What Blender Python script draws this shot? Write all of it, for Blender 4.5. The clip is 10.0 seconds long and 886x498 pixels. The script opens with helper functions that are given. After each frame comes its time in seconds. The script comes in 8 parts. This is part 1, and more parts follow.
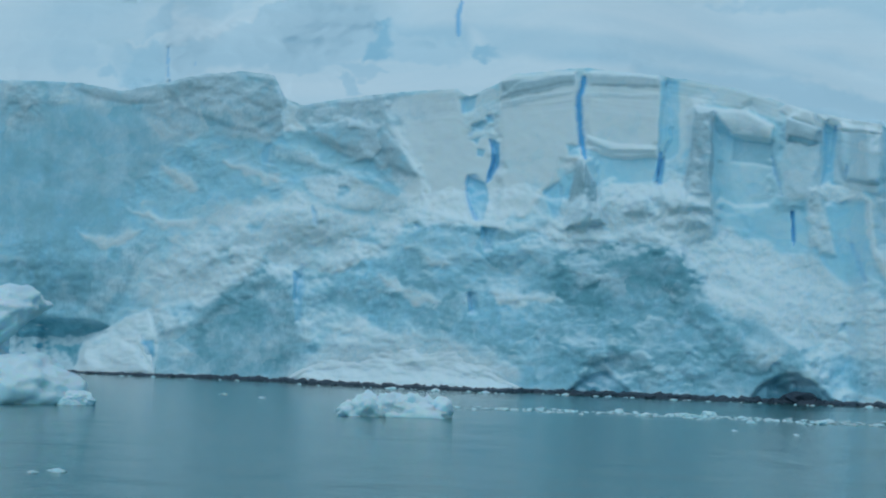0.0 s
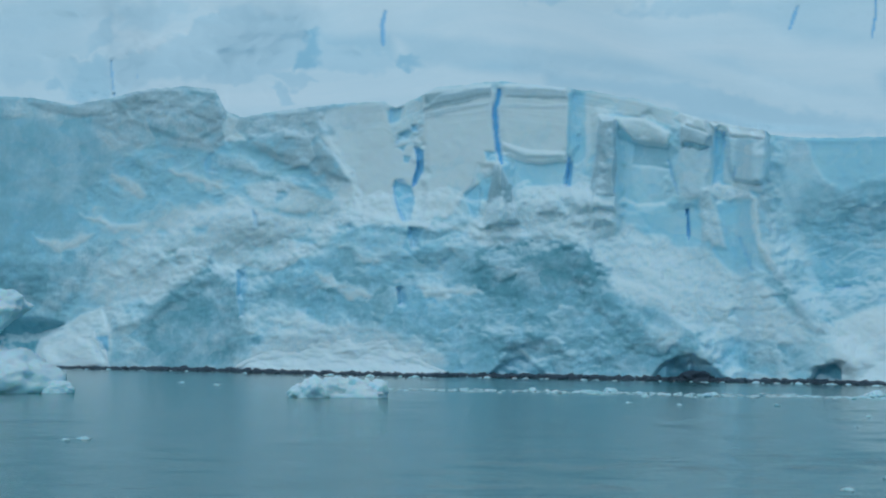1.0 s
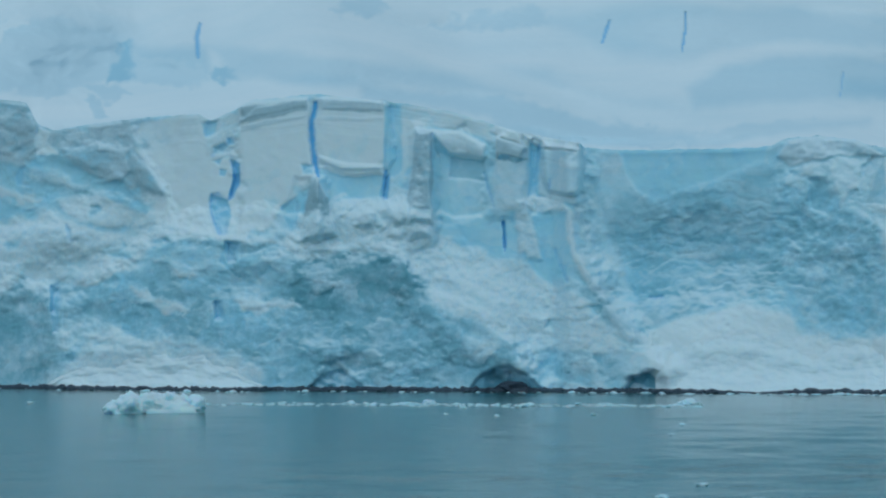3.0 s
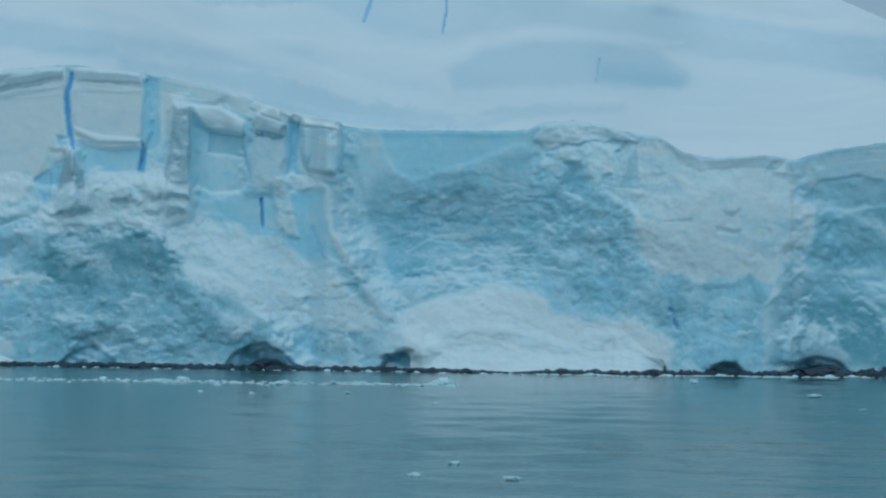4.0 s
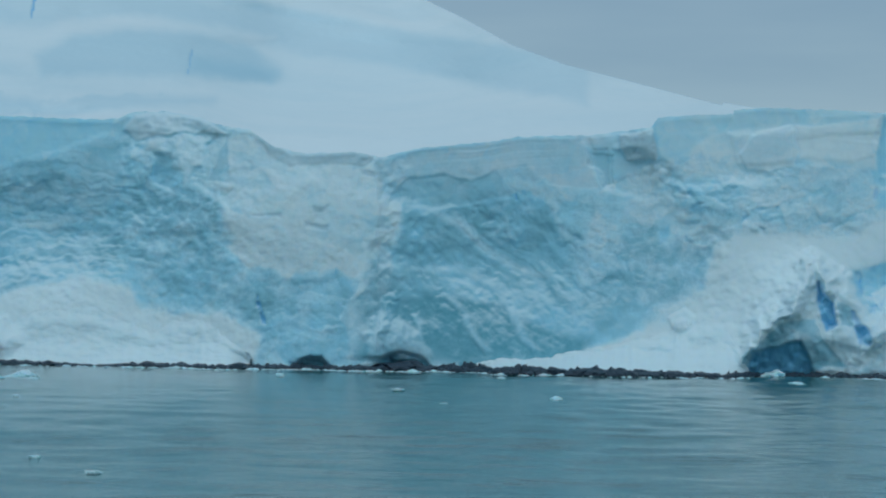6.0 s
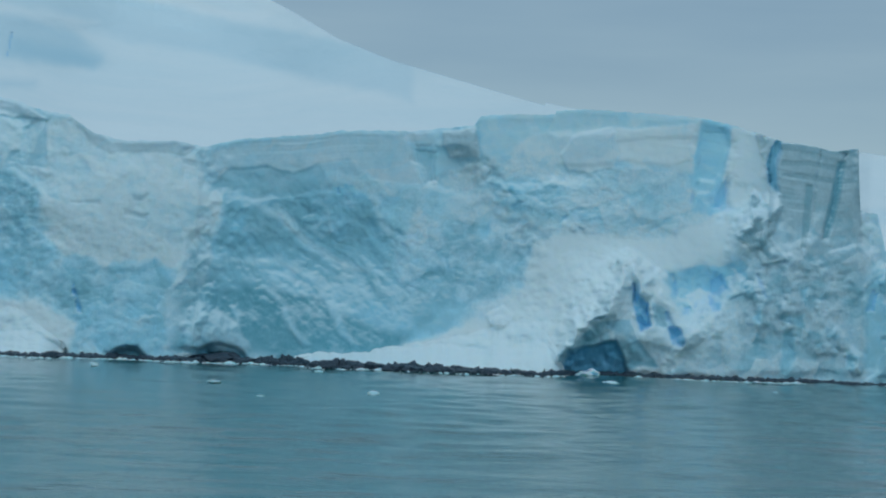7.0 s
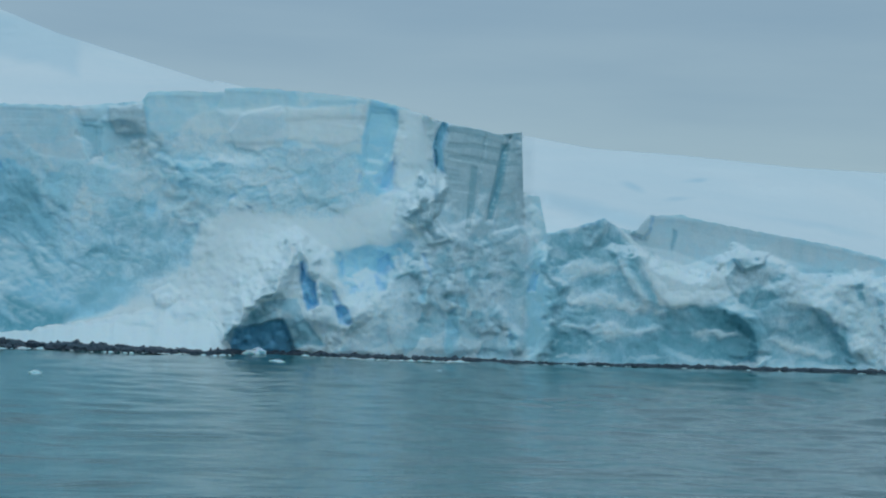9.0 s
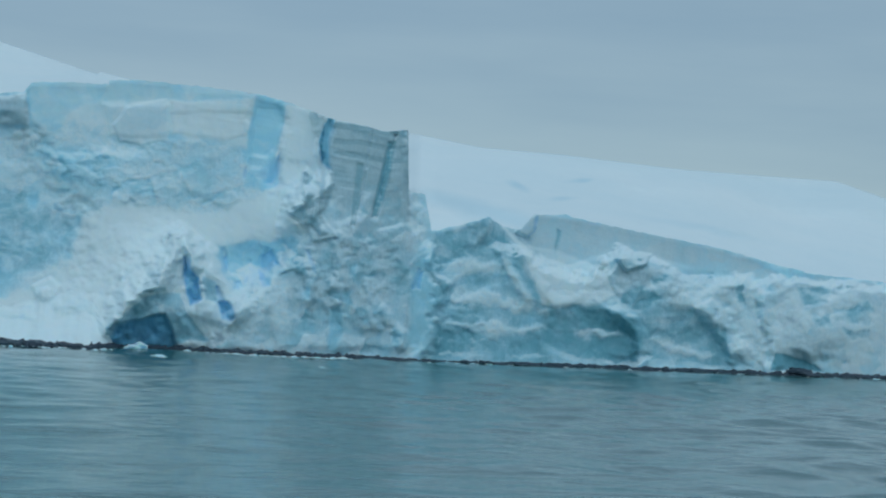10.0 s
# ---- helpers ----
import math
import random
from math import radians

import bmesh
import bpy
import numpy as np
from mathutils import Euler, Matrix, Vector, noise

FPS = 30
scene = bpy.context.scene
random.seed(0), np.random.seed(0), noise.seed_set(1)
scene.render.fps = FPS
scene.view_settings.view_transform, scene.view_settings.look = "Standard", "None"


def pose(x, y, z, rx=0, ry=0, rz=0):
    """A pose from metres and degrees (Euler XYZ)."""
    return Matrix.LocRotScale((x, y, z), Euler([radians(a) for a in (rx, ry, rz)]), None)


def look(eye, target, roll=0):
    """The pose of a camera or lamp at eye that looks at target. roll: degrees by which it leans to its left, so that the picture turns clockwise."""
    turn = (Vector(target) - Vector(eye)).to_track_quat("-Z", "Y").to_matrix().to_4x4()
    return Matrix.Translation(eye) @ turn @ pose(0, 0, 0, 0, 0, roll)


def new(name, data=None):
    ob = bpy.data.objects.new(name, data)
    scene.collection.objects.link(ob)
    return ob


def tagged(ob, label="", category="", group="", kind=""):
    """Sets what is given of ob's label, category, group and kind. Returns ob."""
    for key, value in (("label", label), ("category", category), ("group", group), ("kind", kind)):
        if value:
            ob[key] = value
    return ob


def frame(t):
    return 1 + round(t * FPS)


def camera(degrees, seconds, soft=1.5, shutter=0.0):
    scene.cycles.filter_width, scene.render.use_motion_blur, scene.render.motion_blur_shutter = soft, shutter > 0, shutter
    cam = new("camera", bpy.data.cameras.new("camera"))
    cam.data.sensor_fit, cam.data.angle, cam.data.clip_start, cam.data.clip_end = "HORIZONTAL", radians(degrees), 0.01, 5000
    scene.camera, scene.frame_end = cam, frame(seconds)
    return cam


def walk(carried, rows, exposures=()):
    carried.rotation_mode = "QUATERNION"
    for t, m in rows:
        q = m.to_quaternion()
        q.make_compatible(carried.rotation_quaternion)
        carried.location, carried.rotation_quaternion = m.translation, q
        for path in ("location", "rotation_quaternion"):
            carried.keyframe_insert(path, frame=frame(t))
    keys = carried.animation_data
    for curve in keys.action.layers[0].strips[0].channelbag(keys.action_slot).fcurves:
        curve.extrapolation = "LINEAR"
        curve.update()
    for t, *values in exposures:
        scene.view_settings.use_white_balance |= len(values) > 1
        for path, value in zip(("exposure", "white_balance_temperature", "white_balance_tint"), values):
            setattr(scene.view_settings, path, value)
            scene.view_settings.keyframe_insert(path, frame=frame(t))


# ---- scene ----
# The boat's eye is 4.6 m above the water at the origin; the ice front stands some 170 to 220 m off.
EYE = 4.6
cam = camera(26.0, 10.0, soft=2.1)
ROWS = [
    (0.0, -6.593, 16.318, 4.6, 92.651, -1.404, 24.011),
    (0.1, -5.117, 12.665, 4.6, 92.535, -1.229, 23.755),
    (0.2, -3.641, 9.012, 4.6, 92.44, -1.053, 23.457),
    (0.3, -2.165, 5.359, 4.6, 92.399, -0.878, 23.222),
    (0.4, -0.689, 1.706, 4.6, 92.276, -0.703, 23.032),
    (0.5, 0.787, -1.947, 4.6, 91.961, -0.527, 22.718),
    (0.6, 0.629, -1.558, 4.6, 91.747, -0.402, 22.563),
    (0.7, 0.472, -1.168, 4.6, 91.84, -0.376, 22.354),
    (1.0, 0.0, 0.0, 4.6, 92.381, -0.3, 21.812),
    (1.5, 0.0, 0.0, 4.6, 92.453, -0.346, 20.755),
    (2.0, 0.0, 0.0, 4.6, 93.138, 0.206, 20.435),
    (2.2, 0.0, 0.0, 4.6, 93.15, 0.511, 20.147),
    (3.3, 0.0, 0.0, 4.6, 92.479, 0.014, 14.25),
    (3.5, 0.0, 0.0, 4.6, 92.279, -0.146, 12.788),
    (4.0, 0.0, 0.0, 4.6, 92.109, -0.391, 9.121),
    (4.5, 0.0, 0.0, 4.6, 92.352, -0.893, 5.6),
    (5.0, 0.0, 0.0, 4.6, 92.054, -0.394, 3.06),
    (5.5, 0.0, 0.0, 4.6, 91.764, -0.824, 0.18),
    (6.0, 0.0, 0.0, 4.6, 92.072, -1.081, -3.146),
    (6.2, 0.0, 0.0, 4.6, 92.208, -1.324, -4.457),
    (7.3, 0.0, 0.0, 4.6, 91.985, -2.553, -10.33),
    (7.5, 0.0, 0.0, 4.6, 92.024, -2.646, -11.719),
    (8.0, 0.0, 0.0, 4.6, 91.928, -3.164, -14.135),
    (8.5, 0.0, 0.0, 4.6, 91.814, -2.955, -16.121),
    (9.0, 0.0, 0.0, 4.6, 91.851, -2.554, -18.465),
    (9.5, 0.0, 0.0, 4.6, 91.859, -2.406, -20.442),
    (10.0, 0.0, 0.0, 4.6, 91.94, -3.219, -21.933),
]
# the picture warms a little as it turns from the shaded bay to the open sky
EXPOSURES = [(0.0, -0.88, 6500, 10), (2.2, -0.93, 6500, 10), (3.5, -1.0, 6520, 10), (5.5, -0.98, 6590, 10), (7.5, -0.95, 6680, 11), (10.0, -0.89, 6740, 12)]
walk(cam, [(t, pose(x, y, z, rx, ry, rz)) for t, x, y, z, rx, ry, rz in ROWS], EXPOSURES)

# ---- world and light: a thick overcast ----
world = bpy.data.worlds.new("overcast_sky")
scene.world = world
world.use_nodes = True
wn, wl = world.node_tree.nodes, world.node_tree.links
wn.clear()
w_out = wn.new("ShaderNodeOutputWorld")
w_sky = wn.new("ShaderNodeTexSky")
w_sky.sky_type, w_sky.sun_disc = "NISHITA", False
w_sky.sun_elevation, w_sky.sun_rotation = radians(48), radians(184)
w_sky.dust_density, w_sky.ozone_density = 0.0, 3.0
w_bg = wn.new("ShaderNodeBackground")
w_bg.inputs["Strength"].default_value = 0.05
w_cloud = wn.new("ShaderNodeBackground")
w_cloud.inputs["Strength"].default_value = 0.72
w_geo = wn.new("ShaderNodeTexCoord")
w_map = wn.new("ShaderNodeMapping")
w_map.inputs["Scale"].default_value = (2.0, 2.0, 14.0)
w_noise = wn.new("ShaderNodeTexNoise")
w_noise.inputs["Scale"].default_value = 2.2
w_noise.inputs["Detail"].default_value = 5.0
w_ramp = wn.new("ShaderNodeValToRGB")
w_ramp.color_ramp.elements[0].position, w_ramp.color_ramp.elements[1].position = 0.3, 0.7
w_ramp.color_ramp.elements[0].color = (0.36, 0.60, 0.775, 1)
w_ramp.color_ramp.elements[1].color = (0.475, 0.725, 0.87, 1)
w_sep = wn.new("ShaderNodeSeparateXYZ")
w_up = wn.new("ShaderNodeValToRGB")
for at, value in ((0.0, 1.10), (0.13, 0.99), (1.0, 1.46)):
    stop = w_up.color_ramp.elements[0] if at == 0 else w_up.color_ramp.elements[-1] if at == 1 else w_up.color_ramp.elements.new(at)
    stop.color = (value, value, value, 1)
w_scale = wn.new("ShaderNodeVectorMath")
w_scale.operation = "SCALE"
w_add = wn.new("ShaderNodeAddShader")
wl.new(w_geo.outputs["Generated"], w_map.inputs["Vector"])
wl.new(w_map.outputs["Vector"], w_noise.inputs["Vector"])
wl.new(w_noise.outputs["Fac"], w_ramp.inputs["Fac"])
wl.new(w_geo.outputs["Generated"], w_sep.inputs["Vector"])
wl.new(w_sep.outputs["Z"], w_up.inputs["Fac"])
wl.new(w_ramp.outputs["Color"], w_scale.inputs[0])
wl.new(w_up.outputs["Color"], w_scale.inputs["Scale"])
wl.new(w_scale.outputs["Vector"], w_cloud.inputs["Color"])
wl.new(w_sky.outputs["Color"], w_bg.inputs["Color"])
wl.new(w_bg.outputs["Background"], w_add.inputs[0])
wl.new(w_cloud.outputs["Background"], w_add.inputs[1])
wl.new(w_add.outputs["Shader"], w_out.inputs["Surface"])

sun_data = bpy.data.lights.new("sun", "SUN")
sun_data.energy, sun_data.angle, sun_data.color = 1.4, radians(75), (0.82, 0.95, 0.985)
sun = new("sun", sun_data)
sun.matrix_world = look((-20, -90, 300), (0, 180, 0))


# ---- materials ----
class Mat:
    """A small helper that strings shader nodes together."""

    def __init__(self, name):
        self.m = bpy.data.materials.new(name)
        self.m.use_nodes = True
        self.t = self.m.node_tree
        self.b = self.t.nodes["Principled BSDF"]
        self.coord = self.t.nodes.new("ShaderNodeTexCoord").outputs["Object"]

    def node(self, kind, ins=()):
        n = self.t.nodes.new("ShaderNode" + kind)
        for k, v in dict(ins).items():
            if isinstance(v, bpy.types.NodeSocket):
                self.t.links.new(v, n.inputs[k])
            else:
                n.inputs[k].default_value = v
        return n

    def noise(self, scale, detail=6.0, rough=0.6, stretch=None, distortion=0.0):
        vec = self.coord
        if stretch:
            vec = self.node("Mapping", {"Vector": vec, "Scale": stretch}).outputs["Vector"]
        return self.node("TexNoise", {"Vector": vec, "Scale": scale, "Detail": detail, "Roughness": rough, "Distortion": distortion}).outputs["Fac"]

    def remap(self, value, a, b, c=0.0, d=1.0):
        return self.node("MapRange", {"Value": value, "From Min": a, "From Max": b, "To Min": c, "To Max": d}).outputs["Result"]

    def mix(self, fac, a, b, blend="MIX"):
        n = self.t.nodes.new("ShaderNodeMix")
        n.data_type, n.blend_type = "RGBA", blend
        for sock, v in ((n.inputs[0], fac), (n.inputs[6], a), (n.inputs[7], b)):
            if isinstance(v, bpy.types.NodeSocket):
                self.t.links.new(v, sock)
            elif isinstance(v, tuple):
                sock.default_value = (*v, 1)
            else:
                sock.default_value = v
        return n.outputs[2]

    def calc(self, op, a, b=0.0):
        n = self.t.nodes.new("ShaderNodeMath")
        n.operation, n.use_clamp = op, False
        for sock, v in zip(n.inputs, (a, b)):
            if isinstance(v, bpy.types.NodeSocket):
                self.t.links.new(v, sock)
            else:
                sock.default_value = v
        return n.outputs[0]

    def attr(self, name):
        n = self.node("Attribute")
        n.attribute_name = name
        return n.outputs["Fac"]

    def up(self):
        return self.node("SeparateXYZ", {"Vector": self.node("NewGeometry").outputs["Normal"]}).outputs["Z"]

    def bump(self, height, strength, distance):
        last = self.b.inputs["Normal"].links[0].from_socket if self.b.inputs["Normal"].links else None
        n = self.node("Bump", {"Height": height, "Strength": strength, "Distance": distance})
        if last:
            self.t.links.new(last, n.inputs["Normal"])
        self.t.links.new(n.outputs["Normal"], self.b.inputs["Normal"])

    def set(self, **values):
        for k, v in values.items():
            sock = self.b.inputs[k.replace("_", " ")]
            if isinstance(v, bpy.types.NodeSocket):
                self.t.links.new(v, sock)
            else:
                sock.default_value = (*v, 1) if isinstance(v, tuple) else v
        return self.m


SNOW, FIRN_SHADE, BLUE, TEAL, DEEP = (0.80, 0.92, 0.96), (0.39, 0.60, 0.67), (0.35, 0.75, 0.92), (0.115, 0.39, 0.485), (0.14, 0.52, 0.85)


def ice_material():
    """Glacier ice: snow-white, grey firn, bare blue and teal ice, with fine grain. The grey and the teal also paint in
    the shade of caves and hollows.
    """
    k = Mat("glacier_ice")
    n1, n2, n3 = k.noise(0.22, 8, 0.62, distortion=0.6), k.noise(1.1, 8, 0.72, distortion=0.4), k.noise(3.2, 8, 0.75)
    broken = k.remap(k.attr("rough"), 0.0, 0.7, 0.12, 1.0)
    wob = k.calc("ADD", k.remap(n1, 0.32, 0.68, -0.28, 0.28), k.remap(n2, 0.3, 0.7, -0.28, 0.28))
    wob = k.calc("MULTIPLY", wob, k.remap(broken, 0.1, 0.9, 0.35, 1.0))
    speckle = k.remap(k.calc("ADD", k.calc("MULTIPLY", n2, 0.5), k.calc("MULTIPLY", n3, 0.5)), 0.62, 0.38)
    col = k.mix(k.calc("MULTIPLY", speckle, broken), SNOW, (0.56, 0.82, 0.93))
    firn_shade = k.remap(k.calc("ADD", k.attr("firn_shade"), k.calc("MULTIPLY", wob, 0.5)), 0.2, 0.8)
    col = k.mix(firn_shade, col, k.mix(k.remap(n3, 0.3, 0.7), (0.31, 0.485, 0.54), FIRN_SHADE))
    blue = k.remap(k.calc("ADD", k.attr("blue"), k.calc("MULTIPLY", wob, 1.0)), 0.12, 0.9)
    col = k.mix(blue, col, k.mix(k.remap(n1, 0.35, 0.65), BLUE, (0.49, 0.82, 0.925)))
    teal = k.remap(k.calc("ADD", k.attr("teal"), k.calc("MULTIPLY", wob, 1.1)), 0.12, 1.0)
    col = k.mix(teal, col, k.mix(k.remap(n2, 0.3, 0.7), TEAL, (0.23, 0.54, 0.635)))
    snow = k.remap(k.calc("ADD", k.up(), k.calc("MULTIPLY", wob, 0.5)), 0.3, 0.8)
    col = k.mix(k.calc("MULTIPLY", snow, 0.7), col, SNOW)
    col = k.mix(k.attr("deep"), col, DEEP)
    col = k.mix(k.calc("MULTIPLY", k.remap(n3, 0.6, 0.8, 0.0, 0.35), broken), col, (0.36, 0.60, 0.70))
    k.bump(n2, k.calc("MULTIPLY", broken, 0.4), 0.3)
    k.bump(n3, k.calc("MULTIPLY", broken, 0.6), 0.10)
    return k.set(Base_Color=col, Roughness=k.remap(blue, 0, 1, 0.75, 0.5), Specular_IOR_Level=0.3, Subsurface_Weight=0.45, Subsurface_Radius=Vector((0.75, 0.9, 1.0)), Subsurface_Scale=0.5)


def snow_material():
    k = Mat("wind_packed_snow")
    n1, n2 = k.noise(0.02, 6, 0.55, (1, 1, 3)), k.noise(0.25, 6, 0.65, (1, 1, 4))
    col = k.mix(k.remap(n1, 0.35, 0.65), (0.80, 0.90, 0.93), (0.90, 0.95, 0.96))
    col = k.mix(k.remap(n2, 0.55, 0.75, 0, 0.3), col, (0.74, 0.86, 0.90))
    col = k.mix(k.calc("MAXIMUM", k.attr("blue"), 0.0), col, (0.36, 0.65, 0.78))
    col = k.mix(k.attr("deep"), col, DEEP)
    k.bump(n2, 0.3, 0.8)
    return k.set(Base_Color=col, Roughness=0.8, Specular_IOR_Level=0.2)


def water_material():
    """Cold green-blue sea; the breeze ripples it more to the east than to the west."""
    k = Mat("cold_sea_water")
    swell, chop, ripple = k.noise(0.10, 3, 0.5, (0.8, 0.9, 1)), k.noise(0.34, 3, 0.5, (0.9, 0.8, 1)), k.noise(1.3, 5, 0.6, (0.9, 1.1, 1))
    calm = k.noise(0.02, 3, 0.5, (0.5, 1.6, 1))
    x = k.node("SeparateXYZ", {"Vector": k.coord}).outputs["X"]
    breeze = k.calc("ADD", k.remap(x, -60, 30, 0.0, 1.0), k.remap(calm, 0.3, 0.7, -0.3, 0.3))
    col = k.mix(k.remap(calm, 0.35, 0.65), (0.024, 0.122, 0.124), (0.038, 0.152, 0.150))
    k.bump(swell, k.remap(breeze, 0, 1, 0.2, 0.28), 0.6)
    k.bump(chop, k.remap(breeze, 0, 1, 0.2, 0.16), 0.5)
    k.bump(ripple, k.remap(breeze, 0, 1, 0.4, 0.28), 0.11)
    return k.set(Base_Color=col, Roughness=k.remap(breeze, 0, 1, 0.10, 0.12), IOR=1.333)


def rock_material():
    k = Mat("wet_dark_rock")
    n1, n2 = k.noise(0.8, 8, 0.7), k.noise(5.0, 6, 0.7)
    col = k.mix(k.remap(n1, 0.3, 0.7), (0.020, 0.036, 0.056), (0.045, 0.074, 0.105))
    col = k.mix(k.remap(n2, 0.6, 0.75, 0, 0.5), col, (0.11, 0.16, 0.19))
    k.bump(n2, 0.8, 0.08)
    return k.set(Base_Color=col, Roughness=0.5)


ICE, DOME_SNOW, WATER, ROCK = ice_material(), snow_material(), water_material(), rock_material()

# ---- noise on arrays ----


def hash01(i, j, seed):
    n = (i.astype(np.int64) * 374761393 + j.astype(np.int64) * 668265263 + seed * 1442695041) & 0xFFFFFFFF
    n = ((n ^ (n >> 13)) * 1274126177) & 0xFFFFFFFF
    n = ((n ^ (n >> 16)) * 2246822519) & 0xFFFFFFFF
    return ((n ^ (n >> 15)) & 0xFFFFFF) / float(0xFFFFFF)


def grain(x, y, seed=0):
    """Smooth gradient noise, about -1 to 1."""
    i, j = np.floor(x), np.floor(y)
    fx, fy = x - i, y - j
    u, v = fx * fx * fx * (fx * (fx * 6 - 15) + 10), fy * fy * fy * (fy * (fy * 6 - 15) + 10)

    def corner(di, dj):
        g = hash01(i + di, j + dj, seed) * 2 * math.pi
        return np.cos(g) * (fx - di) + np.sin(g) * (fy - dj)

    a, b = corner(0, 0) * (1 - u) + corner(1, 0) * u, corner(0, 1) * (1 - u) + corner(1, 1) * u
    return 1.5 * (a * (1 - v) + b * v)


def cloudy(x, y, octaves=4, seed=0, gain=0.5):
    total, amp = 0.0, 1.0
    for o in range(octaves):
        total = total + amp * grain(x * 2 ** o, y * 2 ** o, seed + o)
        amp *= gain
    return total


def ridged(x, y, octaves=4, seed=0, gain=0.55):
    total, amp = 0.0, 1.0
    for o in range(octaves):
        total = total + amp * (1 - 2 * np.abs(grain(x * 2 ** o, y * 2 ** o, seed + o)))
        amp *= gain
    return total


def facets(x, y, seed=0, tilt=1.0):
    """Broken, flat-faced chunks: each cell is a tilted plane of its own height."""
    ci, cj = np.floor(x), np.floor(y)
    best = np.full(x.shape, 1e9)
    value = np.zeros(x.shape)
    for di in (-1, 0, 1):
        for dj in (-1, 0, 1):
            i, j = ci + di, cj + dj
            px, py = i + hash01(i, j, seed), j + hash01(i, j, seed + 7)
            dx, dy = x - px, y - py
            d = dx * dx + dy * dy
            h = 0.45 * (hash01(i, j, seed + 13) - 0.5) + tilt * ((hash01(i, j, seed + 19) - 0.5) * 2 * dx + (hash01(i, j, seed + 23) - 0.5) * 2 * dy)
            near = d < best
            value = np.where(near, h, value)
            best = np.where(near, d, best)
    return value


def smooth(x, a, b):
    t = np.clip((x - a) / (b - a), 0, 1)
    return t * t * (3 - 2 * t)


# ---- the lie of the coast: s runs along the ice front, z is height, both for a face 180 m off ----
REACH = 180.0


def shore(s):
    """How far the waterline is, by the bearing s."""
    a = np.degrees(np.asarray(s) / REACH)
    return 4.6 * 3396.0 / (93.0 - 0.0205 * a * a)


def place(s, z, r):
    a = np.asarray(s) / REACH
    return np.stack([r * np.sin(a), r * np.cos(a), EYE + r * (z - EYE) / REACH], -1)


def along(points, s):
    xs, ys = zip(*points)
    return np.interp(s, xs, ys)


def sheet_mesh(name, xyz, attrs=None, flip=False):
    """A mesh of a grid of places, rows from below upwards."""
    rows, cols = xyz.shape[:2]
    idx = np.arange(rows * cols).reshape(rows, cols)
    a, b, c, d = idx[:-1, :-1], idx[:-1, 1:], idx[1:, 1:], idx[1:, :-1]
    quads = np.stack([a, b, c, d] if not flip else [d, c, b, a], -1).reshape(-1, 4)
    me = bpy.data.meshes.new(name)
    me.vertices.add(rows * cols)
    me.vertices.foreach_set("co", xyz.reshape(-1).astype(np.float32))
    me.loops.add(quads.size)
    me.loops.foreach_set("vertex_index", quads.reshape(-1).astype(np.int32))
    me.polygons.add(len(quads))
    me.polygons.foreach_set("loop_start", np.arange(0, quads.size, 4, dtype=np.int32))
    me.update(calc_edges=True)
    me.polygons.foreach_set("use_smooth", np.ones(len(quads), dtype=bool))
    for key, val in (attrs or {}).items():
        me.attributes.new(key, "FLOAT", "POINT").data.foreach_set("value", val.reshape(-1).astype(np.float32))
    return me


def blurred(a, times=1):
    for _ in range(times):
        p = np.pad(a, 1, mode="edge")
        a = (p[:-2, 1:-1] + p[2:, 1:-1] + p[1:-1, :-2] + p[1:-1, 2:] + 4 * p[1:-1, 1:-1]) / 8
    return a


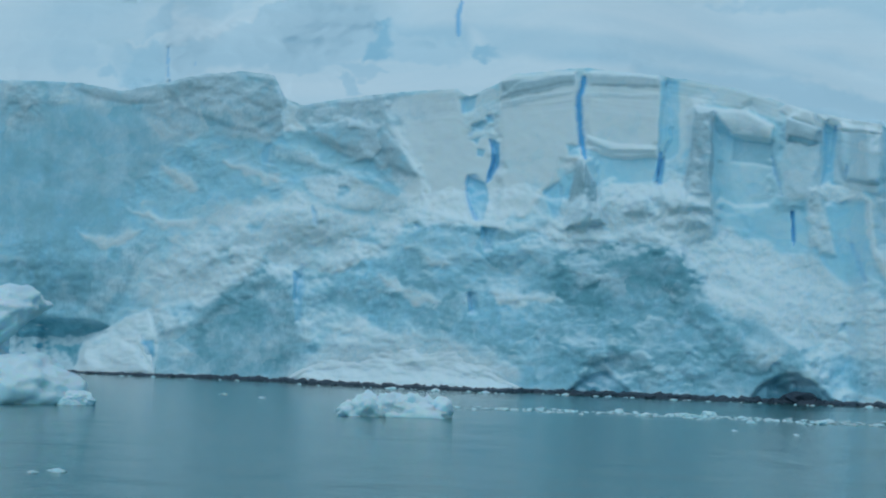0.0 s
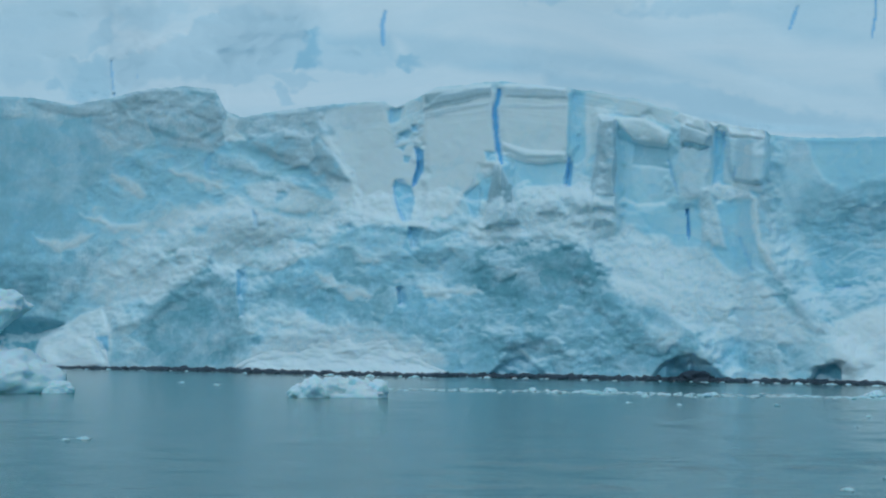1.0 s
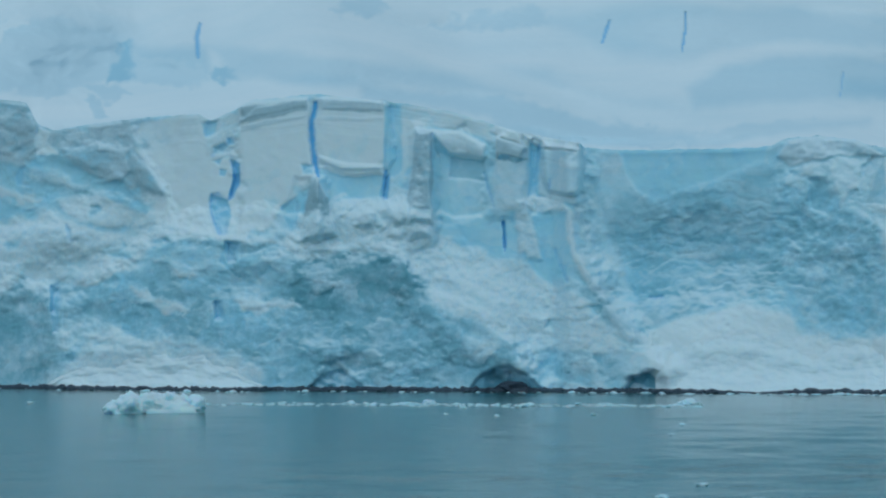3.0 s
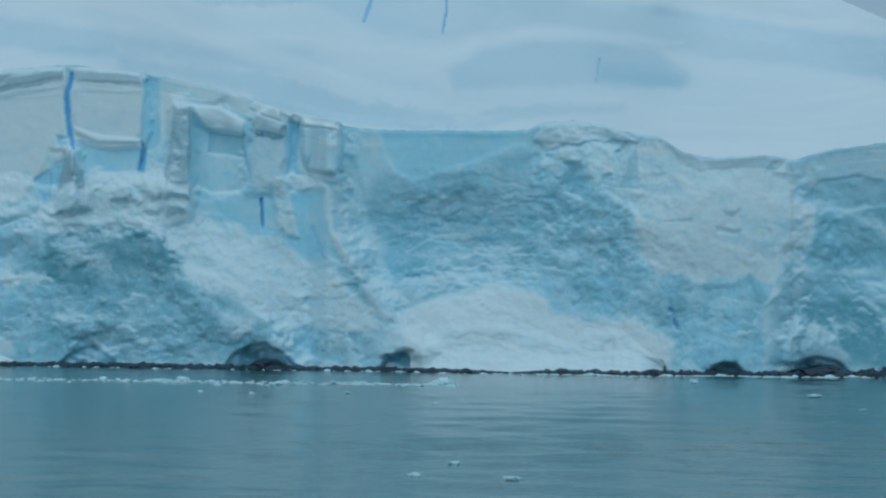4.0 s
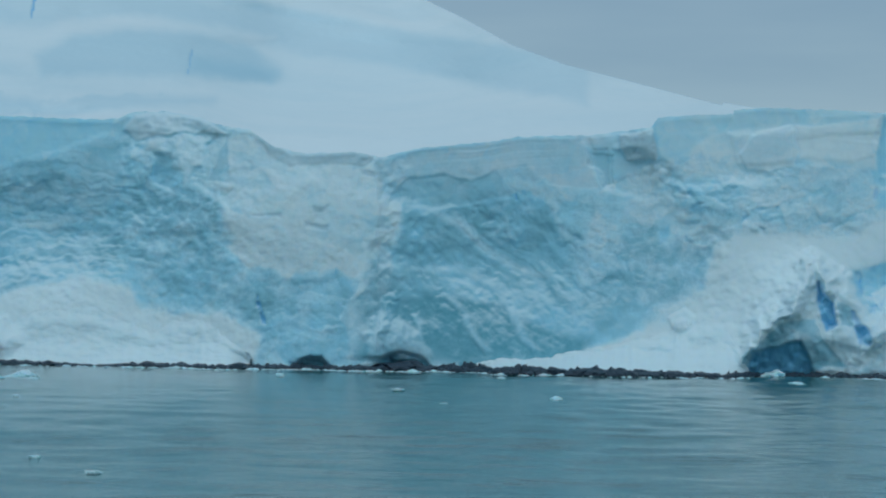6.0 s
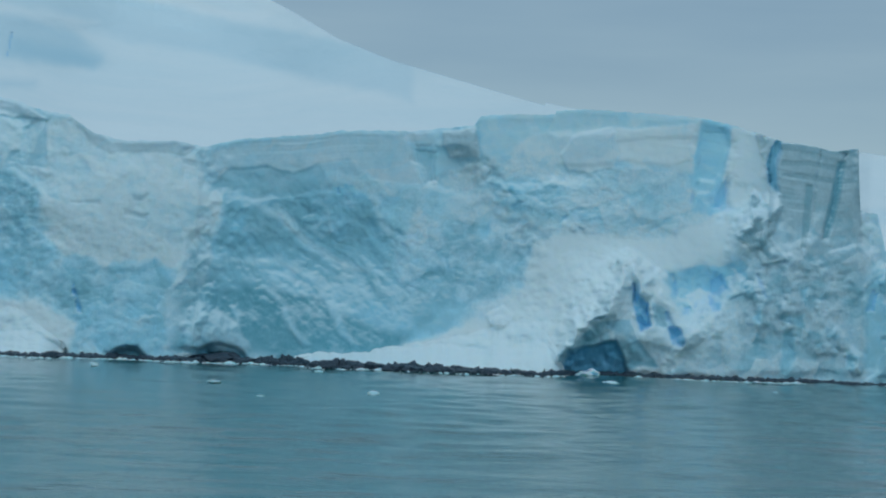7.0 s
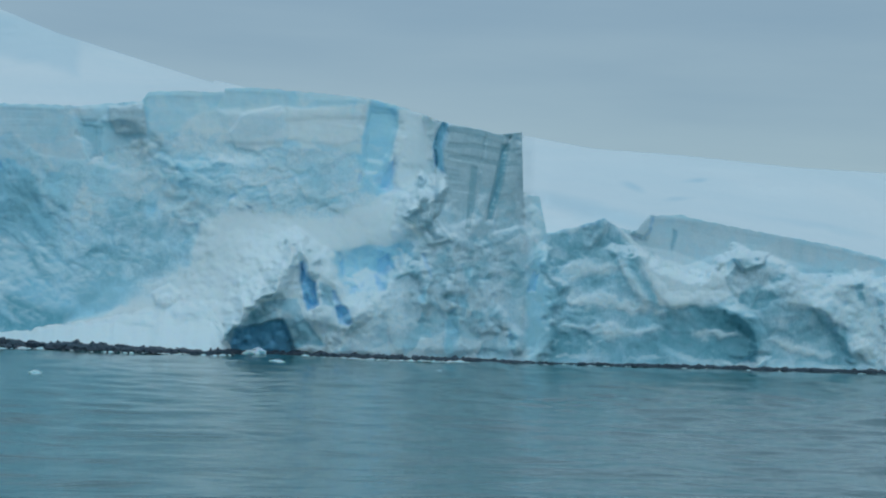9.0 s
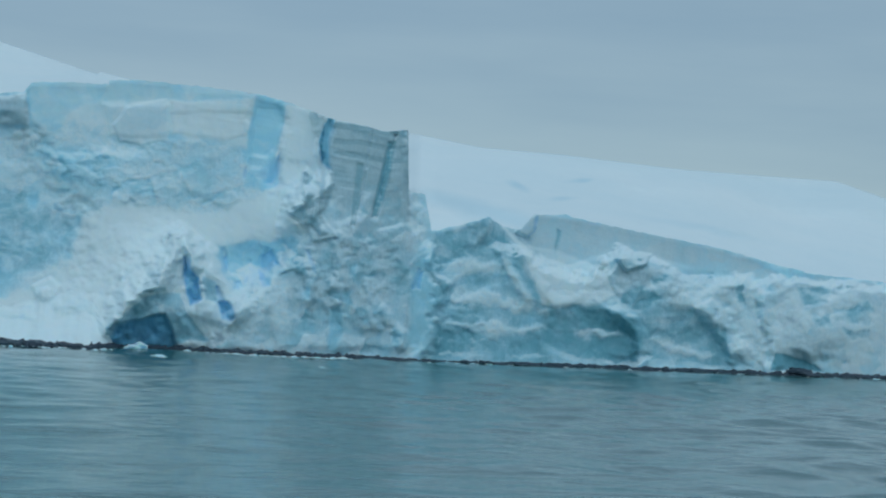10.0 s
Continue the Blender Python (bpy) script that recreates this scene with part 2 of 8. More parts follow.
class Face:
    """The relief of an ice front over a grid of s and z. far: metres by which it stands back; the rest is what the ice is like there."""

    def __init__(self, s, z):
        self.s, self.z = s, z
        self.far = np.zeros(s.shape)
        self.rough, self.firn_shade, self.blue, self.teal, self.deep = (np.full(s.shape, v) for v in (0.55, -0.08, 0.62, 0.0, 0.0))
        # wandering coordinates, so that no outline is a clean curve
        self.ws = s + 0.9 * cloudy(s / 5, z / 5, 4, 3) + 0.25 * cloudy(s / 0.9, z / 0.9, 2, 5)
        self.wz = z + 0.9 * cloudy(s / 5, z / 5, 4, 31) + 0.25 * cloudy(s / 0.9, z / 0.9, 2, 35)
        self.ns, self.nz = s + 0.3 * cloudy(s / 2.2, z / 2.2, 4, 45), z + 0.3 * cloudy(s / 2.2, z / 2.2, 4, 47)

    def window(self, lo, hi):
        c0, c1 = np.searchsorted(self.s[0], (lo - 2.5, hi + 2.5))
        return np.s_[:, c0:c1]

    def patch(self, s, z, ds, dz, turn=0.0, hard=0.0, clean=False):
        """1 in the middle of an ellipse, 0 outside; hard: 0 like a hill, near 1 like a plate."""
        w = self.window(s - max(ds, dz), s + max(ds, dz))
        ss, zz = (self.s[w], self.z[w]) if clean else (self.ws[w], self.wz[w])
        c, n = math.cos(radians(turn)), math.sin(radians(turn))
        u, v = ss - s, zz - z
        q = np.sqrt(((u * c + v * n) / ds) ** 2 + ((-u * n + v * c) / dz) ** 2)
        return w, 1 - smooth(q, hard, 1.0)

    def blob(self, *a, **k):
        full = np.zeros(self.s.shape)
        w, m = self.patch(*a, **k)
        full[w] = m
        return full

    def area(self, outline, forward=0.0, soft=0.3, wander=0.55, **like):
        """A piece of the face with an outline of its own: how far it stands out, and what it is like."""
        xs = [q[0] for q in outline]
        c0, c1 = np.searchsorted(self.s[0], (min(xs) - 2, max(xs) + 2))
        if c1 - c0 < 2:
            return
        w = np.s_[:, c0:c1]
        x, y = self.s[w] + wander * (self.ns[w] - self.s[w]), self.z[w] + wander * (self.nz[w] - self.z[w])
        best, inside = np.full(x.shape, 1e9), np.zeros(x.shape, dtype=bool)
        for (x0, y0), (x1, y1) in zip(outline, outline[1:] + outline[:1]):
            t = np.clip(((x - x0) * (x1 - x0) + (y - y0) * (y1 - y0)) / ((x1 - x0) ** 2 + (y1 - y0) ** 2 + 1e-9), 0, 1)
            best = np.minimum(best, np.hypot(x - x0 - t * (x1 - x0), y - y0 - t * (y1 - y0)))
            inside ^= ((y0 > y) != (y1 > y)) & (x < (x1 - x0) * (y - y0) / (y1 - y0 + 1e-9) + x0)
        m = smooth(np.where(inside, best, -best), -soft, soft)
        self.far[w] -= forward * m
        for field, key in ((self.firn_shade, "firn_shade"), (self.blue, "blue"), (self.teal, "teal"), (self.deep, "deep"), (self.rough, "rough")):
            if key in like:
                field[w] += m * (like[key] - field[w])

    def hill(self, amount, *a, **k):
        w, m = self.patch(*a, **k)
        self.far[w] -= amount * m

    def paint(self, what, amount, *a, **k):
        field = {"firn_shade": self.firn_shade, "blue": self.blue, "teal": self.teal, "rough": self.rough}[what]
        w, m = self.patch(*a, **k)
        field[w] += m * abs(amount) * ((1 if amount > 0 else 0) - field[w])

    def step(self, crest, back, soft=0.5, s0=-999, s1=999, fade=2.0):
        """All that lies above the crest line stands back."""
        zc = along(crest, self.ws)
        inside = smooth(self.s, s0 - fade, s0) * (1 - smooth(self.s, s1, s1 + fade))
        self.far += back * smooth(self.wz, zc - soft, zc + soft) * inside

    def edge(self, line, back, soft=0.6, z0=-99, z1=99, reach=0):
        """What lies to the right of an upright line stands back (or forward, if negative), for ever or as far as it reaches."""
        sc = along(sorted((z, s) for s, z in line), self.wz)
        k = smooth(self.ws, sc - soft, sc + soft) * smooth(self.wz, z0 - 1, z0) * (1 - smooth(self.wz, z1, z1 + 1))
        if reach:
            k = k * (1 - smooth(self.s, sc + 0.5 * reach, sc + reach))
        self.far += back * k

    def dist(self, line, clean=True, w=np.s_[:, :]):
        ss, zz = (self.s[w], self.z[w]) if clean else (self.ws[w], self.wz[w])
        best = np.full(ss.shape, 1e9)
        for (s0, z0), (s1, z1) in zip(line, line[1:]):
            t = np.clip(((ss - s0) * (s1 - s0) + (zz - z0) * (z1 - z0)) / ((s1 - s0) ** 2 + (z1 - z0) ** 2 + 1e-9), 0, 1)
            best = np.minimum(best, np.hypot(ss - s0 - t * (s1 - s0), zz - z0 - t * (z1 - z0)))
        return best

    def ridge(self, amount, width, line, clean=False):
        """A blunt rib along a line."""
        w = self.window(min(q[0] for q in line) - width, max(q[0] for q in line) + width)
        self.far[w] -= amount * np.clip(1 - self.dist(line, clean, w) / width, 0, 1) ** 0.8

    def crack(self, line, width, depth=3.0, tint=1.0):
        v = self.window(min(q[0] for q in line), max(q[0] for q in line))
        ss, zz = self.s[v], self.z[v]
        d = self.dist(line, True, v) + 0.10 * cloudy(ss / 0.9, zz / 0.9, 3, 71)
        if depth <= 3.5:
            tint = tint * (0.8 + 0.3 * grain(ss / 0.7, zz / 1.1, 72))
        zs = [q for _, q in line]
        mid, half = (max(zs) + min(zs)) / 2, (max(zs) - min(zs)) / 2 + 0.3
        width = width * (0.35 + 0.75 * np.sqrt(np.clip(1 - ((zz - mid) / half) ** 2, 0, 1)))
        m = 1 - smooth(d, width * 0.10, width * 0.52)
        self.far[v] += 0.14 * depth * m
        self.deep[v] = np.maximum(self.deep[v], np.clip(tint, 0, 1) * m)


# the top of the ice front
SKY_LEFT = [(-118.1, 26.0), (-113.2, 25.7), (-109.6, 25.7), (-107.1, 25.7), (-103.0, 25.1), (-99.4, 25.9), (-96.2, 26.8), (-92.1, 27.1), (-90.0, 26.8), (-89.0, 24.9), (-87.7, 24.3), (-83.7, 25.0), (-79.5, 25.6), (-74.2, 26.0), (-73.1, 25.4), (-70.7, 26.5), (-69.4, 27.3), (-64.1, 27.9), (-63.0, 27.9), (-56.9, 27.3), (-55.6, 27.1), (-50.3, 26.2), (-46.6, 25.0), (-44.0, 24.2), (-38.5, 23.1), (-38.0, 22.7), (-34.7, 22.4)]
SKY_MIDDLE = [(-31.9, 22.4), (-23.5, 22.4), (-20.8, 22.5), (-19.5, 23.2), (-16.6, 23.4), (-13.0, 22.9), (-11.7, 22.3), (-8.5, 21.9), (-6.4, 20.4), (-3.2, 19.8), (1.5, 20.1), (3.7, 19.6), (7.0, 20.5), (14.9, 21.4), (16.5, 21.8), (22.0, 22.0), (23.0, 22.0), (29.0, 22.8), (29.6, 23.7), (32.6, 24.0), (36.7, 24.1)]
SKY_RIGHT = [(34.6, 24.3), (39.4, 24.7), (45.3, 24.5), (50.3, 24.2), (53.2, 23.6), (55.9, 22.8), (57.0, 22.4), (58.0, 22.2), (60.7, 21.8), (62.5, 21.4), (63.3, 21.5), (64.7, 21.7), (65.0, 16.1), (65.8, 15.8), (66.6, 15.7), (67.4, 12.3), (69.3, 12.8), (72.7, 13.9), (74.1, 13.1), (75.8, 12.9), (76.9, 14.4), (79.8, 14.5), (84.1, 13.7), (89.4, 12.9), (94.6, 12.1), (99.9, 10.8), (103.0, 10.2), (106.1, 10.0), (111.1, 9.6), (115.2, 9.0)]
SKYLINE = SKY_LEFT + SKY_MIDDLE + SKY_RIGHT
S0, S1 = SKYLINE[0][0], SKYLINE[-1][0]


def front_grid(s0, s1, ds, rows):
    s = np.linspace(s0, s1, int((s1 - s0) / ds) + 1)
    top = along(SKYLINE, s) + 0.10 * cloudy(s / 1.2, s * 0, 3, 77)
    low = EYE - EYE * REACH / shore(s) - 0.35
    z = np.linspace(low.min(), top.max(), rows)[:, None]
    return np.broadcast_to(s, (rows, len(s))).copy(), np.clip(z, low, top)


CREST = [(-112.8, 3.5), (-109.8, 3.5), (-106.3, 1.4), (-105.5, 3.0), (-103.2, 3.9), (-99.7, 4.6), (-98.9, 6.4), (-95.1, 8.0), (-90.4, 10.8), (-88.8, 10.0), (-87.3, 10.2), (-83.6, 9.9), (-80.4, 12.1), (-78.3, 14.1), (-77.3, 15.7), (-75.2, 14.9), (-73.0, 14.4), (-69.8, 14.5), (-67.7, 14.2), (-66.1, 13.2), (-63.5, 13.0), (-60.3, 13.1), (-57.1, 13.3), (-54.7, 12.4), (-53.9, 10.6), (-51.8, 8.0), (-48.7, 5.9), (-45.0, 4.6), (-43.0, 2.2), (-41.4, 0.4)]


def shape_front(f):
    """The forms of the ice front, large ones first."""
    s, z = f.s, f.z
    f.far += 0.20 * z
    # -- the left mass: a lower bench before an upper wall --
    f.step(CREST, 4.0, 2.2, s1=CREST[-1][0])
    f.hill(-6.0, -108.8, 5.5, 7.5, 6.0)
    f.hill(1.5, -102.7, 1.4, 4.6, 4.2, hard=0.35)
    f.hill(2.2, -87.8, 14.1, 12.0, 3.4, turn=24)
    f.hill(1.6, -96.6, 10.3, 8.0, 3.0, turn=35)
    f.hill(-0.7, -92.9, 4.6, 6.2, 5.6, turn=20)
    f.ridge(0.8, 1.8, [(-98.9, 1.4), (-98.6, 4.6), (-94.5, 7.2), (-90.4, 10.4), (-87.8, 7.8), (-87.2, 3.6), (-86.6, 0.9)])
    f.ridge(0.5, 1.3, [(-93.9, 0.9), (-92.4, 4.1), (-90.4, 6.7)])
    f.hill(-2.0, -82.5, 6.8, 6.0, 3.2)
    f.hill(-1.8, -69.8, 10.0, 7.0, 3.0, turn=-20)
    f.hill(-1.2, -60.0, 7.7, 9.0, 6.0, turn=-10)
    f.hill(-2.4, -60.3, 1.6, 4.2, 2.6)
    f.ridge(2.4, 3.2, [(-54.5, 12.2), (-51.3, 8.0), (-47.1, 5.1), (-43.0, 2.5)])
    f.hill(2.4, -46.6, 8.0, 8.0, 4.0, turn=-25)
    # the grey shoulder on the far left and the grey nose
    f.edge([(-89.3, 27.3), (-89.0, 23.9)], 1.0, 0.5, z0=22.8, reach=9)
    f.edge([(-80.5, 25.9), (-79.7, 23.2), (-78.1, 20.0), (-76.9, 18.4)], 0.9, 0.5, z0=17.1, reach=26)
    f.hill(0.6, -79.7, 21.4, 3.8, 5.2, turn=-35)
    f.hill(0.5, -93.2, 24.9, 4.8, 2.6)
    f.hill(-0.8, -97.8, 17.1, 6.0, 4.0, turn=30)
    # the smooth upper wall with its layered blocks
    top = along(SKYLINE, s)
    wall = smooth(s, -76.2, -75.7) * (1 - smooth(s, -39.3, -37.2))
    f.edge([(-70.6, 27.6), (-70.3, 19.6), (-70.9, 14.2)], -1.2, 0.35, z0=14.5, reach=9)
    f.edge([(-56.7, 27.6), (-56.3, 21.7), (-57.1, 18.0)], 1.0, 0.35, z0=17.8, reach=3)
    low = along([(-63.0, 21.6), (-60.9, 20.9), (-57.1, 20.9), (-56.7, 21.2)], s)
    f.far += 0.5 * (1 - smooth(f.z, low - 0.25, low + 0.15)) * smooth(s, -63.2, -62.9) * (1 - smooth(s, -57.0, -56.6)) * smooth(z, 17.2, 17.8)
    # layers of old snow near the top, all along the front
    depth = top - z
    lay = depth + 0.25 * cloudy(s / 9, z / 4, 3, 61)
    band = np.sin(lay * 2 * math.pi / 0.95) + 0.6 * np.sin(lay * 2 * math.pi / 0.41 + 1.0)
    layered = 1 - smooth(depth, 2.0, 4.5) * (1 - f.blob(61.2, 18.9, 4.8, 7, hard=0.7))
    shown = 0.15 + wall * 0.5 + 0.5 * f.blob(48.0, 22.2, 10, 4) + 0.5 * f.blob(13.1, 19.7, 13, 3) + 0.4 * f.blob(87.8, 12.8, 12, 3) + 0.7 * f.blob(61.2, 19.5, 4.6, 6, hard=0.7)
    f.far += 0.05 * band * layered * shown * (0.5 + grain(s / 4, z / 1.5, 62)) + 0.06 * (grain(s / 30, lay / 0.55, 64) + 0.6 * grain(s / 22, lay / 0.25, 65)) * layered * shown
    f.far -= 0.14 * np.exp(-((depth - 0.25) / 0.3) ** 2)
    # broken seracs on the right of the wall
    f.edge([(-54.5, 24.7), (-54.2, 19.6), (-54.7, 14.3)], -0.9, 0.4, z0=14.0, z1=24.3, reach=4.5)
    f.edge([(-52.3, 24.7), (-52.3, 19.6), (-52.1, 14.3)], 0.9, 0.4, z0=14.0, z1=24.3, reach=5)
    f.edge([(-46.8, 24.6), (-47.1, 19.6), (-46.6, 16.9)], -0.8, 0.4, z0=16.9, reach=4)
    f.edge([(-43.6, 24.3), (-43.4, 19.6), (-43.4, 17.5)], 0.8, 0.35, z0=17.2, reach=4)
    f.hill(0.6, -49.8, 23.4, 3.4, 1.2, turn=-20, hard=0.5)
    f.hill(1.0, -45.1, 23.2, 2.0, 1.5, turn=-15, hard=0.7)
    f.hill(-0.2, -49.2, 20.1, 3.0, 2.8, hard=0.4)
    f.ridge(1.4, 1.5, [(-63.2, 19.9), (-63.3, 17.2), (-63.4, 14.3)])
    f.hill(1.0, -60.6, 17.2, 1.4, 1.3, hard=0.4)
    f.hill(1.0, -55.5, 16.7, 2.0, 1.5, hard=0.4)
    f.hill(1.2, -58.5, 15.8, 1.5, 1.2, hard=0.3)
    f.hill(0.8, -56.6, 15.9, 5.0, 2.4)
    # -- the first bowl --
    f.edge([(-38.2, 22.9), (-38.2, 18.0), (-37.7, 13.2), (-36.0, 9.1), (-33.4, 5.4), (-29.6, 1.8)], 3.2, 1.8)
    f.edge([(-11.7, 23.3), (-13.8, 18.5), (-14.8, 13.2), (-12.6, 7.9), (-11.4, 0.5)], -7.0, 7.0)
    f.hill(-4.0, -27.5, 11.9, 12.0, 7.0)
    f.hill(2.0, -25.2, 1.3, 10.5, 6.2)
    f.hill(1.6, -14.1, 1.5, 8.0, 5.0)
    arcs = (f.wz + 0.018 * (s - -25.4) ** 2 * 0.6)
    inbowl = f.blob(-25.3, 11.9, 15.0, 9.0, hard=0.5)
    folds = inbowl * (cloudy(s / 12, arcs / 1.6, 4, 63, 0.6) + 0.4 * ridged(s / 12, arcs / 3, 2, 66))
    f.far += 0.25 * folds
    # the bulge with its folds and the white drape
    f.hill(2.2, -16.2, 19.5, 5.5, 5.0)
    f.ridge(0.4, 1.1, [(-14.3, 21.2), (-17.0, 20.6), (-18.6, 19.5), (-18.8, 17.3)])
    f.ridge(0.5, 1.2, [(-12.2, 22.2), (-11.4, 20.1), (-12.7, 16.9), (-15.3, 14.7), (-17.4, 12.0)])
    f.ridge(0.3, 1.0, [(-14.8, 19.5), (-14.3, 17.4), (-15.8, 15.3)])
    f.hill(1.4, -3.7, 14.4, 9.0, 6.0)
    f.ridge(0.6, 1.8, [(3.7, 18.1), (3.2, 12.8), (1.7, 7.0), (2.5, 3.4), (2.3, 0.7)])
    f.ridge(1.0, 1.0, [(5.1, 6.0), (3.6, 3.9), (3.3, 1.3)])
    # -- the second bowl --
    f.edge([(3.7, 19.7), (4.9, 16.1), (4.4, 11.3), (2.9, 6.0), (3.5, -0.3)], 3.5, 4.5)
    f.hill(-3.2, 15.9, 9.7, 13.0, 8.0)
    f.hill(-0.4, 8.9, 16.2, 5.2, 1.9, hard=0.3)
    f.edge([(23.2, 22.3), (23.7, 19.4), (24.5, 17.2)], 0.5, 0.3, z0=17.0, reach=6)
    f.edge([(29.4, 23.9), (29.8, 18.9)], 0.9, 0.35, z0=18.3, reach=14)
    b2 = f.blob(15.4, 9.1, 15.0, 8.5, hard=0.5)
    c, n = math.cos(radians(-38)), math.sin(radians(-38))
    us, uz = f.ws * c + f.wz * n, -f.ws * n + f.wz * c
    streaks = b2 * (cloudy(us / 12, uz / 1.6, 4, 67, 0.6) + 0.5 * ridged(us / 14, uz / 3.5, 2, 68))
    f.far += 0.2 * streaks
    f.hill(1.6, 4.9, 2.6, 4.0, 3.0)
    # the snow ramp and the pale wall above
    f.edge([(27.4, 20.7), (31.8, 16.6), (34.4, 12.0), (35.4, 7.8), (34.5, 4.5), (29.3, 2.2)], -3.0, 2.6)
    f.hill(2.0, 39.3, 2.7, 9.0, 4.0, turn=8)
    f.hill(3.0, 42.4, 6.0, 6.0, 7.0, turn=30)
    f.hill(1.6, 32.1, 4.7, 1.0, 1.0, hard=0.5)
    f.hill(-0.6, 44.2, 12.4, 7.0, 3.6)
    f.hill(-0.5, 52.6, 16.8, 1.3, 2.2)
    f.edge([(50.1, 24.4), (50.0, 19.0)], 0.5, 0.3, z0=18.4, reach=4)
    f.edge([(53.3, 23.7), (52.9, 19.2)], -0.6, 0.4, z0=18.6, reach=5)
    # the arch over the dark cave
    f.hill(2.2, 44.5, 5.0, 7.5, 6.5, hard=0.2)
    f.ridge(2.2, 1.6, [(37.8, 0.9), (40.3, 4.8), (43.1, 8.1), (44.4, 10.2), (46.0, 8.8), (48.7, 6.3), (49.9, 3.7)])
    f.hill(-1.2, 51.3, 8.5, 4.0, 2.6)
    f.hill(2.0, 50.4, 3.2, 5.0, 3.6)
    # the grey buttress below the tower
    f.edge([(56.2, 22.5), (57.4, 17.7), (54.7, 15.0), (54.0, 12.8), (54.3, 10.2), (52.3, 7.5), (48.8, 3.1), (47.7, -0.1)], -4.0, 0.9)
    f.far -= 2.0 * smooth(s, 56.7, 57.2) * smooth(z, 7.8, 17.2) * (1 - smooth(s, 64.7, 65.1))
    f.ridge(0.5, 1.3, [(61.3, 21.4), (61.2, 17.4), (60.7, 12.6)], True)
    f.ridge(0.5, 1.0, [(63.9, 21.6), (63.7, 18.0), (63.4, 13.2)], True)
    f.ridge(0.5, 1.6, [(58.8, 21.5), (59.3, 16.2), (58.7, 11.5)], True)
    f.hill(1.8, 55.0, 14.2, 1.6, 2.6)
    f.ridge(1.4, 0.7, [(55.4, 17.0), (55.7, 15.6), (54.7, 13.9), (55.3, 11.8)])
    f.ridge(1.4, 0.8, [(57.5, 16.2), (56.5, 14.8), (56.9, 11.9)])
    f.hill(2.6, 59.1, 8.8, 6.5, 8.0)
    # -- the right end --
    f.edge([(65.0, 18.0), (65.6, 12.7), (67.6, 10.2), (68.2, 6.5), (67.1, 0.0)], 3.4, 1.0)
    f.ridge(0.7, 0.9, [(66.3, 14.3), (67.3, 11.7), (67.9, 8.6), (67.9, 4.3), (66.8, 0.0)])
    f.ridge(1.0, 1.8, [(72.5, 13.9), (75.0, 11.1), (76.5, 8.0), (79.0, 5.6), (82.9, 6.2), (86.1, 5.4)])
    f.edge([(72.5, 13.9), (75.0, 11.1), (76.7, 7.7), (79.5, 5.5), (80.6, 0.8)], -0.9, 2.2)
    bench = [(74.4, 11.1), (78.0, 9.7), (82.2, 8.8), (84.8, 10.8), (85.8, 11.4), (87.9, 10.7), (90.6, 9.6), (95.3, 9.5), (97.4, 9.1), (99.9, 9.8), (101.0, 9.1), (109.5, 9.2), (115.2, 9.0)]
    f.step(bench, 4.5, 0.5, s0=bench[0][0])
    f.hill(-0.9, 83.6, 2.6, 5.2, 3.8, turn=-15, hard=0.1)
    f.hill(2.0, 89.2, 6.6, 6.0, 4.5)
    f.ridge(1.0, 1.5, [(90.2, 8.2), (93.4, 5.8), (96.1, 3.3), (97.0, 1.0)])
    f.hill(-0.5, 92.2, 3.1, 3.0, 3.0, turn=-30)
    f.edge([(100.1, 10.8), (99.0, 7.1), (98.9, 1.4)], -1.8, 1.2)
    f.hill(-3.0, 102.7, 1.6, 4.0, 2.0)
    f.hill(2.0, 105.3, 4.9, 6.0, 4.0)
    f.hill(-1.4, 102.8, 8.4, 2.2, 1.2)
    # low caves at the waterline
    for cs, cz, w, h in ((-45.5, 0.2, 3.6, 1.7), (-32.8, 0.1, 2.2, 1.9), (-16.4, -0.0, 2.4, 1.1), (-9.8, 0.1, 2.2, 1.6), (5.9, -0.1, 2.6, 1.6), (-2.4, 0.0, 2.4, 1.4), (-84.5, 0.8, 3.0, 1.0), (86.3, 1.2, 3.0, 0.8)):
        f.hill(-2.0, cs, cz, w, h * 0.9, hard=0.25)
    # -- what the surface is like --
    # teal in scoops and undersides also carries their shade as colour
    def tint(what, amount, cs, cz, w, h, turn):
        f.paint(what, amount, cs, cz, w * 1.12, h * 1.12, turn=turn, hard=0.5)

    tint("firn_shade", 0.85, -99.4, 23.1, 17, 4.5, 0)
    tint("firn_shade", 0.9, -80.8, 22.1, 5.0, 5.5, -30)
    tint("firn_shade", 0.5, -106.5, 19.1, 9, 9, 0)
    tint("rough", -0.5, -104.5, 19.1, 9, 6, 0)
    tint("blue", 0.9, -91.5, 17.8, 10, 4, 20)
    tint("blue", 0.95, -80.4, 6.8, 10, 4, 0)
    tint("blue", 0.8, -107.9, 9.7, 8, 5, 0)
    tint("blue", 0.9, -82.6, 16.8, 7, 3, -30)
    tint("blue", 0.8, -69.8, 9.5, 8, 4, 0)
    tint("blue", -0.9, -94.1, 12.5, 8, 3, 25)
    tint("blue", -0.9, -86.8, 13.1, 8, 2.5, 10)
    tint("blue", -0.9, -97.1, 6.7, 4, 3, 40)
    tint("blue", -0.95, -78.2, 1.8, 13, 2.6, 0)
    tint("blue", -0.9, -102.7, 2.5, 4.5, 3.5, 0)
    tint("teal", 0.7, -93.0, 5.1, 6.5, 6, 20)
    tint("teal", 0.85, -60.0, 7.9, 9.0, 6.5, -8)
    tint("teal", 0.6, -57.1, 2.7, 10, 3, 0)
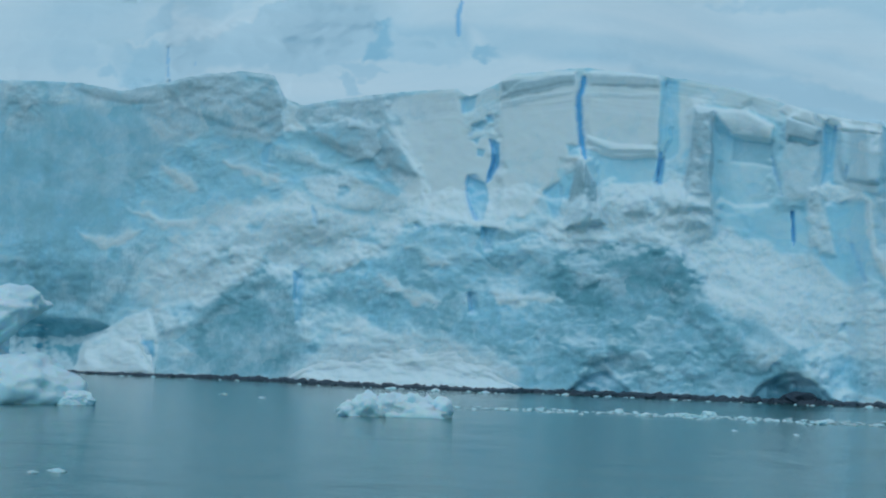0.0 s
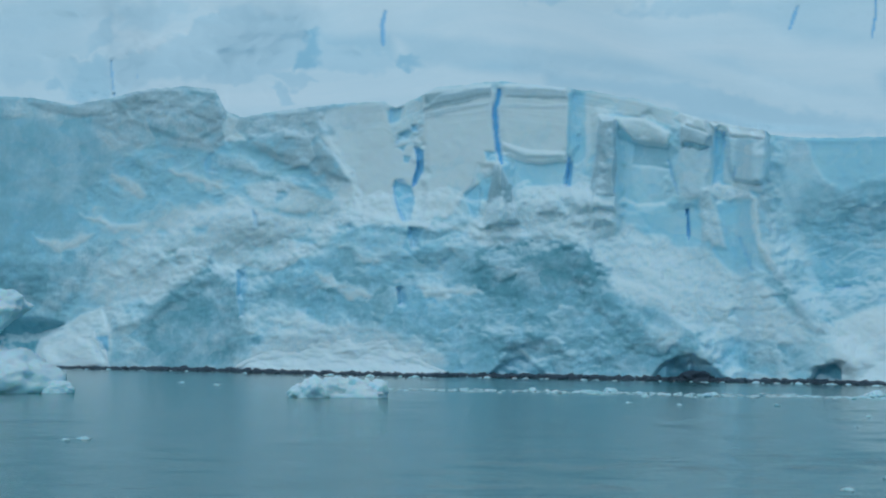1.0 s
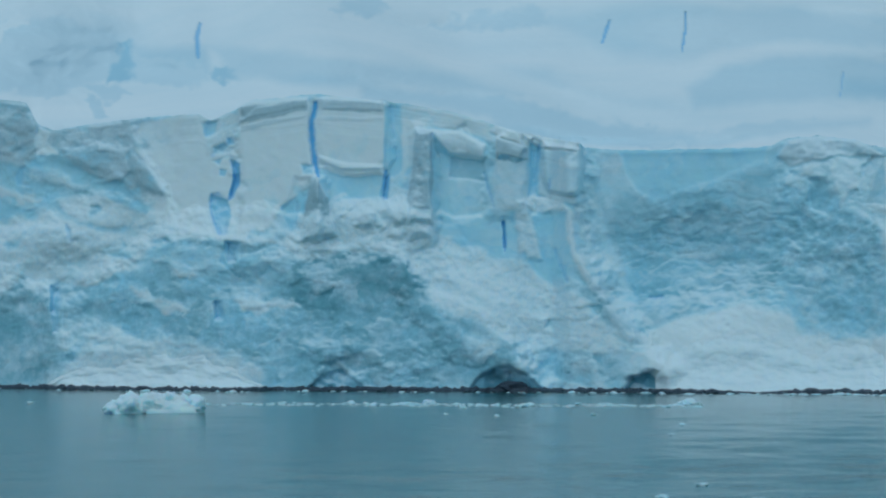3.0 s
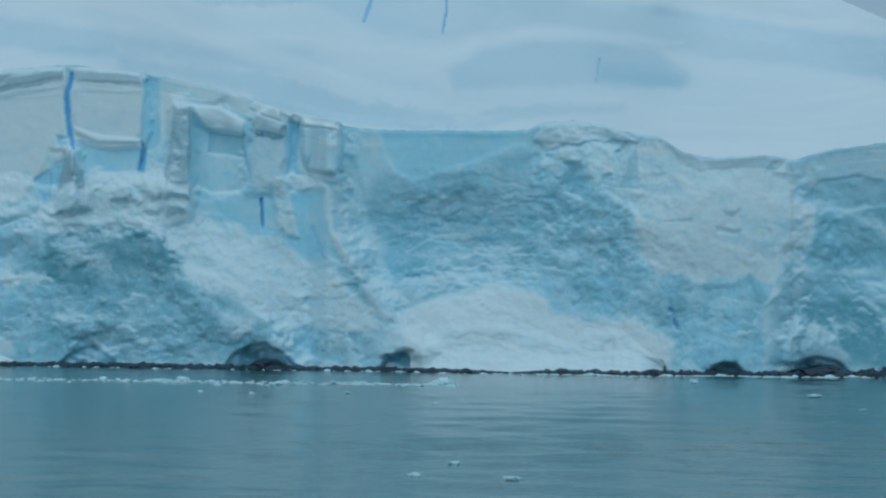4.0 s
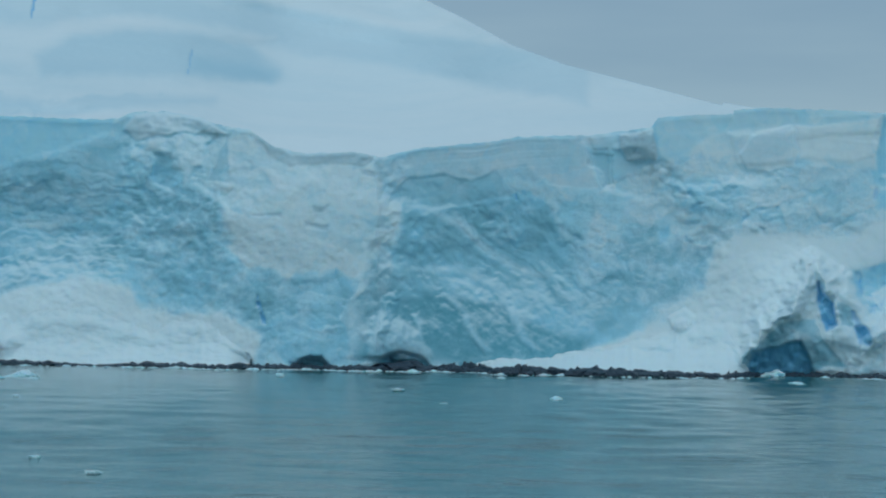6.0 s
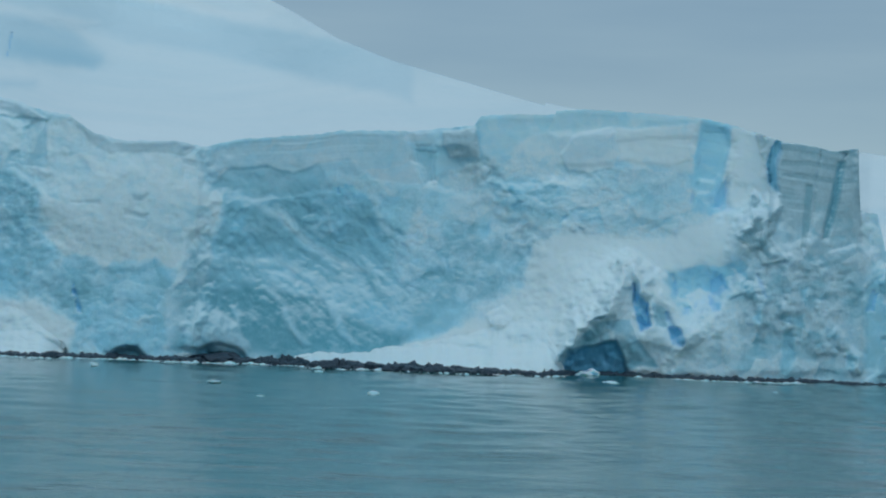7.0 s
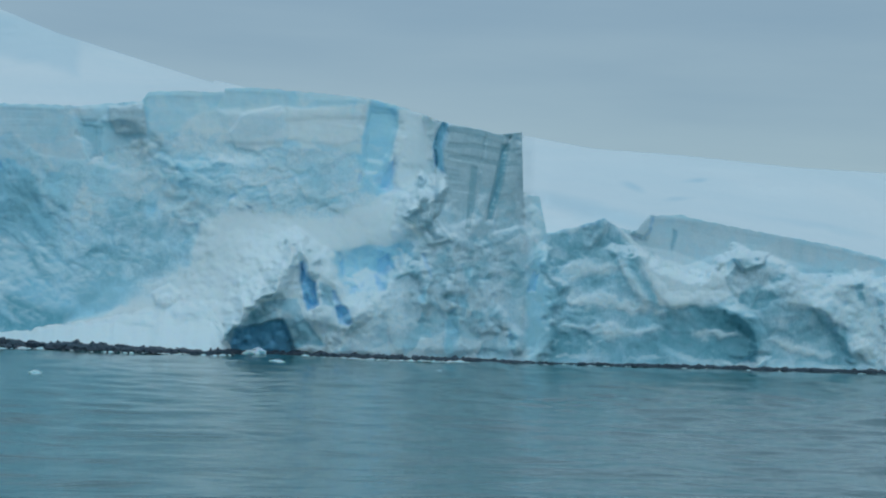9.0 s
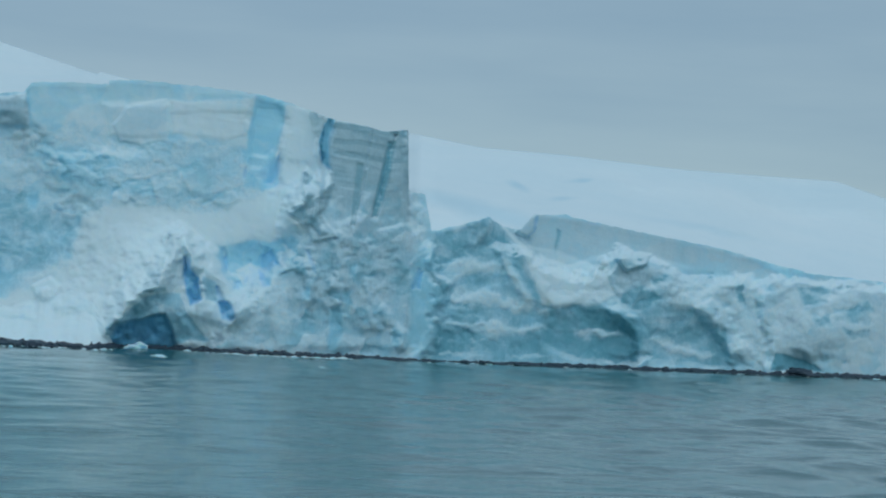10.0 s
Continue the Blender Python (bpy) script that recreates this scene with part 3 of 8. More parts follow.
    tint("teal", 0.5, -108.3, 3.5, 7, 4, 0)
    tint("teal", 0.5, -69.8, 5.8, 8, 4, 0)
    tint("blue", -0.95, -74.1, 19.5, 6.5, 7, 0)
    tint("rough", -1.0, -73.1, 20.1, 6.5, 7, 0)
    tint("rough", -1.0, -64.6, 22.3, 10, 6, 0)
    tint("rough", -1.0, -57.1, 23.9, 14, 4, 0)
    tint("blue", -0.8, -66.2, 21.7, 5, 7, 0)
    tint("blue", -0.5, -59.8, 24.1, 4, 4, 0)
    tint("firn_shade", 0.5, -66.7, 24.4, 4, 4, 0)
    tint("firn_shade", 0.35, -59.8, 24.4, 4, 4, 0)
    tint("firn_shade", 0.8, -63.5, 16.9, 2.2, 3.4, 0)
    tint("firn_shade", 0.8, -53.5, 19.1, 1.6, 6, 0)
    tint("firn_shade", 0.5, -45.3, 21.2, 2.6, 4, 0)
    tint("firn_shade", 0.5, -40.3, 21.1, 3, 4, 0)
    tint("blue", 1.0, -59.8, 19.3, 4.0, 2.0, 0)
    tint("blue", 1.0, -49.2, 19.1, 4.0, 6.0, 0)
    tint("rough", -0.9, -49.2, 19.1, 4.0, 5.5, 0)
    tint("blue", 1.0, -65.1, 16.4, 1.0, 3.0, -10)
    tint("blue", 1.0, -41.4, 14.3, 2.4, 6, 0)
    tint("rough", -0.8, -41.4, 14.3, 1.5, 5, 0)
    tint("blue", -0.95, -58.2, 15.1, 8.5, 2.6, 0)
    tint("rough", 0.9, -58.7, 14.8, 8.5, 3, 0)
    tint("blue", -0.8, -48.2, 9.0, 8, 3.6, -28)
    tint("firn_shade", 0.6, -43.4, 13.8, 2, 5, 0)
    tint("rough", 0.8, -48.2, 9.0, 9, 4, -28)
    tint("blue", 0.95, -31.8, 20.0, 8, 3.0, 0)
    tint("rough", -0.9, -29.7, 20.9, 10, 3.2, 0)
    tint("blue", 1.0, -27.5, 11.9, 13, 7, 0)
    tint("teal", 0.45, -29.6, 14.0, 9, 5, 0)
    tint("teal", 0.4, -33.8, 9.6, 5, 6, -30)
    tint("rough", -0.4, -26.5, 15.1, 12, 4, 0)
    tint("blue", -1.0, -25.2, 2.1, 10, 4.5, 0)
    tint("blue", -1.0, -14.1, 2.6, 7, 4, 0)
    tint("rough", -0.7, -25.2, 2.4, 10, 4.5, 0)
    tint("firn_shade", 0.8, -15.9, 21.9, 6, 2.2, 0)
    tint("blue", 0.8, -17.9, 13.1, 8, 5, 0)
    tint("blue", -0.95, -3.1, 14.9, 9, 6, -10)
    tint("rough", -0.6, -3.1, 15.4, 9, 6, 0)
    tint("firn_shade", 0.45, -2.1, 17.6, 11, 3, 0)
    tint("blue", -1.0, -3.1, 11.2, 6, 2.4, -10)
    tint("blue", 0.75, -8.3, 5.3, 9, 3.5, 0)
    tint("teal", 0.4, -3.5, 3.8, 7, 4, 0)
    tint("blue", 1.0, 13.8, 11.8, 13, 6, -25)
    tint("teal", 0.85, 10.7, 4.8, 10, 6, -15)
    # shade under the overhanging rim, painted in teal
    tint("teal", 0.7, 8.9, 16.5, 5, 2.2, 0)
    tint("firn_shade", 0.7, 13.1, 19.5, 11, 2.2, 0)
    tint("rough", -0.5, 13.1, 20.3, 12, 2.4, 0)
    tint("firn_shade", 0.8, 26.6, 20.5, 4, 3, 0)
    tint("rough", -0.9, 26.6, 20.7, 4, 3, 0)
    tint("rough", 0.7, 30.6, 14.7, 10, 5, 0)
    tint("blue", 0.75, 27.5, 12.0, 8, 5, 0)
    tint("blue", -1.0, 36.6, 4.6, 12, 7, 20)
    tint("rough", -0.9, 35.6, 2.5, 14, 3.5, 5)
    tint("rough", -0.7, 40.1, 9.0, 8, 5, 20)
    tint("blue", -0.9, 44.2, 13.5, 10, 4.5, 0)
    tint("blue", 0.35, 33.2, 21.0, 5, 3, 0)
    tint("rough", -0.9, 45.3, 22.6, 14, 3.5, 0)
    tint("firn_shade", 0.5, 39.6, 21.3, 6, 3, 0)
    tint("firn_shade", 0.5, 46.9, 23.4, 6, 1.6, 0)
    tint("blue", 1.0, 51.8, 21.0, 2.4, 4.0, -10)
    tint("blue", -1.0, 54.5, 18.2, 3.5, 5.5, 0)
    tint("rough", -0.8, 54.5, 19.2, 3.0, 5, 0)
    tint("blue", 0.9, 52.2, 16.7, 2.5, 2.2, 0)
    tint("blue", 1.0, 51.0, 8.5, 4.0, 2.8, 0)
    tint("blue", -1.0, 50.0, 12.7, 6, 2.5, 0)
    tint("blue", 1.0, 41.1, 1.4, 3.6, 3.4, 0)
    tint("firn_shade", 0.55, 43.9, 7.1, 4, 4, 0)
    tint("blue", 0.8, 45.8, 6.1, 2.4, 4, -20)
    tint("firn_shade", 0.75, 59.8, 12.0, 6.0, 9, 0)
    tint("firn_shade", 0.85, 61.2, 18.4, 4.6, 6, 0)
    tint("rough", -0.75, 61.2, 18.9, 4.4, 5, 0)
    tint("blue", -0.6, 61.2, 18.4, 4.6, 6, 0)
    tint("rough", 0.9, 59.6, 9.9, 7, 9, 0)
    tint("blue", 0.4, 58.8, 4.6, 8, 4, 0)
    tint("blue", 0.8, 66.2, 6.0, 2.4, 6, 0)
    tint("teal", 0.75, 72.3, 6.7, 6.5, 8, 0)
    tint("teal", 1.0, 83.3, 3.1, 5.5, 3.6, -10)
    tint("blue", -0.9, 79.0, 10.3, 6, 3, -15)
    tint("rough", -0.6, 80.5, 12.5, 7, 3, 0)
    tint("blue", -0.7, 93.9, 6.8, 6, 5, -30)
    tint("blue", -0.6, 105.3, 5.4, 8, 5, 0)
    tint("firn_shade", 0.6, 88.5, 10.2, 7, 2.5, 0)
    tint("firn_shade", 0.7, 102.0, 9.9, 5, 2, 0)
    tint("teal", 0.6, 92.4, 5.2, 4, 4, -20)
    tint("firn_shade", 0.5, 90.4, 13.0, 14, 1.6, -8)
    # -- pieces of the face with clear outlines --
    f.area([(-109.6, 22.1), (-102.0, 22.8), (-97.8, 20.3), (-98.8, 17.6), (-104.4, 16.0), (-109.5, 15.9)], firn_shade=0.35, blue=0.55, rough=0.15, soft=1.0)
    f.area([(-99.4, 25.8), (-96.2, 26.8), (-90.0, 26.8), (-89.2, 24.7), (-89.0, 23.6), (-91.6, 22.0), (-94.2, 22.5), (-97.8, 23.7)], 0.5, firn_shade=0.6, rough=0.7)
    f.area([(-83.7, 24.8), (-80.5, 25.3), (-79.5, 22.7), (-77.8, 19.8), (-76.9, 18.4), (-78.4, 18.4), (-80.5, 20.6), (-82.6, 22.1)], 0.2, firn_shade=0.65, rough=0.5)
    # the recess on the far left, its shade painted in teal
    f.area([(-111.3, 4.0), (-106.3, 4.5), (-103.7, 4.9), (-105.5, 3.1), (-106.7, 1.3), (-111.3, 1.2)], -2.0, teal=1.0, firn_shade=0.3, blue=0.6, rough=0.3)
    f.area([(-100.2, 3.5), (-99.2, 6.6), (-94.1, 12.5), (-87.8, 17.0), (-85.2, 15.2), (-87.3, 13.1), (-88.8, 11.5), (-92.5, 9.8), (-95.6, 7.7), (-97.6, 5.6)], 0.4, blue=-0.1, rough=0.5, soft=0.7)
    f.area([(-88.9, 14.1), (-85.2, 14.9), (-80.4, 14.2), (-78.3, 14.5), (-80.4, 12.3), (-83.6, 10.3), (-87.3, 10.5)], 0.4, blue=-0.1, rough=0.5, soft=0.5)
    f.area([(-87.5, 9.4), (-83.6, 9.7), (-79.4, 11.0), (-77.8, 7.8), (-78.3, 4.1), (-83.5, 3.3), (-86.7, 3.6)], blue=0.8, rough=0.35, soft=0.6)
    f.area([(-79.5, 25.1), (-74.2, 25.8), (-73.1, 24.9), (-73.3, 21.7), (-70.9, 21.2), (-72.0, 18.0), (-73.0, 15.3), (-75.2, 15.0), (-77.3, 16.1), (-78.4, 17.4), (-76.8, 18.5), (-78.4, 20.6)], blue=-0.2, firn_shade=0.0, rough=0.03)
    f.area([(-70.6, 26.8), (-69.4, 27.2), (-64.2, 27.6), (-63.9, 26.8), (-64.2, 24.7), (-63.7, 21.6), (-63.3, 20.4), (-63.9, 20.0), (-65.4, 20.1), (-65.9, 18.0), (-68.3, 14.8), (-70.6, 14.8), (-70.1, 19.6)], 0.5, firn_shade=0.08, blue=0.05, rough=0.03)
    f.area([(-70.4, 26.6), (-64.2, 27.4), (-64.2, 26.4), (-70.3, 25.2)], 0.15, firn_shade=0.65, soft=0.15)
    f.area([(-62.8, 27.6), (-57.0, 27.3), (-56.7, 26.0), (-56.9, 21.6), (-57.7, 20.9), (-60.9, 20.9), (-62.8, 22.0), (-63.1, 23.3)], 0.6, firn_shade=0.12, blue=0.05, rough=0.03)
    f.area([(-62.8, 27.4), (-57.0, 27.2), (-56.9, 26.2), (-62.8, 26.5)], 0.12, firn_shade=0.55, soft=0.15)
    f.area([(-62.8, 21.3), (-60.9, 20.4), (-57.1, 20.4), (-57.0, 18.3), (-59.3, 17.8), (-62.2, 17.7), (-62.8, 19.6)], blue=0.8, rough=0.05)
    f.area([(-63.0, 22.1), (-60.9, 21.0), (-57.0, 21.0), (-57.0, 20.4), (-60.9, 20.2), (-63.0, 21.2)], 0.5, blue=-0.3, firn_shade=-0.3, rough=0.1, soft=0.2)
    f.area([(-56.6, 27.1), (-55.6, 26.8), (-55.6, 22.0), (-56.5, 20.1), (-56.8, 18.0), (-57.2, 18.3), (-56.9, 20.4), (-56.6, 22.3)], -0.2, blue=0.75, deep=0.0, rough=0.05, soft=0.2)
    f.area([(-55.6, 27.0), (-50.3, 26.2), (-46.6, 25.0), (-47.1, 24.1), (-51.3, 24.7), (-53.4, 24.7), (-54.5, 21.7), (-55.0, 19.6), (-55.6, 20.7)], firn_shade=0.1, blue=0.35, rough=0.1)
    f.area([(-52.3, 23.6), (-47.1, 22.2), (-46.9, 19.6), (-47.1, 16.9), (-49.2, 15.9), (-51.3, 15.4), (-52.3, 15.9)], -0.3, blue=0.75, firn_shade=-0.2, rough=0.05)
    f.area([(-54.0, 24.6), (-52.7, 24.3), (-52.3, 20.1), (-52.1, 17.0), (-52.4, 14.6), (-54.7, 14.3), (-54.5, 18.0), (-54.4, 21.7)], 0.6, firn_shade=0.6, rough=0.8)
    # shadow under the block's white top, painted blue-grey
    f.area([(-50.3, 20.4), (-49.2, 21.6), (-46.6, 21.6), (-46.9, 20.4), (-47.1, 19.6)], firn_shade=0.45, blue=0.6, rough=0.1)
    f.area([(-46.6, 21.6), (-43.6, 21.4), (-43.7, 17.5), (-45.0, 17.2), (-46.3, 18.0)], 0.3, firn_shade=0.35, blue=0.3, rough=0.1)
    f.area([(-43.2, 23.0), (-42.1, 23.0), (-42.4, 19.6), (-43.4, 18.0)], -0.4, blue=0.95, rough=0.1)
    f.area([(-42.0, 23.4), (-38.5, 22.6), (-38.4, 21.9), (-38.3, 18.5), (-41.4, 18.2), (-42.0, 20.1)], 0.5, firn_shade=0.42, blue=0.25, rough=0.1)
    f.area([(-44.0, 24.3), (-38.4, 23.2), (-38.5, 22.5), (-42.2, 23.4)], 0.5, blue=-0.3, firn_shade=-0.2, rough=0.05, soft=0.15)
    f.area([(-49.7, 16.4), (-44.5, 16.9), (-44.3, 13.2), (-44.8, 12.2), (-49.2, 14.3)], blue=0.7, rough=0.12)
    f.area([(-38.3, 22.8), (-34.9, 22.3), (-34.7, 20.8), (-33.9, 19.5), (-32.6, 17.4), (-34.2, 13.2), (-36.2, 10.6), (-37.5, 13.2), (-38.2, 18.0)], firn_shade=0.3, blue=0.5, rough=0.15)
    f.area([(-66.4, 12.1), (-64.0, 12.8), (-57.1, 13.1), (-54.5, 12.2), (-53.7, 9.0), (-51.3, 5.9), (-52.4, 2.7), (-59.7, 3.7), (-64.5, 5.8), (-66.6, 9.0)], teal=0.6, rough=0.8, soft=0.6)
    f.area([(-66.1, 14.3), (-65.1, 16.4), (-62.2, 16.9), (-60.8, 18.0), (-54.8, 17.5), (-52.1, 14.8), (-52.4, 13.8), (-54.7, 12.7), (-57.1, 13.3), (-64.0, 13.0), (-66.0, 13.2)], 0.5, blue=-0.2, rough=0.9)
    f.area([(-63.2, 20.1), (-62.2, 18.0), (-61.6, 14.9), (-64.5, 14.4), (-64.0, 17.5)], 0.7, firn_shade=0.95, blue=0.0, rough=0.3)
    f.area([(-56.6, 17.2), (-55.0, 17.8), (-54.5, 16.2), (-52.9, 14.8), (-56.6, 14.6)], 1.0, blue=-0.1, rough=0.6)
    f.area([(-34.8, 22.3), (-23.4, 22.3), (-21.3, 21.5), (-22.8, 19.9), (-27.6, 19.0), (-32.1, 17.9), (-33.9, 19.2)], blue=0.85, firn_shade=-0.2, rough=0.04)
    f.area([(-34.9, 17.0), (-31.8, 17.4), (-27.6, 18.5), (-20.2, 20.5), (-19.1, 17.9), (-20.6, 14.1), (-25.3, 10.3), (-29.5, 6.6), (-32.6, 4.9), (-34.8, 9.6)], blue=0.8, teal=0.2, rough=0.3, soft=0.8)
    f.area([(-19.8, 22.9), (-17.0, 23.1), (-13.3, 22.9), (-11.7, 21.6), (-12.7, 19.6), (-14.3, 21.1), (-17.5, 21.1), (-20.2, 21.5)], 0.4, firn_shade=0.5, rough=0.12)
    f.area([(-11.4, 19.6), (-10.6, 21.6), (-7.4, 20.2), (-3.2, 19.4), (3.4, 19.2), (5.8, 17.4), (5.0, 13.4), (3.2, 9.2), (0.6, 7.5), (-1.5, 8.8), (-5.7, 8.8), (-8.4, 10.3), (-11.0, 12.1)], 0.1, blue=0.1, firn_shade=0.1, rough=0.2, soft=1.8)
    f.area([(-5.7, 8.2), (-1.5, 8.5), (1.2, 7.0), (1.7, 1.8), (-4.0, 1.1), (-6.2, 4.8)], teal=0.35, blue=0.75, rough=0.5, soft=0.6)
    f.area([(4.7, 14.8), (12.1, 14.7), (18.5, 16.1), (21.7, 12.4), (29.1, 12.5), (30.8, 10.0), (29.8, 5.2), (26.6, 3.0), (20.3, 0.8), (5.5, 0.5), (2.8, 4.7), (4.3, 9.5)], blue=0.95, teal=0.3, rough=0.2, soft=0.9)
    f.area([(2.2, 6.8), (8.5, 8.0), (16.0, 6.0), (20.3, 1.3), (5.5, 0.2), (1.3, 0.4)], teal=0.7, soft=0.8)
    # the overhang's shade again, as a grey-teal panel
    f.area([(4.3, 16.1), (5.2, 17.6), (8.4, 18.2), (13.1, 18.4), (13.7, 17.6), (12.1, 15.5), (8.4, 15.0), (6.3, 15.0)], -0.1, teal=0.6, firn_shade=0.4, rough=0.05)
    f.area([(23.4, 22.0), (29.6, 22.3), (29.9, 18.9), (26.9, 18.3), (24.5, 17.0), (24.0, 18.8)], 0.3, firn_shade=0.6, rough=0.05)
    f.area([(23.5, 20.8), (25.0, 20.7), (25.3, 17.3), (24.6, 17.0)], -0.4, firn_shade=0.75, blue=0.6, rough=0.05, soft=0.2)
    f.area([(29.5, 23.4), (34.6, 24.2), (45.3, 24.4), (50.0, 24.0), (49.8, 19.0), (45.5, 18.9), (42.3, 20.3), (38.6, 19.6), (32.8, 18.8), (30.0, 20.3)], blue=0.25, firn_shade=-0.1, rough=0.1)
    f.area([(36.3, 22.2), (42.2, 22.7), (42.4, 19.8), (40.2, 19.4), (37.0, 19.5)], 0.3, firn_shade=0.28, blue=0.2, rough=0.08)
    f.area([(42.4, 24.1), (50.3, 24.1), (50.0, 22.5), (42.7, 21.9)], 0.2, firn_shade=0.25, blue=0.2, rough=0.05)
    f.area([(53.3, 23.2), (57.0, 22.2), (56.6, 19.3), (57.5, 16.7), (55.1, 16.6), (53.9, 14.4), (54.8, 11.8), (52.2, 10.1), (48.0, 11.5), (43.7, 11.9), (45.7, 13.5), (50.5, 14.3), (52.0, 15.4), (52.9, 18.6)], blue=-0.5, firn_shade=-0.2, rough=0.1)
    f.area([(50.2, 23.6), (52.7, 23.4), (53.2, 21.8), (52.2, 18.2), (50.0, 18.4), (49.8, 21.2)], -0.3, blue=1.0, deep=0.05, rough=0.05)
    f.area([(51.9, 18.1), (53.2, 18.4), (52.8, 16.5), (53.6, 15.7), (52.0, 15.4), (50.9, 16.4)], -0.4, blue=0.95, deep=0.2, rough=0.2)
    f.area([(36.8, 11.0), (39.9, 13.3), (43.6, 13.5), (48.0, 11.5), (48.0, 9.4), (44.6, 10.6), (42.8, 8.1), (40.3, 4.8), (37.7, 4.7), (36.5, 7.8)], blue=-0.5, firn_shade=-0.2, rough=0.08, soft=0.6)
    f.area([(54.6, 15.3), (55.6, 17.1), (57.5, 16.2), (58.4, 13.0), (65.2, 13.3), (66.2, 1.3), (53.7, 0.7), (51.4, 5.3), (53.3, 9.6), (54.2, 12.3)], 0.2, firn_shade=0.36, blue=0.35, rough=0.85)
    f.area([(57.3, 22.3), (62.2, 21.5), (64.7, 21.8), (65.4, 12.8), (59.2, 12.0), (58.1, 15.1), (56.9, 18.3), (56.9, 20.9)], 0.0, firn_shade=0.66, blue=0.1, rough=0.12, soft=0.5)
    # shadow along the tower's left edge, painted as a blue-grey sliver
    f.area([(56.4, 19.3), (56.6, 21.3), (57.4, 22.3), (57.8, 21.4), (57.3, 19.3), (57.7, 17.5), (56.9, 17.7)], -0.5, firn_shade=0.5, blue=0.8, deep=0.25, rough=0.1, soft=0.2)
    f.area([(55.3, 17.4), (55.9, 16.9), (56.2, 15.1), (57.5, 16.4), (57.8, 15.1), (56.3, 12.4), (54.3, 11.8), (53.4, 13.1), (54.7, 14.7)], 0.9, firn_shade=0.7, rough=0.7)
    f.area([(44.4, 10.2), (45.9, 9.8), (48.1, 7.8), (50.4, 3.7), (49.4, 2.1), (46.2, 3.0), (44.9, 7.7)], 0.9, firn_shade=0.15, blue=0.1, rough=0.5)
    f.area([(47.5, 9.9), (49.6, 8.9), (51.2, 10.1), (53.0, 9.6), (52.4, 6.2), (49.8, 6.0), (48.1, 7.3)], -0.4, blue=1.0, deep=0.12, rough=0.6)
    f.area([(65.5, 11.2), (67.4, 12.3), (68.2, 8.2), (67.7, 1.9), (65.9, 1.8)], blue=0.8, rough=0.3, soft=0.5)
    f.area([(68.0, 11.8), (72.7, 13.6), (75.0, 10.8), (76.7, 7.7), (79.5, 5.5), (80.6, 0.8), (67.9, 0.1), (68.4, 5.4)], teal=0.5, blue=0.6, rough=0.5, soft=0.5)
    f.area([(74.9, 11.6), (80.0, 10.8), (83.3, 9.4), (85.5, 7.4), (82.9, 6.2), (79.2, 5.8), (77.0, 8.0)], 0.4, blue=-0.2, rough=0.4)
    f.area([(76.2, 13.3), (77.2, 14.4), (84.1, 13.7), (94.6, 12.1), (96.8, 10.2), (90.6, 9.8), (85.8, 11.4), (82.7, 9.4), (77.9, 10.2)], firn_shade=0.3, blue=0.3, rough=0.1)
    f.area([(79.6, 4.5), (82.9, 6.0), (85.9, 5.1), (87.3, 3.3), (86.3, 1.2), (80.5, 1.1)], -0.2, teal=0.95, rough=0.4, soft=0.5)
    f.area([(85.3, 10.9), (90.6, 9.3), (95.8, 9.3), (99.0, 8.2), (98.8, 1.9), (96.7, 1.8), (95.6, 4.3), (90.7, 7.7), (87.0, 7.5)], 0.4, blue=0.1, rough=0.7)
    f.area([(87.1, 7.0), (90.7, 7.5), (95.1, 3.8), (95.7, 1.2), (88.4, 1.3)], -0.3, teal=0.45, rough=0.6)
    f.area([(100.0, 9.3), (105.1, 9.5), (109.6, 8.7), (109.8, 4.6), (103.8, 3.7), (100.2, 4.1)], 0.3, blue=0.1, firn_shade=0.15, rough=0.5, soft=0.6)
    # -- crevasses and open cracks --
    f.crack([(-63.3, 27.1), (-63.7, 25.2), (-63.6, 23.1), (-63.4, 21.6), (-63.1, 20.2)], 0.75, 4.0, 1.0)
    f.crack([(-56.2, 27.0), (-56.1, 24.4), (-56.2, 21.6)], 1.0, 1.0, 0.08)
    f.crack([(-56.7, 20.7), (-57.0, 18.3)], 0.5, 3.0, 0.9)
    f.crack([(-71.2, 21.6), (-70.7, 20.6), (-70.8, 19.3), (-71.4, 18.0)], 0.7, 3.0, 0.9)
    f.crack([(-72.6, 18.4), (-72.5, 16.9), (-72.1, 14.9)], 1.9, 2.5, 0.55)
    f.crack([(-71.2, 23.7), (-71.6, 23.2)], 0.7, 1.2, 0.35)
    f.crack([(-72.4, 22.8), (-72.9, 22.1)], 0.6, 1.2, 0.4)
    f.crack([(-73.3, 25.2), (-73.6, 24.1)], 0.8, 1.5, 0.3)
    f.crack([(-86.4, 15.6), (-86.0, 14.1)], 0.4, 2.0, 0.5)
    f.crack([(-101.7, 3.6), (-100.7, 3.0), (-99.9, 1.6)], 0.6, 2.5, 0.7)
    f.crack([(-87.7, 9.9), (-87.4, 7.8)], 0.5, 2.0, 0.4)
    f.crack([(-72.7, 8.4), (-72.5, 6.8)], 0.5, 2.0, 0.45)
    f.crack([(-45.8, 15.8), (-45.6, 13.0)], 0.30, 3.0, 0.95)
    f.crack([(-42.3, 23.0), (-42.5, 21.4), (-42.8, 19.8)], 0.5, 2.5, 0.6)
    f.crack([(-41.3, 20.3), (-41.5, 18.5)], 0.25, 1.5, 0.4)
    f.crack([(-47.5, 20.4), (-46.6, 17.2)], 0.4, 1.5, 0.4)
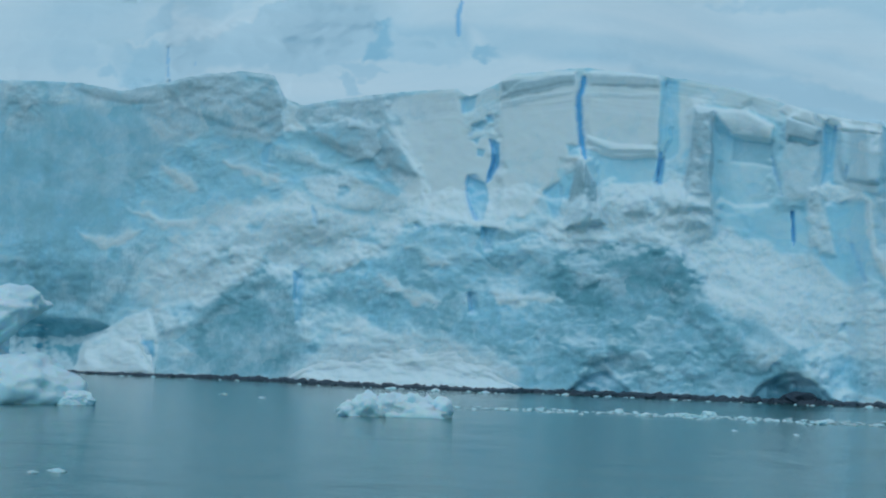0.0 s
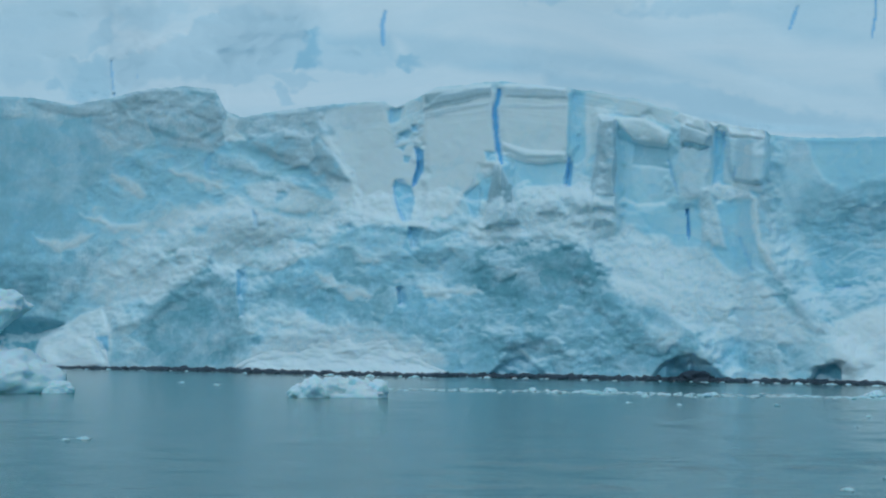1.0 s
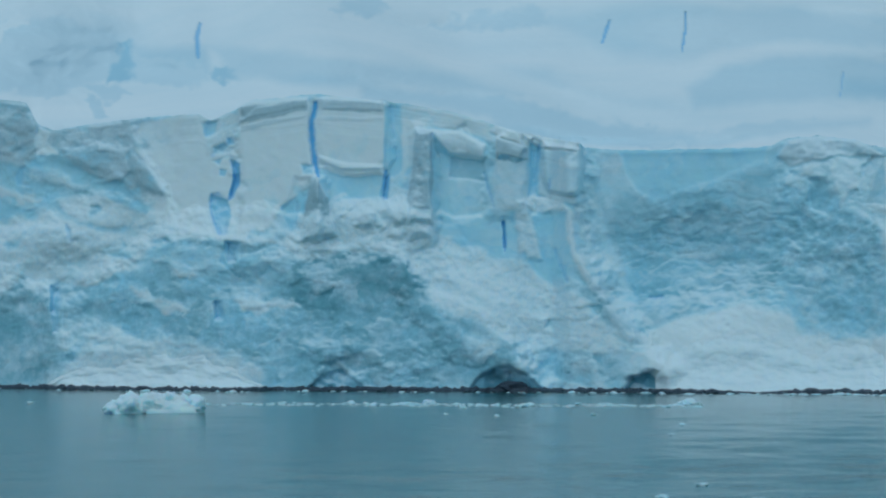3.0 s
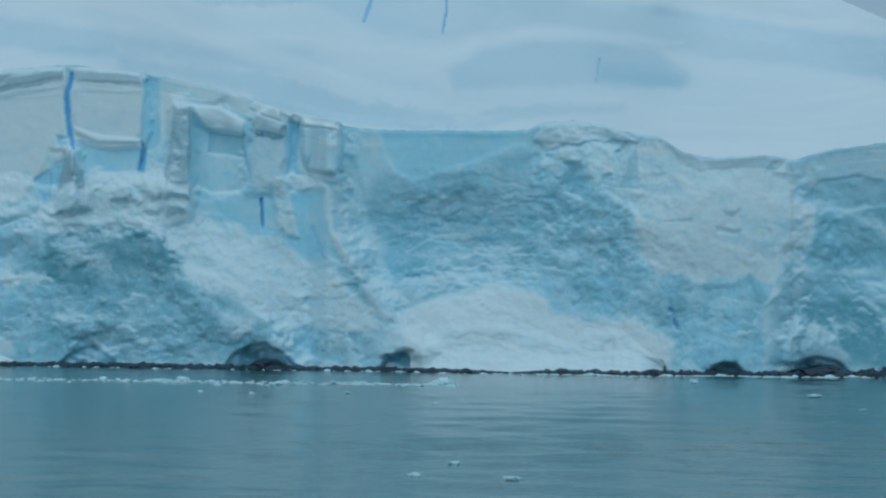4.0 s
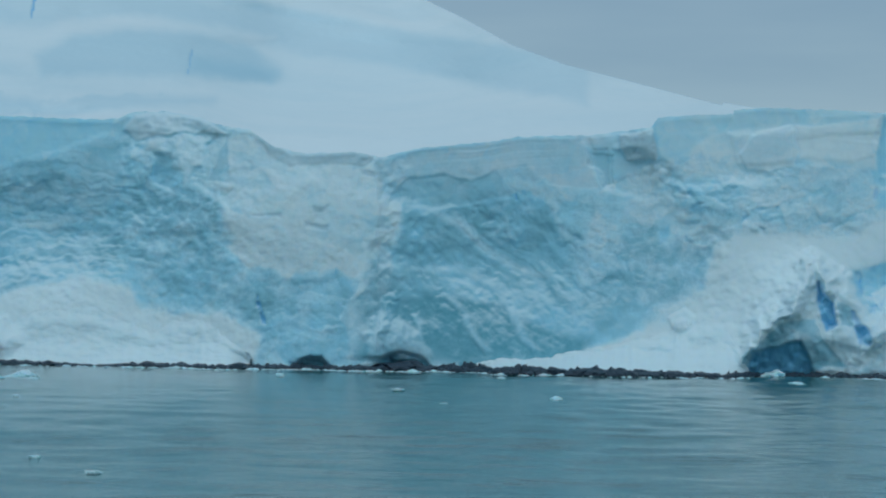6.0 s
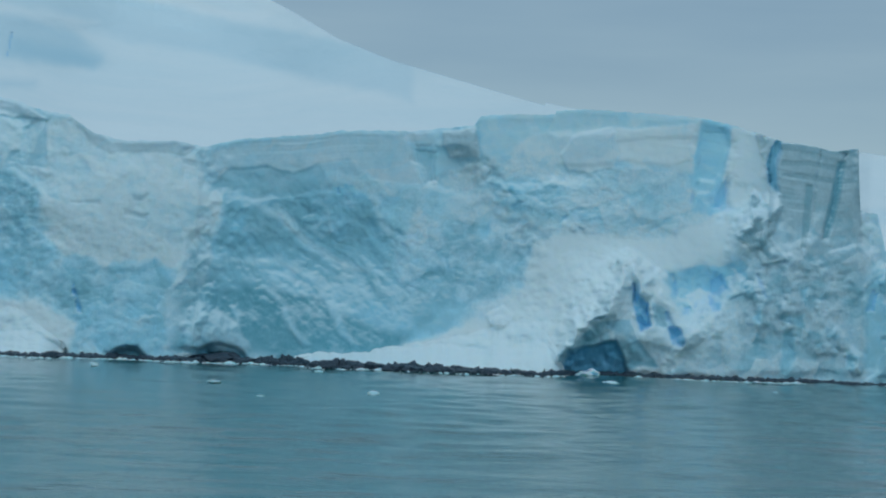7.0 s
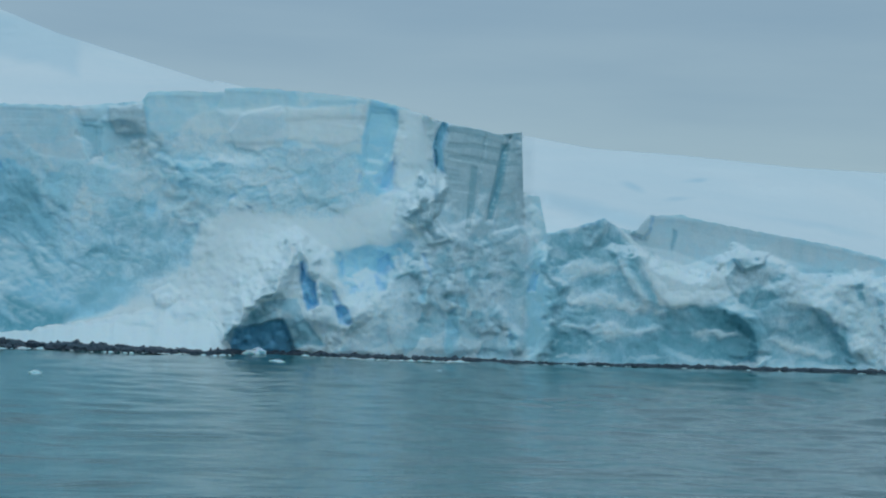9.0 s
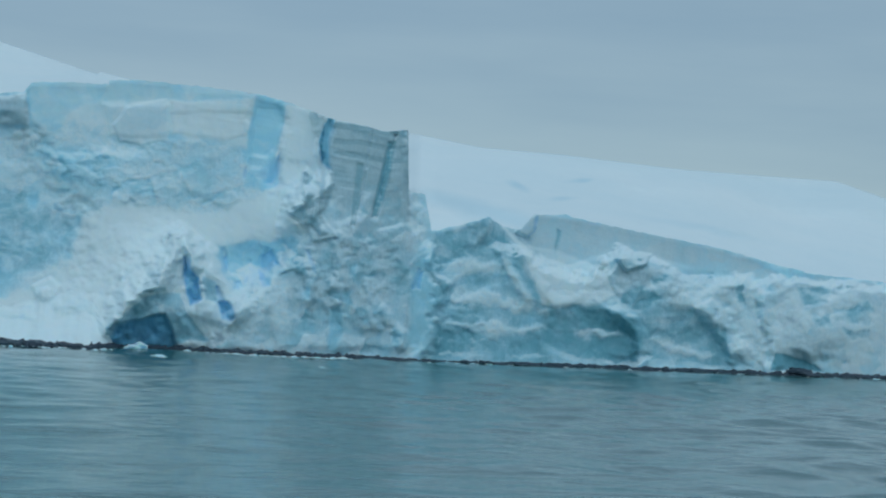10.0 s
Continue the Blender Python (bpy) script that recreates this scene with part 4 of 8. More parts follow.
    f.crack([(-40.9, 13.2), (-39.8, 10.1)], 0.6, 1.5, 0.3)
    f.crack([(-65.1, 17.7), (-65.3, 15.6)], 0.5, 1.5, 0.4)
    f.crack([(-32.0, 8.5), (-31.0, 8.6)], 0.6, 2.5, 0.4)
    f.crack([(-7.5, 6.4), (-6.7, 3.8)], 0.3, 2.0, 0.75)
    f.crack([(16.5, 16.3), (16.6, 15.9)], 0.35, 2.0, 0.5)
    f.crack([(44.7, 8.5), (45.3, 6.4), (45.9, 4.4)], 1.0, 3.0, 0.5)
    f.crack([(47.7, 5.9), (48.6, 3.6), (49.0, 3.0)], 0.8, 3.0, 0.6)
    f.crack([(52.0, 9.8), (51.5, 8.2), (52.1, 6.4)], 0.8, 3.0, 0.7)
    f.crack([(48.1, 9.4), (48.7, 7.6), (49.4, 6.0)], 0.9, 2.5, 0.5)
    f.crack([(50.5, 8.5), (50.3, 6.6)], 0.8, 2.0, 0.4)
    f.crack([(52.8, 18.1), (52.1, 15.9)], 0.8, 2.0, 0.5)
    f.crack([(49.7, 17.2), (49.6, 16.3)], 0.4, 1.5, 0.35)
    f.crack([(55.9, 9.8), (56.8, 7.7)], 0.5, 1.5, 0.35)
    f.crack([(66.4, 8.6), (66.0, 6.8)], 0.7, 2.0, 0.45)
    # no crack: a faint tint for the shadow at the tower's left edge
    f.crack([(57.2, 22.0), (56.7, 20.1), (57.2, 18.0)], 1.0, 2.0, 0.1)
    f.crack([(63.6, 21.2), (62.9, 19.5), (62.6, 16.9), (61.8, 13.8)], 0.45, 4.0, 0.04)
    f.crack([(61.3, 21.4), (60.9, 17.9), (60.4, 13.1)], 0.4, 3.0, 0.02)
    f.crack([(77.2, 14.1), (77.0, 12.8), (76.5, 12.3)], 0.35, 1.5, 0.4)
    f.blue += 0.22 * folds + 0.28 * streaks
    f.far = 0.2 * z + 0.55 * (f.far - 0.2 * z)
    # -- what stands clear of the face: pillars, blocks, the arch, the tower and its buttress --
    f.area([(-112.7, 26.2), (-103.0, 24.9), (-96.2, 26.6), (-90.0, 26.7), (-87.9, 24.1), (-83.7, 24.8), (-79.7, 25.4), (-77.8, 20.0), (-76.7, 18.2), (-80.5, 19.5), (-83.7, 21.5), (-87.4, 22.1), (-91.6, 21.0), (-99.4, 21.2), (-104.5, 20.7), (-109.6, 21.6), (-112.6, 21.5)], 0.3, 1.6, firn_shade=0.48, blue=0.15, rough=0.85)
    f.area([(-87.5, 8.3), (-80.4, 10.2), (-76.2, 12.9), (-66.1, 12.1), (-57.1, 12.2), (-53.9, 9.5), (-50.8, 5.3), (-45.0, 3.5), (-41.9, 0.4), (-87.4, 0.1)], 0.0, 1.2, blue=0.95, teal=0.4, firn_shade=-0.3, rough=0.6)
    f.area([(-66.1, 11.6), (-63.5, 12.6), (-57.1, 12.7), (-54.7, 11.7), (-53.8, 8.0), (-57.1, 5.8), (-62.4, 5.8), (-65.6, 7.9)], 0.0, 0.8, teal=0.75, rough=0.9)
    f.area([(-111.5, 12.7), (-105.4, 13.9), (-100.3, 11.9), (-101.8, 7.7), (-106.3, 5.6), (-111.4, 5.5)], 0.0, 1.2, blue=0.95, teal=0.35, firn_shade=-0.3)
    f.area([(-99.7, 6.6), (-94.6, 12.4), (-91.0, 15.4), (-84.7, 14.9), (-80.4, 14.2), (-78.3, 14.2), (-80.4, 12.1), (-84.6, 10.0), (-89.9, 10.8), (-94.5, 8.0), (-98.4, 4.8)], 0.2, 0.9, blue=-0.35, firn_shade=-0.4, teal=-0.4, rough=0.6)
    f.area([(-77.3, 15.7), (-73.0, 14.7), (-66.1, 14.0), (-60.8, 16.8), (-54.8, 17.2), (-52.1, 14.7), (-50.3, 12.2), (-45.0, 5.9), (-41.9, 2.2), (-44.5, 3.8), (-50.8, 6.7), (-53.9, 10.6), (-57.1, 13.2), (-63.5, 12.8), (-67.7, 13.8), (-73.0, 14.2)], 0.2, 0.5, blue=-0.4, firn_shade=-0.3, teal=-0.4, rough=0.75)
    for outline in ([(-87.5, 9.6), (-87.0, 9.6), (-87.2, 7.3), (-87.7, 7.6)], [(-72.9, 8.3), (-72.4, 8.3), (-72.1, 6.8), (-72.7, 6.8)], [(-71.8, 14.0), (-70.5, 14.0), (-70.8, 12.1), (-71.5, 12.1)], [(-101.7, 3.5), (-100.4, 3.6), (-99.6, 2.4), (-99.8, 1.2)]):
        f.area(outline, -0.6, 0.25, blue=1.0, deep=0.22, rough=0.3)
    # the same recess, its shade painted darker in grey and teal
    f.area([(-113.4, 5.7), (-106.3, 5.2), (-103.9, 4.9), (-105.1, 3.6), (-106.5, 1.4), (-113.3, 1.1)], -2.5, 0.4, teal=1.0, firn_shade=0.7, blue=0.9, rough=0.3)
    # low cave mouths: shaded ice painted slate-dark on shallow recesses
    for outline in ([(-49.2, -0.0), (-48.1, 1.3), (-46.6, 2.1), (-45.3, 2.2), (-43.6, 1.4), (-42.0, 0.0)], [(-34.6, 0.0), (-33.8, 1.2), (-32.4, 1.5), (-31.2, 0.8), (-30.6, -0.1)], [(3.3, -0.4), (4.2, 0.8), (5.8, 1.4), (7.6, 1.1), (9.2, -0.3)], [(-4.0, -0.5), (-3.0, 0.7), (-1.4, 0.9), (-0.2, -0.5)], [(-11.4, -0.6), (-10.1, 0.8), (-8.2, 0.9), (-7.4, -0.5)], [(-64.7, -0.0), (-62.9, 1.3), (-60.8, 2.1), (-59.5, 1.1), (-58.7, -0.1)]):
        f.area(outline, -0.6, 0.25, firn_shade=0.95, teal=0.9, deep=0.12, rough=0.3)
    f.area([(-73.1, 18.7), (-72.6, 18.2), (-71.6, 17.8), (-71.3, 16.9), (-71.9, 15.2), (-72.3, 14.6), (-72.9, 16.3), (-73.2, 17.7)], -0.3, 0.12, blue=1.0, deep=0.4, rough=0.1)
    f.area([(-71.1, 21.7), (-70.5, 21.3), (-70.4, 19.8), (-70.8, 18.6), (-71.4, 17.8), (-71.2, 18.9), (-70.9, 20.4)], -0.3, 0.10, blue=1.0, deep=0.7, rough=0.1)
    for outline in ([(-73.6, 25.1), (-72.3, 25.4), (-72.5, 24.3), (-73.3, 23.8)], [(-72.7, 22.9), (-71.8, 23.2), (-71.0, 22.8), (-71.7, 22.2)], [(-73.1, 21.6), (-72.1, 21.8), (-72.4, 21.1)], [(-66.7, 17.2), (-65.1, 18.3), (-64.8, 15.3), (-65.7, 14.8)], [(-64.8, 21.3), (-63.5, 21.4), (-63.6, 20.4), (-64.5, 20.5)]):
        f.area(outline, -0.2, 0.2, blue=0.95, deep=0.08, rough=0.4)
    f.area([(-114.1, 21.5), (-99.4, 20.8), (-94.1, 18.8), (-97.7, 14.8), (-104.4, 12.6), (-114.0, 12.4)], 0.0, 2.0, blue=0.85, teal=0.42, firn_shade=0.0, rough=0.12)
    f.area([(32.3, 5.5), (35.3, 9.4), (37.3, 12.1), (42.5, 13.9), (47.4, 12.0), (44.8, 10.6), (42.8, 8.4), (40.3, 5.1), (37.2, 2.6), (32.5, 2.3)], 0.0, 1.2, blue=-0.5, firn_shade=-0.4, teal=-0.4, rough=0.04)
    f.area([(53.8, 22.4), (56.4, 21.9), (56.3, 19.3), (57.5, 16.9), (55.1, 17.4), (53.6, 14.4), (54.8, 11.8), (52.2, 10.5), (48.0, 11.5), (50.5, 14.0), (52.8, 15.3), (53.2, 18.6)], 0.0, 0.5, blue=-0.5, firn_shade=-0.4, teal=-0.4, rough=0.05)
    f.area([(-63.3, 20.1), (-62.8, 19.8), (-62.2, 17.7), (-61.5, 14.7), (-64.6, 14.3), (-64.2, 17.2), (-63.7, 19.3)], 0.8, 0.25, firn_shade=0.75, blue=-0.2, rough=0.3)
    f.ridge(0.8, 0.8, [(-63.1, 19.6), (-63.2, 17.2), (-63.4, 14.6)], True)
    f.area([(-53.9, 24.6), (-52.6, 24.4), (-52.4, 21.6), (-52.6, 19.6), (-52.2, 17.0), (-52.4, 15.8), (-54.5, 16.0), (-54.7, 18.0), (-54.2, 21.2)], 0.8, 0.25, firn_shade=0.7, blue=-0.2, rough=0.75)
    f.area([(-52.1, 22.5), (-47.4, 21.8), (-46.9, 17.2), (-47.7, 16.4), (-50.3, 16.2), (-51.9, 17.0)], -0.4, 0.25, firn_shade=0.05, blue=0.62, rough=0.04)
    f.area([(-41.9, 23.3), (-38.5, 22.5), (-38.3, 19.5), (-38.8, 18.2), (-41.4, 18.5), (-42.1, 20.6)], 0.8, 0.2, firn_shade=0.42, blue=-0.1, rough=0.1)
    # the arch and its cave
    f.ridge(1.3, 1.0, [(37.6, 0.7), (40.3, 4.7), (43.1, 8.2), (44.3, 10.1), (45.3, 8.2), (45.6, 5.9)])
    # the tower
    f.area([(57.5, 22.3), (60.1, 22.1), (62.5, 21.5), (63.3, 21.2), (63.1, 18.0), (62.5, 14.5), (61.7, 12.1), (59.2, 12.0), (58.2, 15.7), (57.1, 18.3), (56.9, 20.6)], 0.0, 0.4, firn_shade=0.7, blue=-0.3, teal=-0.3, rough=0.08)
    f.area([(63.2, 21.3), (64.7, 21.8), (65.1, 21.6), (65.4, 13.0), (62.4, 12.1), (62.7, 14.5), (63.3, 18.0)], -0.3, 0.2, firn_shade=0.75, blue=-0.3, teal=-0.3, rough=0.08)
    f.area([(58.4, 12.5), (59.7, 12.8), (61.5, 15.8), (62.2, 15.3), (61.1, 12.1), (60.6, 10.5), (58.8, 10.7)], 0.3, 0.4, blue=0.4, firn_shade=0.35, rough=0.3)
    # knobs and flutes of the buttress
    f.area([(54.2, 10.2), (57.9, 12.7), (60.6, 11.0), (65.2, 12.8), (65.9, 7.0), (65.7, 1.0), (53.7, 0.4), (52.8, 3.3), (51.4, 5.1), (53.1, 7.5)], 0.3, 0.5, firn_shade=0.34, blue=0.35, rough=0.7)
    for a, b in ([(55.0, 5.5), (56.2, 3.4)], [(57.4, 6.7), (58.2, 3.0)], [(60.2, 4.2), (60.8, 1.6)], [(61.8, 10.5), (62.3, 7.9)], [(63.9, 5.9), (64.6, 3.3)]):
        f.ridge(-0.25, 0.9, [a, b])
        f.paint("blue", 0.9, (a[0] + b[0]) / 2, (a[1] + b[1]) / 2, 0.7, 2.2, turn=10)
    # a broken white crest on the low cliff at the end
    f.area([(75.4, 12.8), (76.4, 14.1), (76.9, 14.3), (77.1, 13.2), (76.7, 12.3)], 0.8, 0.15, firn_shade=0.6, rough=0.2)
    f.area([(85.0, 10.6), (86.1, 11.3), (87.9, 11.2), (87.7, 10.2), (85.9, 9.6)], 1.2, 0.2, firn_shade=0.7, rough=0.5)
    # -- forms seen near at hand, bay by bay --
    # the left mass, from the grey rim down to the bench
    f.area([(-109.6, 24.2), (-102.0, 24.1), (-99.9, 21.3), (-98.6, 19.2), (-99.3, 16.6), (-101.9, 15.5), (-104.9, 16.5), (-109.5, 17.4)], 0, 0.8, firn_shade=0.25, teal=0.42, blue=0.7, rough=0.08)
    f.area([(-109.5, 18.4), (-107.5, 17.2), (-108.0, 16.3), (-109.5, 16.4)], -0.06, 0.46, teal=0.6, firn_shade=0.3, rough=0.1)
    f.area([(-99.3, 19.7), (-96.3, 21.5), (-92.1, 21.3), (-90.5, 21.1), (-84.7, 19.4), (-80.5, 16.8), (-83.6, 16.7), (-87.3, 17.8), (-92.6, 17.5), (-96.7, 15.6), (-99.8, 14.4), (-101.9, 15.9)], -0.1, 0.46, blue=0.92, firn_shade=-0.2, teal=0.1, rough=0.7)
    f.area([(-90.0, 21.0), (-87.4, 20.4), (-83.7, 18.8), (-81.3, 18.3), (-80.5, 17.6), (-82.6, 17.9), (-85.2, 18.8), (-87.9, 19.4), (-89.7, 19.6)], 0.25, 0.4, blue=0.35, firn_shade=0.1, rough=0.5)
    f.area([(-88.9, 21.9), (-85.3, 21.4), (-81.5, 19.2), (-80.5, 18.0), (-82.6, 18.8), (-84.7, 19.4), (-87.4, 20.4)], -0.06, 0.4, blue=0.95, rough=0.5)
    f.area([(-91.0, 20.1), (-90.6, 20.8), (-90.0, 21.1), (-90.2, 20.4), (-90.2, 19.4), (-89.7, 19.1), (-90.7, 19.2)], -0.13, 0.17, blue=1.0, deep=0.2, rough=0.1)
    f.area([(-100.3, 15.0), (-99.3, 16.6), (-98.8, 15.8), (-99.1, 14.2), (-100.0, 14.1)], -0.13, 0.34, blue=1.0, deep=0.05, rough=0.3)
    f.area([(-87.3, 17.8), (-83.7, 18.5), (-80.5, 17.4), (-77.3, 16.6), (-78.3, 15.7), (-81.5, 15.3), (-85.2, 15.8), (-86.5, 16.7)], 0.15, 0.34, blue=0.05, firn_shade=0.05, rough=0.5)
    f.area([(-86.4, 15.6), (-85.9, 15.2), (-85.8, 14.0), (-86.2, 14.0)], -0.13, 0.11, blue=1.0, deep=0.2, rough=0.1)
    f.area([(-109.4, 11.7), (-106.9, 11.5), (-103.9, 11.8), (-103.4, 11.2), (-106.4, 10.7), (-109.4, 10.9)], -0.06, 0.46, blue=0.95, teal=0.2, rough=0.3)
    f.area([(-106.4, 10.2), (-101.3, 10.3), (-102.3, 8.2), (-107.4, 7.1), (-108.4, 8.6)], 0, 0.6, teal=0.45, blue=0.85, rough=0.4)
    f.area([(-102.8, 11.8), (-99.3, 12.9), (-96.2, 13.5), (-96.7, 11.9), (-99.2, 10.3), (-101.3, 8.7), (-104.3, 6.3), (-106.3, 5.6), (-104.8, 7.6), (-102.3, 9.7)], 0.2, 0.57, blue=0.35, firn_shade=0, rough=0.6)
    f.area([(-94.6, 14.3), (-88.9, 15.8), (-86.8, 15.1), (-82.6, 13.9), (-78.9, 16.2), (-76.2, 15.7), (-78.3, 14.1), (-80.4, 12.5), (-83.6, 11.4), (-84.6, 9.9), (-87.3, 10.4), (-88.8, 11.9), (-90.3, 11.4), (-92.5, 8.8), (-96.0, 7.7), (-98.4, 4.3), (-99.4, 4.3), (-99.2, 6.9), (-97.9, 9.8), (-95.9, 12.7)], 0.15, 0.52, blue=0.02, firn_shade=-0.2, teal=-0.3, rough=0.75)
    f.area([(-94.0, 9.8), (-92.5, 10.4), (-90.4, 11.2), (-92.5, 8.8), (-96.0, 7.3), (-97.6, 5.6), (-97.1, 7.7)], 0.15, 0.34, rough=0.4, blue=0.1, firn_shade=-0.3, teal=-0.4)
    f.area([(-90.3, 11.0), (-92.2, 8.2), (-94.5, 6.9), (-96.0, 5.1), (-96.6, 1.4), (-93.9, 0.8), (-88.7, 0.8), (-87.8, 2.5), (-87.3, 4.9), (-87.8, 8.8), (-89.1, 9.9)], -0.16, 0.8, teal=0.62, blue=0.6, firn_shade=0.1, rough=0.55)
    f.area([(-99.4, 6.6), (-96.6, 7.2), (-94.5, 6.9), (-96.0, 5.1), (-96.7, 1.4), (-99.1, 1.4)], 0.1, 0.4, blue=0.55, teal=0.25, rough=0.55)
    f.area([(-87.8, 9.9), (-87.0, 10.1), (-86.7, 8.8), (-87.1, 5.7), (-87.6, 5.7)], -0.26, 0.17, blue=1.0, deep=0.18, rough=0.2)
    f.area([(-88.8, 10.4), (-87.3, 10.5), (-84.6, 9.6), (-80.4, 11.3), (-78.3, 9.7), (-80.4, 7.8), (-84.6, 6.5), (-86.7, 5.7), (-86.8, 8.8)], -0.1, 0.4, blue=0.85, teal=0.35, rough=0.45)
    f.area([(-87.2, 6.5), (-83.5, 6.7), (-80.4, 5.2), (-78.3, 3.6), (-83.5, 3.6), (-87.2, 4.1)], 0.15, 0.46, blue=0.4, teal=0, rough=0.6)
    f.area([(-106.2, 2.9), (-105.5, 3.9), (-103.3, 4.9), (-100.2, 6.4), (-99.4, 4.0), (-99.5, 1.2), (-101.7, 0.6), (-106.0, 1.0)], 0.45, 0.25, rough=0.35, blue=0.1, firn_shade=-0.3, teal=-0.4)
    f.area([(-101.2, 3.9), (-99.7, 3.8), (-99.5, 2.5), (-99.8, 2.4), (-100.3, 3.3)], -0.26, 0.14, blue=1.0, deep=0.4, rough=0.2)
    # shade of the recess beside the mound, put into the colour
    f.area([(-109.3, 5.2), (-106.3, 4.5), (-103.7, 4.4), (-105.7, 3.6), (-106.6, 1.9), (-106.4, 0.9), (-109.3, 0.6)], -1.76, 0.46, teal=1.1, firn_shade=0.9, blue=0.5, rough=0.2)
    f.area([(-98.6, 19.2), (-97.3, 19.8), (-96.7, 19.0), (-98.0, 18.3)], -0.14, 0.34, wander=1.8, blue=0.95, teal=0.15, deep=0.03, rough=0.5)
    f.area([(-95.7, 17.7), (-94.1, 18.1), (-93.6, 17.5), (-95.2, 16.9)], -0.14, 0.34, wander=1.8, blue=0.95, teal=0.15, deep=0.03, rough=0.5)
    f.area([(-97.5, 16.9), (-96.1, 17.3), (-95.8, 16.5), (-97.2, 16.0)], -0.14, 0.34, wander=1.8, blue=0.95, teal=0.15, deep=0.03, rough=0.5)
    f.area([(-93.9, 20.3), (-92.6, 20.6), (-92.3, 19.9), (-93.5, 19.5)], -0.14, 0.34, wander=1.8, blue=0.95, teal=0.15, deep=0.03, rough=0.5)
    f.area([(-101.9, 17.6), (-100.6, 18.0), (-100.1, 17.2), (-101.4, 16.7)], -0.14, 0.34, wander=1.8, blue=0.95, teal=0.15, deep=0.03, rough=0.5)
    f.area([(-95.4, 13.5), (-94.1, 13.9), (-93.8, 13.3), (-94.9, 12.9)], -0.14, 0.34, wander=1.8, blue=0.95, teal=0.15, deep=0.03, rough=0.5)
    f.area([(-91.7, 13.8), (-90.3, 14.2), (-90.0, 13.7), (-91.5, 13.1)], -0.14, 0.34, wander=1.8, blue=0.95, teal=0.15, deep=0.03, rough=0.5)
    f.area([(-84.7, 17.1), (-83.4, 17.3), (-83.0, 16.7), (-84.3, 16.4)], -0.14, 0.34, wander=1.8, blue=0.95, teal=0.15, deep=0.03, rough=0.5)
    f.area([(-82.5, 12.8), (-81.1, 13.4), (-80.9, 12.7), (-82.2, 12.2)], -0.14, 0.34, wander=1.8, blue=0.95, teal=0.15, deep=0.03, rough=0.5)
    f.area([(-78.6, 10.5), (-77.2, 10.9), (-77.0, 10.2), (-78.3, 9.7)], -0.14, 0.34, wander=1.8, blue=0.95, teal=0.15, deep=0.03, rough=0.5)
    f.area([(-76.2, 12.6), (-74.7, 12.9), (-74.5, 12.2), (-75.9, 11.9)], -0.14, 0.34, wander=1.8, blue=0.95, teal=0.15, deep=0.03, rough=0.5)
    f.area([(-75.6, 8.9), (-74.2, 9.2), (-74.1, 8.4), (-75.4, 8.1)], -0.14, 0.34, wander=1.8, blue=0.95, teal=0.15, deep=0.03, rough=0.5)
    f.area([(-82.5, 8.9), (-81.0, 9.3), (-80.8, 8.5), (-82.2, 8.1)], -0.14, 0.34, wander=1.8, blue=0.95, teal=0.15, deep=0.03, rough=0.5)
    f.area([(-69.8, 10.5), (-68.5, 11.0), (-68.2, 10.1), (-69.6, 9.8)], -0.14, 0.34, wander=1.8, blue=0.95, teal=0.15, deep=0.03, rough=0.5)
    f.area([(-99.3, 18.7), (-97.8, 18.3), (-96.1, 16.9), (-96.7, 16.6), (-98.3, 17.5)], 0.17, 0.4, wander=1.8, blue=-0.15, firn_shade=-0.2, teal=-0.3, rough=0.5)
    f.area([(-94.1, 19.3), (-91.5, 18.8), (-88.9, 17.8), (-89.4, 17.4), (-92.0, 18.0)], 0.17, 0.4, wander=1.8, blue=-0.15, firn_shade=-0.2, teal=-0.3, rough=0.5)
    f.area([(-101.9, 15.0), (-99.3, 14.0), (-96.2, 14.3), (-96.4, 13.6), (-99.3, 13.3)], 0.17, 0.4, wander=1.8, blue=-0.15, firn_shade=-0.2, teal=-0.3, rough=0.5)
    f.area([(-87.8, 14.1), (-84.7, 13.5), (-82.6, 13.7), (-83.6, 13.1), (-86.8, 13.2)], 0.17, 0.4, wander=1.8, blue=-0.15, firn_shade=-0.2, teal=-0.3, rough=0.5)
    f.area([(-106.4, 12.8), (-103.4, 12.6), (-100.8, 13.2), (-101.8, 12.3), (-104.9, 11.8)], 0.17, 0.4, wander=1.8, blue=-0.15, firn_shade=-0.2, teal=-0.3, rough=0.5)
    f.area([(-80.4, 9.9), (-77.8, 8.9), (-75.6, 7.6), (-76.2, 7.1), (-78.8, 8.3)], 0.17, 0.4, wander=1.8, blue=-0.15, firn_shade=-0.2, teal=-0.3, rough=0.5)
    f.area([(-78.3, 12.1), (-74.1, 11.6), (-70.9, 11.9), (-72.0, 11.2), (-76.2, 10.9)], 0.17, 0.4, wander=1.8, blue=-0.15, firn_shade=-0.2, teal=-0.3, rough=0.5)
    f.area([(-70.9, 8.9), (-67.7, 7.9), (-65.0, 8.2), (-66.6, 7.4), (-69.8, 7.6)], 0.17, 0.4, wander=1.8, blue=-0.15, firn_shade=-0.2, teal=-0.3, rough=0.5)
    f.area([(-85.1, 5.7), (-81.4, 5.4), (-78.3, 4.4), (-78.8, 3.9), (-82.5, 4.6)], 0.17, 0.4, wander=1.8, blue=-0.15, firn_shade=-0.2, teal=-0.3, rough=0.5)
